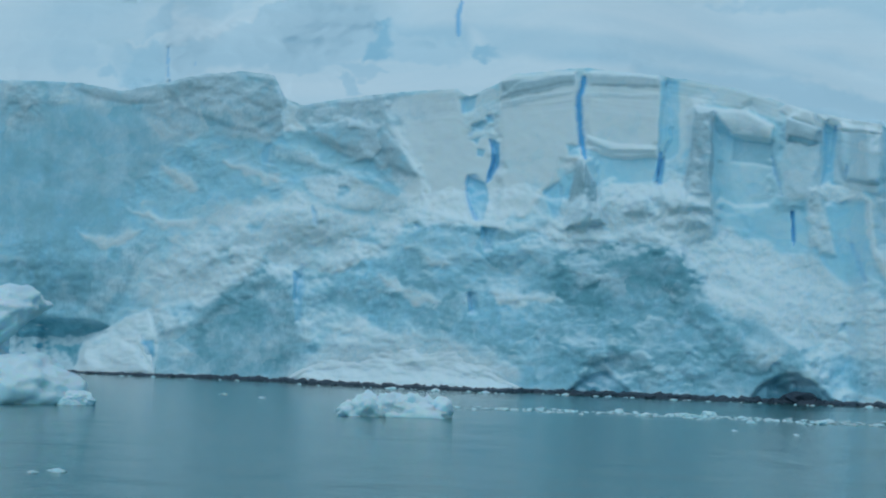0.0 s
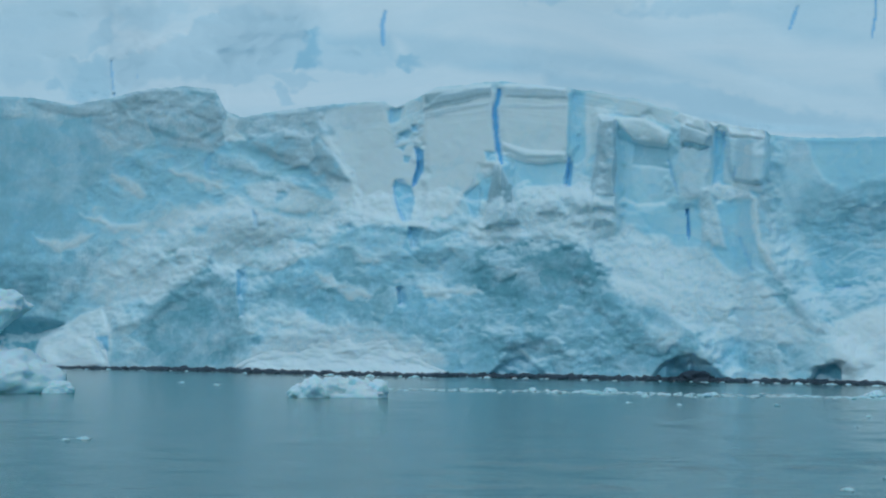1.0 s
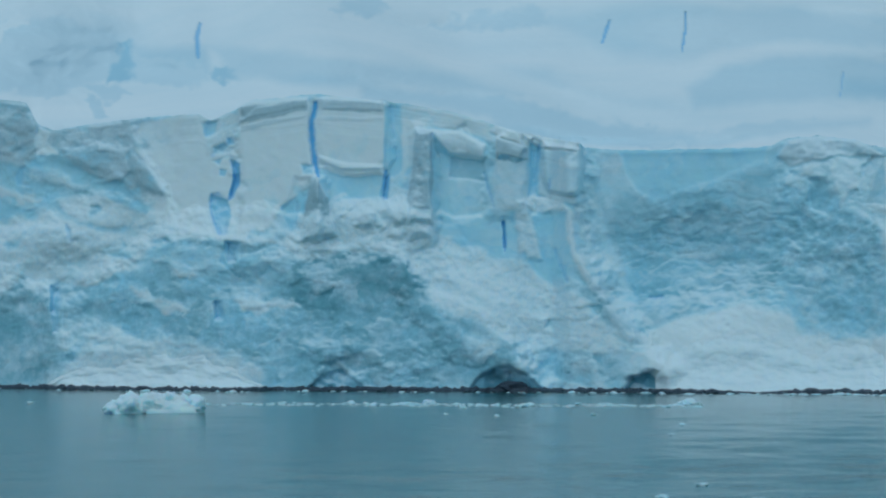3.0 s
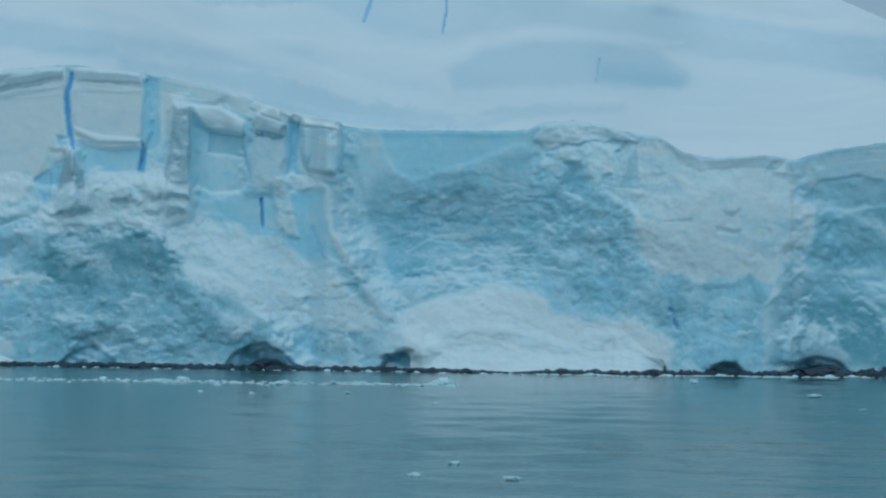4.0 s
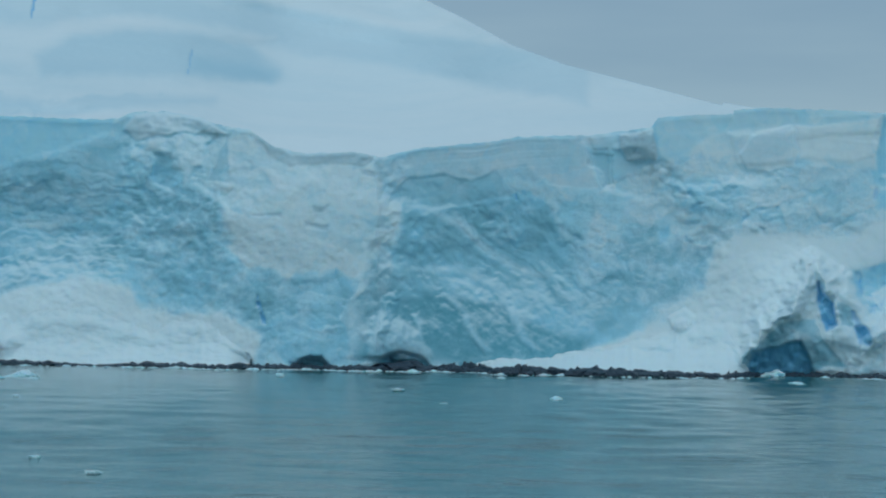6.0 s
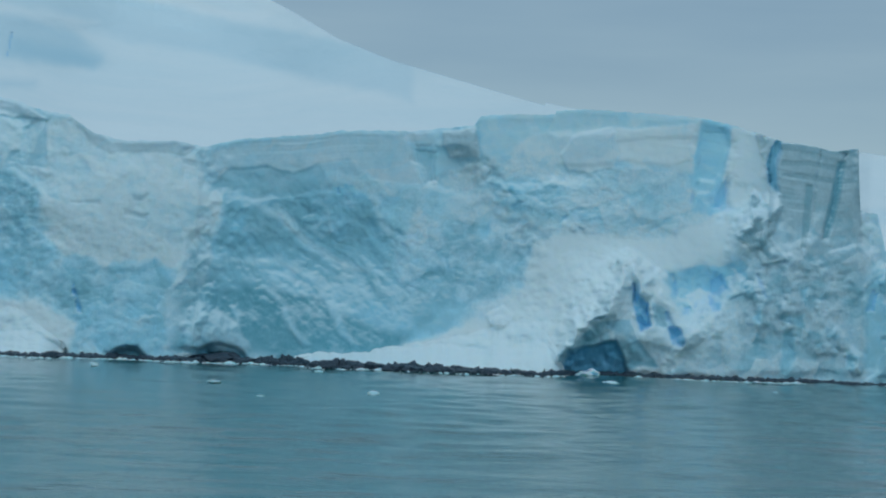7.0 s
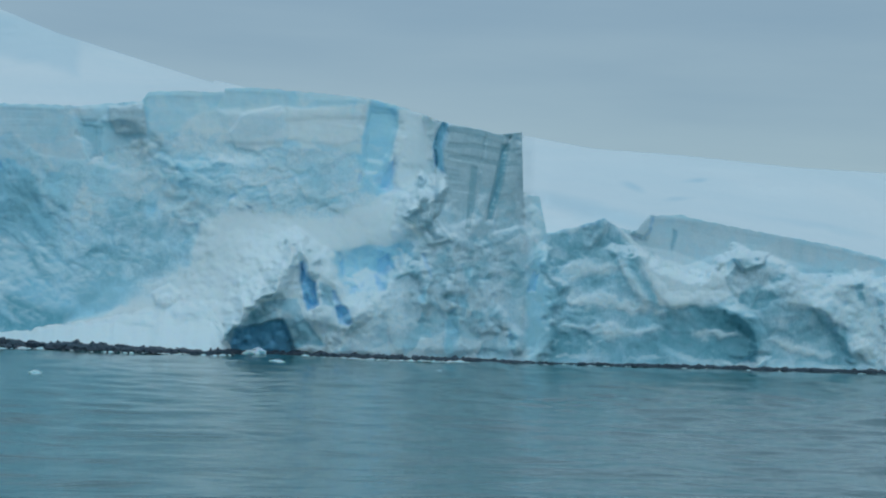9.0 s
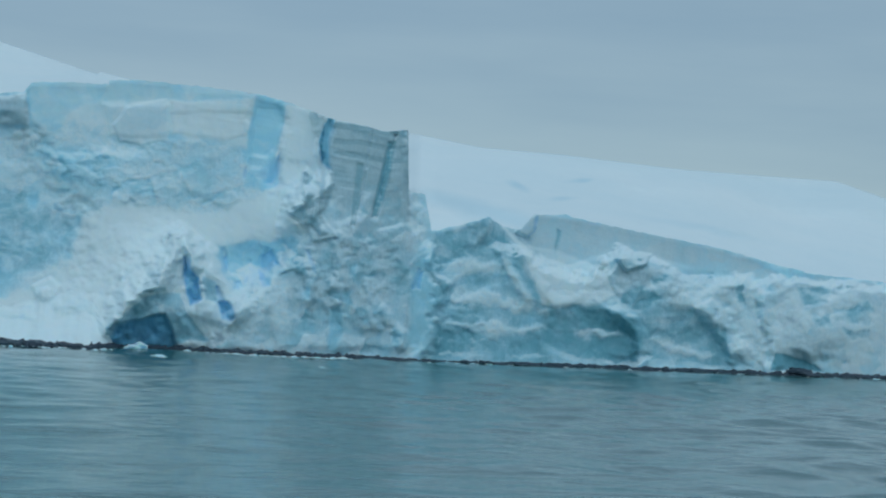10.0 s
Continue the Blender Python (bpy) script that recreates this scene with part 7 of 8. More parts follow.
    f.area([(88.0, 9.2), (89.6, 9.5), (90.1, 8.7), (88.6, 8.4)], -0.16, 0.34, wander=1.8, blue=0.7, teal=0.7, firn_shade=0.15, rough=0.6)
    f.area([(92.2, 9.4), (93.7, 9.8), (94.1, 9.0), (92.5, 8.6)], -0.16, 0.34, wander=1.8, blue=0.7, teal=0.7, firn_shade=0.15, rough=0.6)
    f.area([(89.8, 5.6), (91.6, 5.9), (91.9, 4.1), (90.1, 3.9)], -0.16, 0.34, wander=1.8, blue=0.7, teal=0.7, firn_shade=0.15, rough=0.6)
    f.area([(95.8, 9.0), (96.9, 8.8), (96.9, 7.0), (96.0, 7.5)], -0.16, 0.34, wander=1.8, blue=0.7, teal=0.7, firn_shade=0.15, rough=0.6)
    f.area([(103.2, 6.3), (104.5, 6.6), (104.8, 5.6), (103.5, 5.4)], -0.16, 0.34, wander=1.8, blue=0.7, teal=0.7, firn_shade=0.15, rough=0.6)
    f.area([(106.2, 6.7), (108.2, 7.9), (108.5, 7.4), (106.8, 6.4)], -0.16, 0.34, wander=1.8, blue=0.7, teal=0.7, firn_shade=0.15, rough=0.6)
    f.area([(106.3, 5.4), (108.1, 5.6), (108.3, 4.5), (106.6, 4.4)], -0.16, 0.34, wander=1.8, blue=0.7, teal=0.7, firn_shade=0.15, rough=0.6)
    f.area([(72.9, 13.5), (73.5, 13.9), (73.1, 12.9), (72.0, 11.5), (71.4, 11.3), (72.0, 12.4)], 0.25, 0.23, firn_shade=0.4, blue=0.2, rough=0.7)
    f.ridge(0.8, 1.0, [(85.0, 5.6), (86.4, 4.8), (87.2, 2.8), (87.4, 0.9)])
    f.ridge(0.8, 1.1, [(92.9, 6.4), (95.3, 4.3), (96.7, 2.5)])
    f.ridge(0.7, 1.0, [(99.0, 9.0), (99.5, 6.1), (99.3, 1.4)])
    # -- broken surface, coarse to fine: puffed lumps with creases between, and chipped flats --
    def lean(turn):
        c, n = math.cos(radians(turn)), math.sin(radians(turn))
        return f.ws * c + f.wz * n, -f.ws * n + f.wz * c

    rising, falling, upright, level = lean(34), lean(-36), lean(82), (f.ws, f.wz)
    to_left = 1 - smooth(s, -80.4, -66.7)
    to_right = f.blob(14.9, 9.1, 19, 14, hard=0.5) + f.blob(-46.6, 8.0, 11, 8, hard=0.4)

    on_end = f.blob(59.2, 7.8, 9, 9, hard=0.6) + f.blob(-41.9, 13.2, 6, 8, hard=0.5)

    def puffed(scale, squash, seed):
        def lumps(p):
            return 0.5 - np.abs(grain(p[0] / scale, p[1] / (scale * squash), seed)) - 0.4 * np.abs(grain(p[0] / scale * 2.1, p[1] / (scale * squash) * 2.1, seed + 1))

        if scale < 2:
            return lumps(level)
        return to_left * lumps(rising) + to_right * lumps(falling) + on_end * lumps(upright) + np.clip(1 - to_left - to_right - on_end, 0, 1) * lumps(level)

    where = np.clip(0.7 + 1.0 * cloudy(s / 9, z / 6, 3, 81), 0.12, 1.7)
    rough = np.minimum(f.rough, 0.7) * where * (1.45 - 0.6 * smooth(s, -50.0, -34.0) + 0.55 * smooth(s, 64.0, 70.0))
    cs, cz = s + 0.35 * cloudy(s / 2.5, z / 2.5, 3, 41), z + 0.35 * cloudy(s / 2.5, z / 2.5, 3, 43)
    big = 1.0 * puffed(7.0, 0.6, 15) + 0.35 * ridged(f.ws / 8, f.wz / 6, 2, 18) + 1.5 * blurred(facets(f.ns / 5.5, f.nz / 4.2, 16, 1.0), 14)
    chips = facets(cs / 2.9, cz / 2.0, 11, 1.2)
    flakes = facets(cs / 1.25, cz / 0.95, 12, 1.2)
    mid = 0.25 * puffed(3.0, 0.6, 25) + 1.5 * blurred(chips, 5) + 0.9 * blurred(flakes, 3)
    fine = 0.42 * blurred(facets(cs / 0.62, cz / 0.5, 14, 1.2), 1) + 0.25 * puffed(0.9, 0.9, 35) + 0.12 * grain(s / 0.3, z / 0.3, 37)
    f.far -= (0.05 + 0.24 * rough) * big + (0.01 + 0.46 * rough) * (0.26 * mid + 0.40 * fine) + 0.06 * cloudy(f.ws / 3, f.wz / 3, 2, 19)
    # colour patches; chips set back are bluer, tealer and greyer than raised ones
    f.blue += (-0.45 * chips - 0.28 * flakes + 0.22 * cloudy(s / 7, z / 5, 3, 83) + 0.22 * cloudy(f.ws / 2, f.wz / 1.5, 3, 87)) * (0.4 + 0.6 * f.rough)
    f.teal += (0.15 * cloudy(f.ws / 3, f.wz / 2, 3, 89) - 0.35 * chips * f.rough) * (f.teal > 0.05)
    f.firn_shade -= 0.3 * (chips + 0.6 * flakes) * f.rough * (f.firn_shade > 0.1)
    return f


def build_front(grids):
    """Eight stretches of one continuous front."""
    made = []
    s, z = front_grid(S0, S1, 0.12, 280)
    f = shape_front(Face(s, z))
    f.far -= 1.0
    r = shore(s) + f.far
    xyz = place(s, z, r)
    way = np.stack([np.sin(s[-1] / REACH), np.cos(s[-1] / REACH), 0 * s[-1]], -1)
    cap = np.stack([xyz[-1] + way * k + np.array([0, 0, -0.02 * k]) for k in (0.3, 1, 3, 8, 16, 30)])
    xyz = np.concatenate([xyz, cap])
    attrs = {k: np.concatenate([v, np.zeros((6, v.shape[1]))]) for k, v in (("firn_shade", f.firn_shade), ("blue", f.blue), ("teal", f.teal), ("deep", f.deep), ("rough", f.rough))}
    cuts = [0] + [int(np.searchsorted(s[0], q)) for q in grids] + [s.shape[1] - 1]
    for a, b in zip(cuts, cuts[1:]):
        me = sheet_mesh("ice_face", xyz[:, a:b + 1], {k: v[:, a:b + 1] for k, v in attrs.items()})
        me.materials.append(ICE)
        made.append(me)

    def stands(at, height):
        """How far behind the waterline the face stands there."""
        c = int(np.clip(np.searchsorted(s[0], at), 0, s.shape[1] - 1))
        return float(f.far[int(np.clip(np.searchsorted(z[:, c], height), 0, len(z) - 1)), c])

    def face_at(at, height):
        """The same for whole grids of places."""
        c = np.clip(np.searchsorted(s[0], at), 0, s.shape[1] - 1)
        q = (height - z.min()) / (z.max() - z.min())
        return f.far[np.clip(np.rint(q * (len(z) - 1)).astype(int), 0, len(z) - 1), c]

    def foot(at):
        """Where the ice meets the water, and where its upper rim is, behind the waterline."""
        low = np.min(f.far[:26], axis=0)
        return np.interp(at, s[0], np.convolve(np.pad(low, 6, mode="edge"), np.ones(13) / 13, "valid"))

    def rim(at):
        high = np.max(f.far[-60:], axis=0)
        high = np.max([np.roll(high, q) for q in range(-40, 41, 4)], axis=0)
        return np.interp(at, s[0], np.convolve(np.pad(high, 30, mode="edge"), np.ones(61) / 61, "valid"))

    return made, stands, face_at, foot, rim


glacier = tagged(new("glacier"), "white and blue glacier front breaking off into the sea", "glacier", kind="structure")
FACE_LABELS = ("grey-white broken ice with a blue lower bench", "smooth layered wall with deep blue cracks", "blue hollow of layered ice", "white drape of snow over blue ice", "streaked teal hollow under a layered rim", "pale wall above a snow ramp and a dark cave", "tall grey layered ice tower on a rough buttress", "low teal ice cliff with a white crest")
faces, stands, face_at, foot, rim = build_front((-76.2, -38.2, -11.7, 3.7, 29.3, 56.7, 65.4))
for me, text in zip(faces, FACE_LABELS):
    ob = new("ice_tower" if "tower" in text else "ice_face", me)
    ob.parent = glacier
    tagged(ob, text)

# ---- the snow domes behind ----
DOME_LEFT = [(-116.0, 47.3), (-89.2, 49.2), (-55.4, 47.5), (-28.7, 43.3), (-1.3, 38.9), (6.6, 35.1), (11.3, 32.9), (16.0, 30.4), (21.1, 28.6), (26.3, 27.3), (35.6, 24.9), (35.1, 25.3), (42.1, 24.0)]
DOME_RIGHT = [(58.1, 21.4), (64.9, 21.2), (64.8, 21.4), (71.5, 20.4), (79.5, 20.1), (90.1, 19.3), (104.6, 18.8), (109.2, 17.4), (115.9, 15.2)]


def shape_dome(f):
    """Steps and drifts on the snow slope; blue colour stands in for the darker tone of steep faces."""
    f.area([(-103.6, 29.6), (-97.4, 30.1), (-94.8, 31.0), (-91.9, 33.0), (-90.5, 34.5), (-88.0, 34.8), (-84.8, 34.1), (-81.7, 33.3), (-81.2, 32.3), (-81.9, 29.6), (-83.7, 28.9), (-86.9, 27.5), (-90.1, 27.8), (-92.7, 27.5), (-96.3, 27.2), (-99.2, 25.8), (-102.0, 25.5), (-103.6, 25.9), (-104.1, 27.5)], -1.0, 0.5, wander=2.5, blue=0.33)
    f.area([(-103.6, 29.9), (-97.4, 30.6), (-94.3, 32.3), (-91.7, 34.2), (-90.5, 35.1), (-90.5, 34.5), (-91.9, 33.1), (-94.8, 31.2), (-97.4, 30.2), (-103.3, 29.7)], 1.2, 0.3, wander=2.5, blue=-0.1)
    f.area([(-103.1, 29.2), (-100.5, 29.6), (-100.0, 25.8), (-102.0, 25.5), (-103.4, 26.0)], -0.5, 0.4, wander=2.5, blue=0.55)
    f.area([(-81.2, 32.5), (-80.3, 32.3), (-80.6, 29.6), (-82.2, 28.9)], -0.5, 0.25, wander=2.5, blue=0.85)
    f.area([(-105.6, 27.4), (-104.6, 27.9), (-104.2, 26.4), (-105.3, 26.2)], 0.0, 0.3, wander=2.5, blue=0.5)
    f.area([(-90.6, 28.1), (-87.4, 29.0), (-86.6, 27.9), (-87.4, 27.1), (-90.0, 27.2)], 0.8, 0.25, wander=2.5, blue=0.3)
    f.area([(-85.6, 28.2), (-82.7, 28.9), (-81.4, 28.3), (-80.6, 27.5), (-82.7, 26.9), (-84.8, 27.4)], 0.8, 0.25, wander=2.5, blue=0.32)
    f.area([(-84.8, 26.9), (-83.1, 26.9), (-82.6, 26.0), (-84.0, 25.9)], 0.4, 0.2, wander=2.5, blue=0.42)
    f.area([(-89.0, 26.9), (-85.3, 26.8), (-84.2, 25.3), (-87.4, 24.7), (-89.0, 25.2)], 1.0, 0.4, wander=2.5, blue=-0.1)
    f.area([(-80.6, 32.0), (-73.7, 30.3), (-72.9, 28.7), (-76.3, 28.6), (-80.6, 29.1)], 0.0, 0.4, wander=2.5, blue=0.32)
    f.area([(-72.5, 30.3), (-70.7, 30.3), (-72.0, 28.9), (-72.6, 29.1)], -0.3, 0.2, wander=2.5, blue=0.75)
    f.area([(-109.8, 34.1), (-105.2, 34.8), (-101.6, 33.9), (-103.6, 32.2), (-107.7, 31.6), (-109.7, 32.0)], 0.8, 0.6, wander=2.5, blue=0.32)
    f.area([(-102.1, 31.8), (-99.5, 33.4), (-98.9, 31.3), (-101.0, 30.2)], 0.6, 0.4, wander=2.5, blue=0.4)
    f.area([(-109.7, 30.4), (-106.7, 30.0), (-105.6, 28.0), (-108.1, 26.8), (-109.7, 27.3)], 0.8, 0.5, wander=2.5, blue=0.28)
    f.area([(-99.5, 35.0), (-93.3, 35.2), (-92.2, 34.2), (-95.3, 32.5), (-98.5, 32.4)], 0.6, 0.5, wander=2.5, blue=0.25)
    f.area([(-62.2, 35.8), (-59.5, 37.0), (-57.9, 37.6), (-56.2, 35.9), (-59.5, 35.4)], 0.5, 0.35, wander=2.5, blue=0.38)
    f.area([(-52.6, 34.7), (-48.3, 35.6), (-42.5, 35.9), (-40.8, 34.5), (-46.2, 34.3)], 0.3, 0.4, wander=2.5, blue=0.34)
    f.area([(-54.7, 27.8), (-52.6, 28.3), (-47.3, 27.7), (-39.5, 26.0), (-31.7, 24.2), (-36.9, 23.4), (-44.7, 25.1), (-50.0, 26.8)], 0.0, 0.6, wander=2.5, blue=0.42)
    f.area([(-36.4, 23.2), (-30.1, 22.9), (-23.7, 21.9), (-28.5, 22.7), (-33.2, 22.8)], 0.0, 0.3, wander=2.5, blue=0.5)
    f.area([(-27.9, 23.8), (-22.6, 24.7), (-16.8, 24.6), (-19.4, 24.1), (-23.7, 23.4)], 0.0, 0.4, wander=2.5, blue=0.3)


def dome(name, label, sky, s0, s1, ds, rows, start, patches, cracks, fields=()):
    """A snow slope, built up from below: each patch says how flat (metres back for each metre up) and how blue it is."""
    s = np.linspace(s0, s1, int((s1 - s0) / ds) + 1)
    low, top = along(SKYLINE, s), along(sky, s)
    wide = int(4 / ds)
    low = np.min([np.roll(low, k) for k in range(-wide, wide + 1)], axis=0)
    low = np.convolve(np.pad(low, wide, mode="edge"), np.ones(2 * wide + 1) / (2 * wide + 1), "valid") - 1.5
    low = np.minimum(low, top - 0.5)
    w = np.linspace(0, 1, rows)[:, None]
    zz = low + w * (top - low)
    ss = np.broadcast_to(s, zz.shape).copy()
    f = Face(ss, zz)
    flat = np.full(ss.shape, 9.0) + 2.0 * cloudy(ss / 14, zz / 4, 2, 53)
    f.ws, f.wz = ss + 2.0 * cloudy(ss / 9, zz / 5, 3, 3), zz + 0.5 * cloudy(ss / 9, zz / 5, 3, 31)
    f.blue[:], f.deep[:] = 0.04, 0.0
    # blue paints in the shading of steep folds, which the slope shows only faintly
    for cs, cz, w_, h, turn, value, blue in patches:
        k = f.blob(cs, cz, w_ * 1.15, h * 1.15, turn=turn, hard=0.15)
        if w_ > 2:
            flat += k * (value - flat)
        f.blue += k * (blue - f.blue)
    # darker and brighter bands of the slope's shading, put into the colour
    for blue, forward, outline in fields:
        f.area(outline, forward, 0.7, blue=blue)
    shape_dome(f)
    flat = blurred(np.clip(flat, 0.4, 40), 6)
    wide = int(2.5 / ds)
    flat = np.mean([np.roll(flat, q, axis=1) for q in range(-wide, wide + 1)], axis=0)
    r = shore(ss) + rim(s) + start + np.cumsum(flat * np.gradient(zz, axis=0), axis=0)
    for width, depth, tint, line in cracks:
        zs = [q for _, q in line]
        mid, half = (max(zs) + min(zs)) / 2, (max(zs) - min(zs)) / 2 + 0.3
        width = width * (0.3 + 0.7 * np.sqrt(np.clip(1 - ((zz - mid) / half) ** 2, 0, 1)))
        k = 1 - smooth(f.dist(line) + 0.06 * cloudy(ss / 0.7, zz / 0.7, 2, 73), width * 0.2, width * 0.5)
        r += 0.2 * depth * k
        f.deep = np.maximum(f.deep, tint * k)
    # tumbled lumps of snow on the far left, long soft folds elsewhere
    tumbled = 1 - smooth(ss, -88.0, -69.9)
    r -= (0.1 + 1.0 * tumbled) * 2.6 * (0.5 - np.abs(grain(f.ws / 7, f.wz / 4.5, 91)) - 0.5 * np.abs(grain(f.ws / 2.8, f.wz / 2.0, 92)))
    r -= 3.0 * cloudy(ss / 26, zz / 2.6, 2, 95)
    r += 0.4 * cloudy(ss / 2, zz / 1.2, 3, 57) + blurred(f.far, 3)
    xyz = place(ss, zz, r)
    way = np.stack([np.sin(s / REACH), np.cos(s / REACH), 0 * s], -1)
    cap = np.stack([xyz[-1] + way * k + np.array([0, 0, -0.10 * k]) for k in (10, 40, 120, 300, 700)])
    ext = np.zeros((5, len(s)))
    me = sheet_mesh(name, np.concatenate([xyz, cap]), {"blue": np.concatenate([f.blue, ext]), "deep": np.concatenate([f.deep, ext])})
    me.materials.append(DOME_SNOW)
    ob = new(name, me)
    ob.parent = glacier
    return tagged(ob, label)


dome("snow_dome", "broad snow-covered ice dome with a few blue crevasses", DOME_LEFT, S0 - 6, DOME_LEFT[-1][0], 0.16, 300, 2.5, [
    (-106.7, 31.6, 9, 5, 20, 5.0, 0.3), (-100.5, 27.6, 5, 2.4, 0, 1.6, 0.35), (-86.4, 31.6, 8, 3.2, 15, 3.0, 0.4), (-81.1, 30.4, 1.2, 2.2, 20, 0.8, 0.9), (-76.3, 30.7, 4, 2.4, 0, 2.2, 0.3),
    (-80.6, 27.5, 12, 2.2, 0, 16.0, 0.0), (-71.5, 29.6, 1.2, 0.7, -30, 0.8, 0.8), (-62.5, 29.7, 9, 1.6, -3, 4.0, 0.55), (-54.5, 32.4, 16, 2.4, -8, 18.0, 0.05), (-41.4, 27.5, 13, 2.6, -12, 5.0, 0.5)
] + [
    (-36.2, 29.5, 9, 1.4, -14, 15.0, 0.0), (-32.6, 33.1, 8, 3.0, -10, 4.0, 0.5), (-40.3, 24.0, 9, 0.9, -10, 2.0, 0.7),
    (-46.2, 28.9, 16, 1.6, -18, 18.0, 0.0), (-19.2, 28.5, 10.5, 2.4, -4, 5.0, 0.3), (-10.2, 27.6, 5.5, 1.1, -8, 3.0, 0.55), (-19.8, 31.1, 10, 0.8, 0, 24.0, 0.0), (-25.7, 33.8, 9, 2.4, -10, 4.0, 0.55)
] + [
    (-19.2, 25.1, 10, 0.8, 4, 20.0, 0.0), (-23.4, 23.6, 7, 0.8, 10, 4.0, 0.45), (-1.1, 23.9, 16, 3.0, 0, 18.0, 0.0), (-2.3, 32.5, 16, 1.8, -12, 3.5, 0.55), (11.9, 28.7, 14, 2.2, -10, 5.0, 0.45), (3.0, 33.5, 12, 0.9, -14, 26.0, 0.0),
    (29.0, 25.0, 10, 1.2, -6, 16.0, 0.05), (10.6, 25.7, 14, 1.6, -5, 16.0, 0.0),
], [(0.6, 5, 0.7, [(-74.1, 34.5), (-74.4, 33.2), (-74.3, 31.3)]), (0.28, 3, 0.5, [(-99.6, 29.3), (-99.5, 27.6), (-99.3, 26.1)]), (0.14, 2, 0.25, [(-97.3, 29.5), (-97.2, 27.7)]),
    (0.42, 5, 0.65, [(-35.6, 34.7), (-36.3, 32.6)]), (0.32, 5, 0.75, [(-28.5, 35.3), (-28.5, 33.7), (-28.9, 31.5)]), (0.32, 4, 0.4, [(-14.1, 29.2), (-14.4, 27.0)])],
    [(0.32, 0.5, [(-43.7, 34.8), (-18.3, 35.5), (-11.9, 33.5), (-1.2, 32.5), (15.5, 30.4), (23.1, 28.6), (23.1, 24.9), (9.3, 27.7), (-3.8, 29.2), (-8.6, 30.3), (-17.2, 32.3), (-27.8, 31.3), (-33.1, 32.5)]),
     (0.40, 0.0, [(-28.3, 28.1), (-25.1, 30.0), (-19.8, 31.1), (-13.4, 30.9), (-8.6, 29.7), (-5.9, 27.6), (-6.5, 26.5), (-11.8, 27.0), (-22.4, 26.6), (-27.7, 26.2)]),
     (0.62, 0.5, [(-13.9, 28.6), (-9.1, 28.1), (-6.2, 27.1), (-6.7, 26.5), (-11.8, 26.8), (-14.4, 27.0)]),
     (0.00, 1.0, [(-31.0, 29.4), (-25.1, 31.4), (-19.3, 32.2), (-12.9, 31.8), (-6.5, 30.6), (-8.6, 30.0), (-13.4, 31.0), (-19.8, 31.2), (-25.1, 30.2), (-29.3, 28.3)]),
     (0.00, 1.5, [(-17.8, 35.5), (6.6, 35.2), (11.3, 33.0), (16.0, 30.5), (6.7, 31.6), (-6.5, 33.5)])
    ] + [
     (0.42, 0.0, [(-59.0, 28.9), (-52.9, 28.1), (-43.5, 26.9), (-35.6, 24.4), (-29.8, 22.7), (-38.2, 23.0), (-46.1, 25.5), (-53.9, 27.0), (-59.0, 27.3)]),
     (0.00, 0.8, [(-59.1, 32.5), (-48.8, 30.9), (-38.3, 28.1), (-27.7, 25.4), (-29.8, 23.8), (-38.3, 25.4), (-48.8, 28.3), (-59.0, 29.4)]),
     (0.32, 0.0, [(-29.8, 22.7), (-22.4, 24.4), (-11.7, 24.9), (-11.7, 24.4), (-21.3, 23.5)]),
     (0.45, 1.5, [(-104.0, 29.2), (-101.5, 29.5), (-96.9, 29.4), (-97.1, 27.2), (-99.4, 25.9), (-103.5, 26.2)]),
     (0.42, 1.5, [(-91.7, 34.2), (-89.1, 34.8), (-82.2, 32.8), (-81.4, 29.6), (-86.4, 30.0), (-90.1, 30.2), (-94.3, 29.9)])
    ] + [
     (0.48, 1.0, [(-80.3, 32.0), (-73.7, 32.4), (-73.1, 29.7), (-80.0, 29.1)]),
     (0.90, -0.5, [(-81.7, 28.8), (-81.2, 32.0), (-80.5, 32.3), (-80.3, 29.5)]),
     (0.80, -0.5, [(-72.5, 30.0), (-71.0, 30.3), (-71.8, 29.2)]),
     (-0.1, 2.0, [(-90.1, 29.0), (-85.8, 28.0), (-80.6, 28.7), (-73.1, 28.1), (-71.0, 26.8), (-83.7, 25.7), (-89.0, 24.9)]),
     (0.36, 0.0, [(-73.1, 32.4), (-62.5, 31.5), (-51.9, 30.0), (-44.0, 27.8), (-51.9, 28.4), (-62.5, 29.6), (-71.0, 29.6)]),
     (0.45, 0.0, [(-49.2, 27.6), (-41.4, 24.6), (-34.7, 23.1), (-27.6, 22.8), (-27.6, 23.8), (-36.2, 24.5), (-44.0, 26.7)])])
dome("snow_shoulder", "smooth white snow slope fading into cloud", DOME_RIGHT, DOME_RIGHT[0][0], S1, 0.3, 120, 2.5, [
    (71.9, 14.5, 12, 1.2, -8, 3.0, 0.35), (74.1, 17.1, 1.6, 0.35, -5, 2.0, 0.4), (81.1, 17.9, 1.2, 0.3, -3, 2.0, 0.4), (79.7, 16.2, 1.6, 0.3, -5, 2.5, 0.3), (93.0, 13.6, 8, 0.5, -8, 4.0, 0.2),
], [])


heaps = []


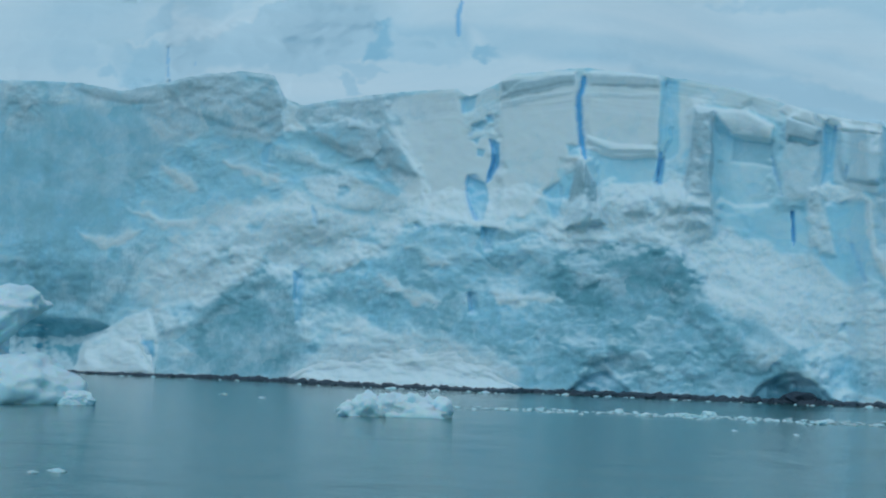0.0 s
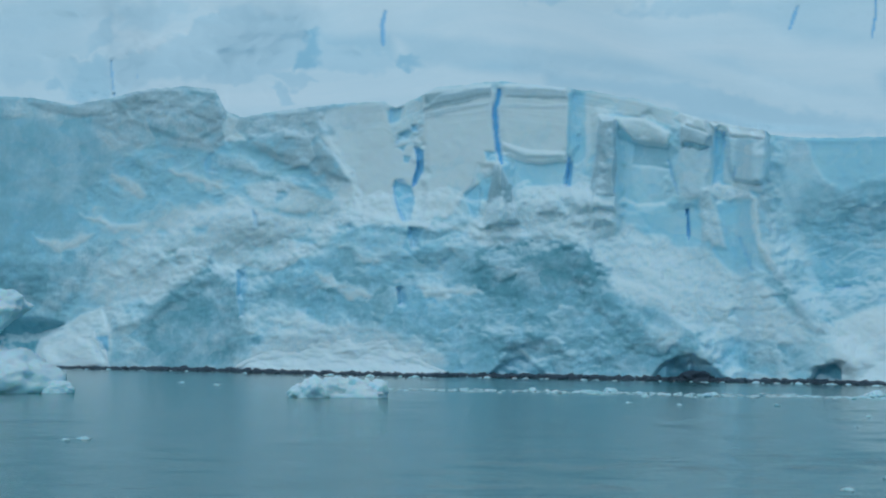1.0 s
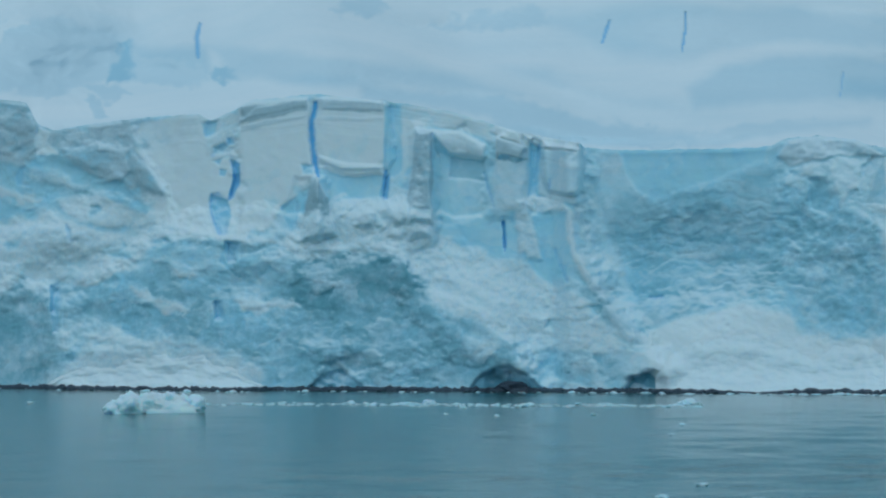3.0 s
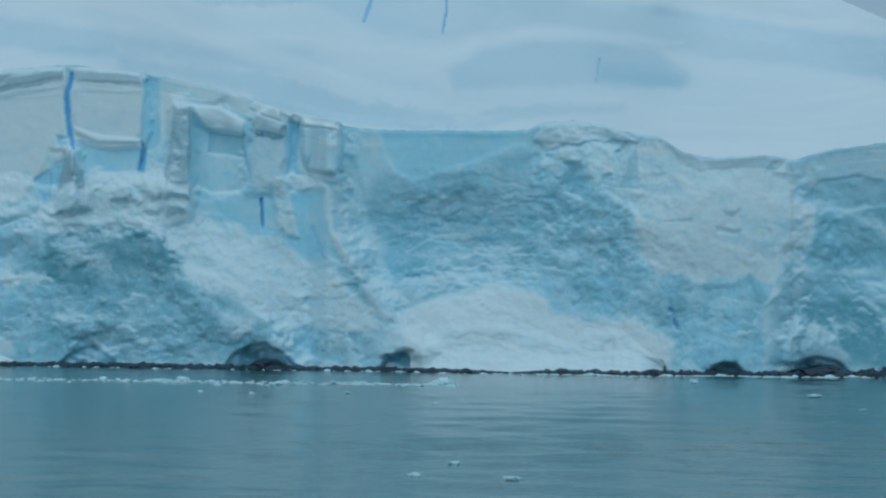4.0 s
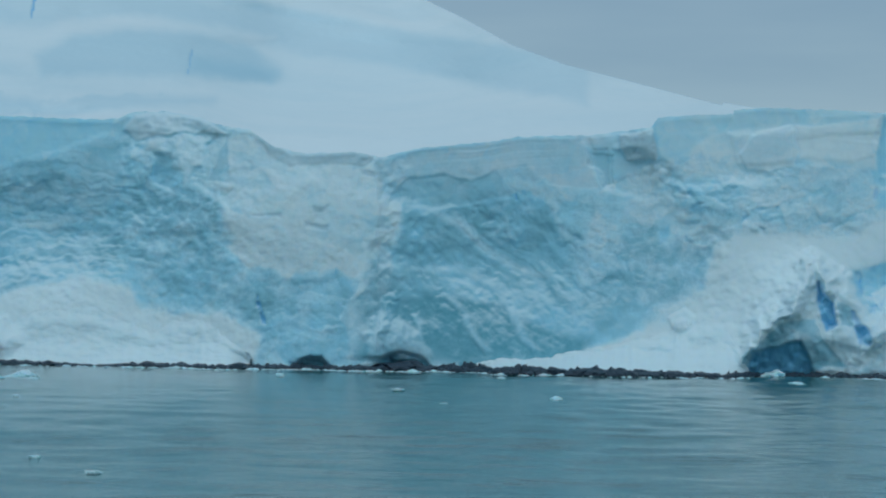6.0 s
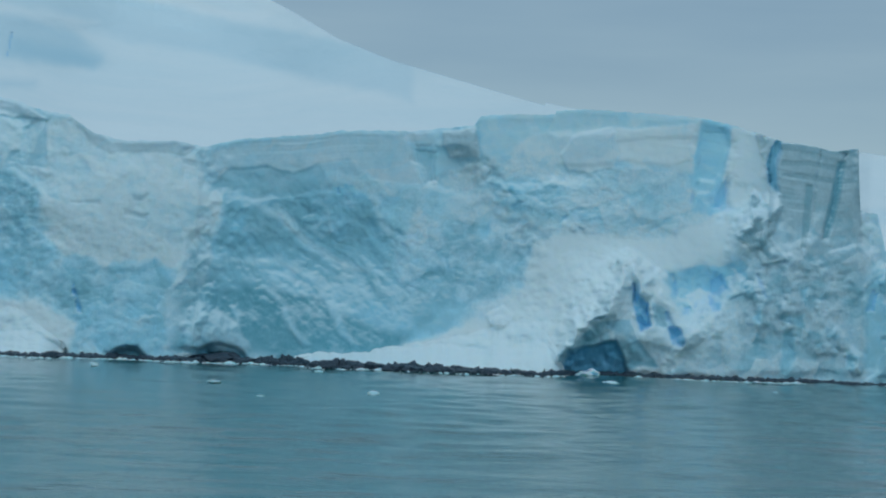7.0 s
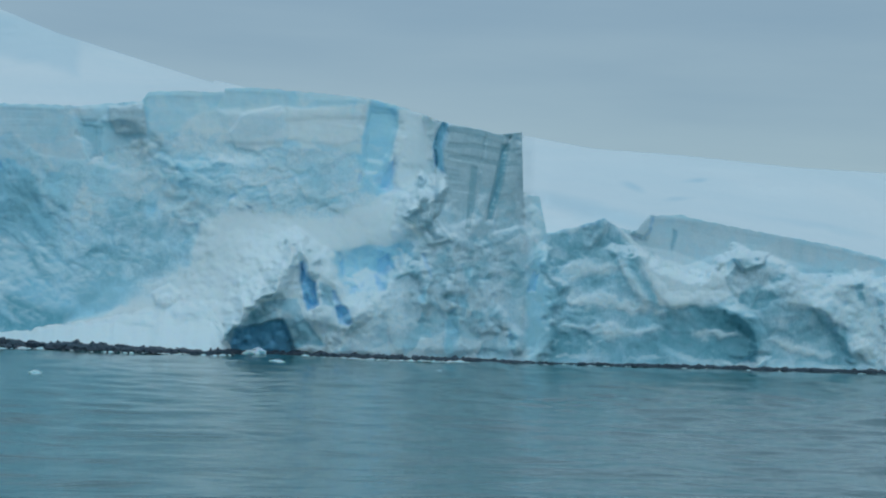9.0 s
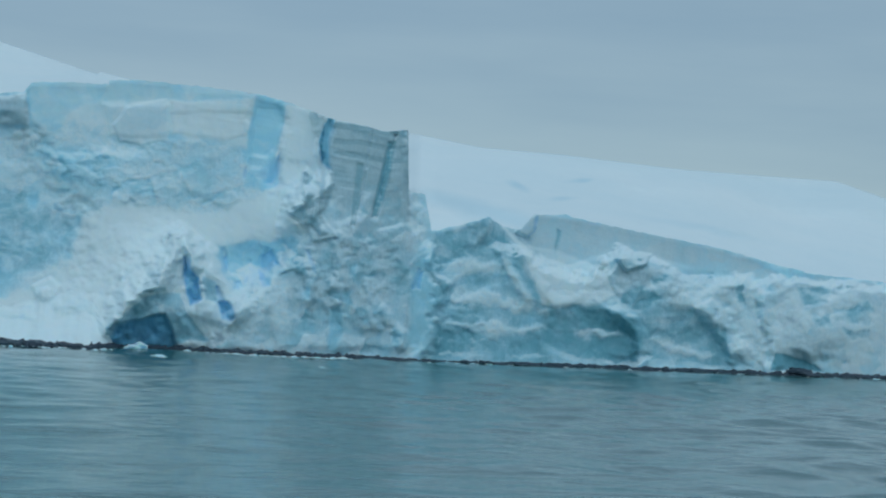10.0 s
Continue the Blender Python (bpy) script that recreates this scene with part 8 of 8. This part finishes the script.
def heap(name, label, lower, upper, out=3.0, rise=0.6, seed=0, lumpy=0.25):
    """Fallen snow or ice lying against the front, between a lower and an upper line."""
    s = np.arange(upper[0][0], upper[-1][0], 0.13)
    top = along(upper, s) + 0.25 * cloudy(s / 1.5, s * 0, 3, seed)
    low = np.minimum(along(lower, s), top)
    n = 70
    w = np.linspace(0, 1, n)[:, None]
    z = low + w * (top - low)
    ss = np.broadcast_to(s, z.shape)
    back = np.array([stands(a, b) for a, b in zip(s, top)])
    back = np.convolve(np.pad(back, 5, mode="edge"), np.ones(11) / 11, "valid") + 0.6
    front = np.minimum(foot(s) - 0.2 - 0.3 * out, back - out)
    ends = smooth(s, s[0], s[0] + 2.5) * (1 - smooth(s, s[-1] - 2.5, s[-1]))
    front = foot(s) - 0.2 + (front - foot(s) + 0.2) * ends
    back = np.maximum(back, front + 0.3)
    heaps.append((s, front))
    r = front + (back - front) * w ** rise
    r = shore(ss) + blurred(np.minimum(r, face_at(ss, z) - 0.35 * np.minimum(1, 4 * (1 - w))), 6)
    r = r - lumpy * (1.2 * cloudy(ss / 3, z / 1.5, 3, seed + 1) - 0.6 * np.abs(grain(ss / 1.4, z / 0.8, seed + 5)) + 0.25 * facets(ss / 0.8, z / 0.6, seed + 6))
    me = sheet_mesh(name, place(ss, z, r), {k: np.full(z.shape, v) for k, v in (("firn_shade", -0.6), ("blue", -0.4), ("teal", -0.6), ("deep", 0.0), ("rough", 0.3))})
    me.materials.append(ICE)
    ob = new(name, me)
    ob.parent = glacier
    return tagged(ob, label)


heap("snow_ramp", "smooth white snow ramp running down to the rocks", [(13.1, -0.5), (18.4, -0.4), (27.3, -0.5), (36.8, -0.4), (38.5, -0.4)], [(13.1, 0.6), (15.7, 1.1), (18.3, 1.1), (20.9, 1.5), (27.2, 2.8), (31.9, 4.1), (34.5, 5.0), (36.4, 4.0), (37.8, 2.0), (38.5, -0.0)], 7.0, 0.75, 201, 0.12)
heap("fallen_ice", "white fan of powdered ice below the blue hollow", [(-32.5, -0.8), (-7.7, -0.7)], [(-31.7, 1.2), (-30.2, 3.4), (-27.3, 4.9), (-23.1, 5.3), (-19.9, 4.0), (-17.2, 2.9), (-15.1, 4.1), (-12.5, 4.1), (-10.4, 2.9), (-8.0, 0.6)], 5.0, 0.7, 211, 0.15)
heap("fallen_ice", "heap of broken white ice at the foot of the cliff", [(-89.0, -0.0), (-66.6, -0.3)], [(-88.5, 0.7), (-86.7, 2.0), (-82.5, 3.0), (-78.3, 3.5), (-74.0, 3.5), (-70.8, 2.0), (-67.1, 0.2)], 4.5, 0.6, 221, 0.28)
heap("fallen_ice", "rounded white mound of ice at the waterline", [(-106.5, 0.2), (-98.8, 0.2)], [(-106.4, 1.4), (-105.5, 2.9), (-103.2, 3.9), (-100.9, 4.3), (-99.7, 2.5), (-99.3, 0.6)], 4.5, 0.5, 231, 0.25)


# ---- the waterline: dark rock, boulders ----
def at_water(s, r, z):
    a = np.asarray(s) / REACH
    return np.stack([r * np.sin(a), r * np.cos(a), z + 0 * a], -1)


LEDGE = [(-125, 0.2), (-106.2, 0.2), (-99.1, 0.45), (-88.7, 0.6), (-72.9, 0.45), (-57.1, 0.55), (-31.2, 0.45), (-26.2, 0.3), (-22.0, 0.05), (-18.8, 0.5), (3.3, 0.6), (9.8, 0.7), (12.4, 1.0), (19.3, 0.95), (34.5, 0.6), (40.5, 0.6), (64.1, 0.5), (69.0, 0.15), (78.0, 0.4), (106.5, 0.6), (130, 0.5)]


def toe(s):
    """The outermost ice at the waterline, heaps included."""
    out = foot(s)
    for xs, front in heaps:
        out = np.minimum(out, np.interp(s, xs, front, 99, 99))
    return out


def build_ledge():
    s = np.arange(-122, 124, 0.12)
    h = 0.75 * along(LEDGE, s) * (0.75 + 0.5 * np.abs(grain(s / 2.3, s * 0, 5)) + 0.5 * facets(s / 0.7, s * 0 + 0.5, 6)) + 0.05
    bulge = 0.8 * cloudy(s / 7, s * 0, 3, 8) + 0.35 * facets(s / 0.9, s * 0 + 0.3, 9)
    out = 2.0 + 1.2 * np.clip(h - 0.5, 0, 2)
    rows = []
    for q, up in ((0.0, -0.6), (0.25, 0.05), (0.3, 0.55), (0.45, 0.9), (0.7, 1.0), (1.4, 0.9), (3.0, 0.8)):
        z = h * up + (0.12 * facets(s / 0.5, s * 0 + q * 9, 21) if 0 < up else 0)
        rows.append(at_water(s, shore(s) + toe(s) + 0.7 - out + 0.5 * bulge + q * 2.0 + 0.15 * facets(s / 0.6, s * 0 + q * 7, 23), z))
    me = sheet_mesh("rock_ledge", np.stack(rows))
    me.materials.append(ROCK)
    me.polygons.foreach_set("use_smooth", np.zeros(len(me.polygons), dtype=bool))
    return me


tagged(new("rock_ledge", build_ledge()), "dark wet rock along the foot of the ice", "rock", kind="structure")


def lump_mesh(name, size, seed, detail=2, rough=0.35, flat=0.0, material=None, marks=None):
    """A broken lump: a ball of chipped facets, cut off below at flat."""
    bm = bmesh.new()
    bmesh.ops.create_icosphere(bm, subdivisions=detail, radius=1.0)
    off = Vector((seed * 3.7, seed * 1.3, seed * 5.1))
    for v in bm.verts:
        n = v.co.normalized()
        k = 1 + rough * (noise.noise(n * 1.3 + off) + 0.6 * noise.noise(n * 2.9 + off) + 0.35 * noise.noise(n * 6.0 + off) + 0.2 * noise.noise(n * 13 + off))
        chip = noise.cell_vector(n * 2.2 + off)
        v.co = n * k * (1 + 0.12 * rough * (chip.x - 0.5))
        if v.co.z < flat:
            v.co.z = flat + 0.15 * (v.co.z - flat)
        v.co = Vector((v.co.x * size[0], v.co.y * size[1], (v.co.z - flat * 0.4) * size[2]))
    me = bpy.data.meshes.new(name)
    bm.to_mesh(me)
    bm.free()
    for p in me.polygons:
        p.use_smooth = detail > 3
    for key, value in (marks or {}).items():
        me.attributes.new(key, "FLOAT", "POINT").data.foreach_set("value", [value] * len(me.vertices))
    me.materials.append(material)
    return me


rng = random.Random(7)
rock_meshes = [lump_mesh("shore_rock", (1, 0.9, 0.75), 10 + i, 2, 0.45, -0.4, ROCK) for i in range(7)]
for i in range(150):
    if i < 80:
        s = rng.uniform(9.2, 35.8)
        size = rng.uniform(0.25, 0.7) * (1.0 if rng.random() < 0.8 else 1.3)
    else:
        s = rng.uniform(-105, 112)
        size = rng.uniform(0.2, 0.55)
    r = float(shore(s) + toe(s)) - 0.1 - rng.uniform(0.6, 2.4) * (1.2 if i < 80 else 0.9)
    ob = new("shore_rock", rock_meshes[i % 7])
    x, y, _ = at_water(s, r, 0.0)
    ob.matrix_world = pose(x, y, 0.12 * size, 0, 0, rng.uniform(0, 360)) @ Matrix.Diagonal((size, size, size * rng.uniform(0.5, 0.9), 1))
    tagged(ob, "dark wet boulder lying at the water's edge", "rock", "boulders along the shore")
# dark lumps added for the shade in low cave mouths; rock shows at 6.4
for i, (s, wide, high) in enumerate(((-44.9, 1.6, 0.7), (6.4, 2.4, 0.8), (101.9, 2.2, 0.8))):
    r = float(shore(s) + toe(s)) - 0.2
    ob = new("rock_outcrop", lump_mesh("rock_outcrop", (wide, 1.6, high), 30 + i, 3, 0.5, -0.3, ROCK))
    x, y, _ = at_water(s, r, 0.0)
    ob.matrix_world = pose(x, y, 0.0, 0, 0, math.degrees(-s / REACH))
    tagged(ob, "rounded slate-dark rock in the shade of a low cave mouth", "rock", "bared rocks under the cliff")



# ---- floating ice ----
def berg_material():
    k = Mat("iceberg_ice")
    n1, n2 = k.noise(0.6, 8, 0.6, distortion=0.3), k.noise(4.0, 6, 0.65)
    z = k.node("SeparateXYZ", {"Vector": k.node("NewGeometry").outputs["Position"]}).outputs["Z"]
    col = k.mix(k.remap(n1, 0.3, 0.7), (0.66, 0.86, 0.94), SNOW)
    col = k.mix(k.remap(k.calc("ADD", k.up(), k.calc("MULTIPLY", n2, 0.4)), 0.2, 0.7), k.mix(n1, (0.42, 0.80, 0.92), (0.62, 0.87, 0.94)), col)
    # sea-washed ice at the waterline is bare and green-blue
    col = k.mix(k.remap(k.calc("ADD", z, k.calc("MULTIPLY", n1, 0.5)), 0.30, 0.62, 0.45, 0.0), col, (0.42, 0.74, 0.80))
    k.bump(n1, 0.4, 0.3)
    k.bump(n2, 0.5, 0.06)
    return k.set(Base_Color=col, Roughness=0.55, Specular_IOR_Level=0.3, Subsurface_Weight=0.5, Subsurface_Radius=Vector((0.3, 0.7, 0.9)), Subsurface_Scale=0.5)


BERG = berg_material()


def lobe(name, parent, centre, size, seed, rough=0.3, flat=-0.5, detail=5, label="", tilt=(0, 0, 0), undercut=0.0):
    ob = new(name, lump_mesh(name, size, seed, detail, rough, flat, BERG))
    low, high = min(v.co.z for v in ob.data.vertices), max(v.co.z for v in ob.data.vertices)
    for v in ob.data.vertices:
        w = min(1.0, 1.6 * (v.co.z - low) / (high - low))
        v.co.x -= undercut * (1 - w) * (v.co.x + size[0])
    ob.matrix_world = pose(*centre, *tilt)
    ob.parent = parent
    return tagged(ob, label) if label else ob


bx, by = -78.8, 114.2
big = new("iceberg")
big.location = (bx, by, 0)
tagged(big, "weathered white iceberg with an overhanging top, afloat", "iceberg")
turn = math.degrees(math.atan2(-bx, by))
lobe("lower_body", big, (0.0, 0, 0.15), (3.9, 3.2, 2.5), 31, 0.22, -0.35, label="rounded white body with a blue-green waterline", tilt=(0, 0, turn))
lobe("upper_body", big, (-2.6, 0.9, 4.1), (3.6, 2.8, 2.1), 34, 0.24, -0.95, label="overhanging pale blue top", tilt=(0, -6, turn), undercut=0.55)
lobe("neck", big, (-4.6, 0.8, 2.6), (2.6, 2.2, 2.2), 37, 0.2, -0.8)
lobe("foot", big, (3.9, 0.4, 0.0), (1.4, 1.2, 0.75), 39, 0.25, -0.3)

cx, cy = -54.3, 116.9
small = new("iceberg")
small.location = (cx, cy, 0)
tagged(small, "low white iceberg with a jagged top, afloat", "iceberg")
turn = math.degrees(math.atan2(-cx, cy))
for dx, dz, wx, wz, seed in ((-2.6, 0.0, 0.9, 0.75, 51), (-1.6, 0.15, 1.1, 1.0, 52), (-0.6, 0.2, 1.0, 0.95, 57), (0.3, 0.2, 1.0, 1.0, 53), (1.2, 0.2, 1.0, 1.05, 54), (2.3, 0.1, 1.1, 1.0, 55), (0.0, -0.1, 3.2, 0.95, 56)):
    a = radians(turn)
    lobe("lobe", small, (dx * math.cos(a), dx * math.sin(a), dz), (wx, 0.9, wz), seed, 0.42, -0.3, 4)

chunks = [lump_mesh("ice_chunk", (1, 0.8, 0.55), 70 + i, 3, 0.5, -0.2, BERG) for i in range(8)]


def float_chunk(x, y, size, label="small white ice chunk floating on the sea"):
    ob = new("ice_chunk", chunks[rng.randrange(8)])
    ob.matrix_world = pose(x, y, 0.0, 0, 0, rng.uniform(0, 360)) @ Matrix.Diagonal((size, size, size * rng.uniform(0.5, 0.9), 1))
    tagged(ob, label, "ice chunk", "drifting ice chunks")


for (x, y), size in zip(((-42.9, 67.7), (-43.3, 67.0), (-79.4, 140.0), (-73.9, 136.1), (-41.3, 136.6), (-41.1, 132.4), (-21.8, 135.8), (-36.1, 127.5), (-46.7, 134.8), (-52.6, 135.8), (-32.6, 130.8), (-9.8, 56.0), (-42.8, 135.7)), (0.32, 0.17, 0.3, 0.3, 0.7, 0.55, 0.8, 0.3, 0.3, 0.4, 0.4, 0.2, 0.5)):
    float_chunk(x, y, size)
for (x, y), size in zip(((-22.1, 138.1), (-21.1, 135.8), (-4.4, 148.9), (-24.8, 117.3), (-47.5, 136.9), (-15.9, 93.6), (-28.0, 137.5)), (0.45, 0.3, 0.3, 0.2, 0.4, 0.12, 0.3)):
    float_chunk(x, y, size)
for (x, y), size in zip(((3.9, 121.8), (12.8, 111.3), (-9.4, 61.0), (-6.9, 55.5), (-34.0, 116.3), (-30.2, 114.4), (-28.2, 136.3)), (0.38, 0.4, 0.22, 0.24, 0.22, 0.2, 0.35)):
    float_chunk(x, y, size)
for (x, y), size in zip(((-17.1, 104.1), (5.8, 103.4), (12.8, 149.0), (-4.2, 145.3)), (0.2, 0.25, 0.3, 0.3)):
    float_chunk(x, y, size)
for (x, y), size in zip(((35.7, 147.6), (46.0, 138.0), (93.1, 179.5), (55.0, 181.2)), (0.7, 0.25, 1.1, 0.3)):
    float_chunk(x, y, size)
x, y = 118.9, 183.5
float_chunk(x, y, 2.0, "low blue-white ice floe drifting below the ice front")
x, y = 37.7, 164.4
float_chunk(x, y, 1.3, "pale blue ice lump before the dark cave")


def brash(name, count, seed, spread):
    """A great many crumbs of ice in one mesh."""
    gen = random.Random(seed)
    base = np.array([v.co[:] for v in lump_mesh("crumb", (1, 0.8, 0.5), 90, 1, 0.5, -0.2, BERG).vertices])
    faces = [tuple(p.vertices) for p in lump_mesh("crumb", (1, 0.8, 0.5), 90, 1, 0.5, -0.2, BERG).polygons]
    verts, polys = [], []
    for _ in range(count):
        x, y, size = spread(gen)
        a = gen.uniform(0, 6.28)
        rot = np.array([[math.cos(a), -math.sin(a), 0], [math.sin(a), math.cos(a), 0], [0, 0, gen.uniform(0.4, 0.9)]])
        k = len(verts)
        verts.extend((base @ rot.T * size + (x, y, 0)).tolist())
        polys.extend(tuple(q + k for q in fc) for fc in faces)
    me = bpy.data.meshes.new(name)
    me.from_pydata(verts, [], polys)
    me.materials.append(BERG)
    return new(name, me)


def by_shore(gen):
    s = gen.uniform(-20, 62) if gen.random() < 0.75 else gen.uniform(-110, 112)
    r = float(shore(s) + toe(s)) - 2.2 - abs(gen.gauss(0, 0.9))
    return r * math.sin(s / REACH), r * math.cos(s / REACH), gen.uniform(0.08, 0.3) * (1 if gen.random() < 0.9 else 2)


(ax, ay), (dx, dy) = (-58.0, 134.1), (-20.6, 132.8)


def in_line(gen):
    t = gen.random() ** 0.8
    x, y = ax + t * (dx - ax), ay + t * (dy - ay)
    return x + gen.gauss(0, 1.0), y + gen.gauss(0, 1.5), gen.uniform(0.07, 0.27) * (1 if gen.random() < 0.93 else 2)


tagged(brash("brash_ice", 900, 3, by_shore), "crumbs of white brash ice along the waterline", "brash ice", kind="stuff")
tagged(brash("brash_ice", 420, 5, in_line), "loose streak of white brash ice on the sea", "brash ice", kind="stuff")

# ---- the sea: one sheet of rings round the boat, with low waves where it is seen near ----
rings = [0.0, 6, 15, 26, 34]
while rings[-1] < 235:
    rings.append(rings[-1] + max(0.16, rings[-1] ** 2 / 14500))
rings = np.array(rings + [260, 320, 500, 900, 1800, 3200, 4800])[:, None]
turns = np.radians(np.concatenate([np.arange(-180, -46, 6), np.arange(-45, 45.01, 0.085), np.arange(48, 181, 6)]))[None, :]
gx, gy = rings * np.sin(turns), rings * np.cos(turns)
lively = np.clip(0.8 + gx / 55 + 0.5 * grain(gx / 30, gy / 30, 5), 0.3, 1.9)
wave = 0.075 * grain(gx / 3.0 + 0.4 * grain(gx / 6, gy / 6, 3), gy / 2.4, 7) + 0.011 * grain(gx / 1.2, gy / 0.8, 11) + 0.11 * grain(gx / 7, gy / 4.2, 13)
near = smooth(rings, 30, 42) * (1 - smooth(rings, 150, 235))
sea = new("water", sheet_mesh("water", np.stack([gx, gy, wave * lively * near], -1), flip=True))
sea.data.materials.append(WATER)
tagged(sea, "calm teal sea water with light ripples and drifting ice", "sea", kind="structure")
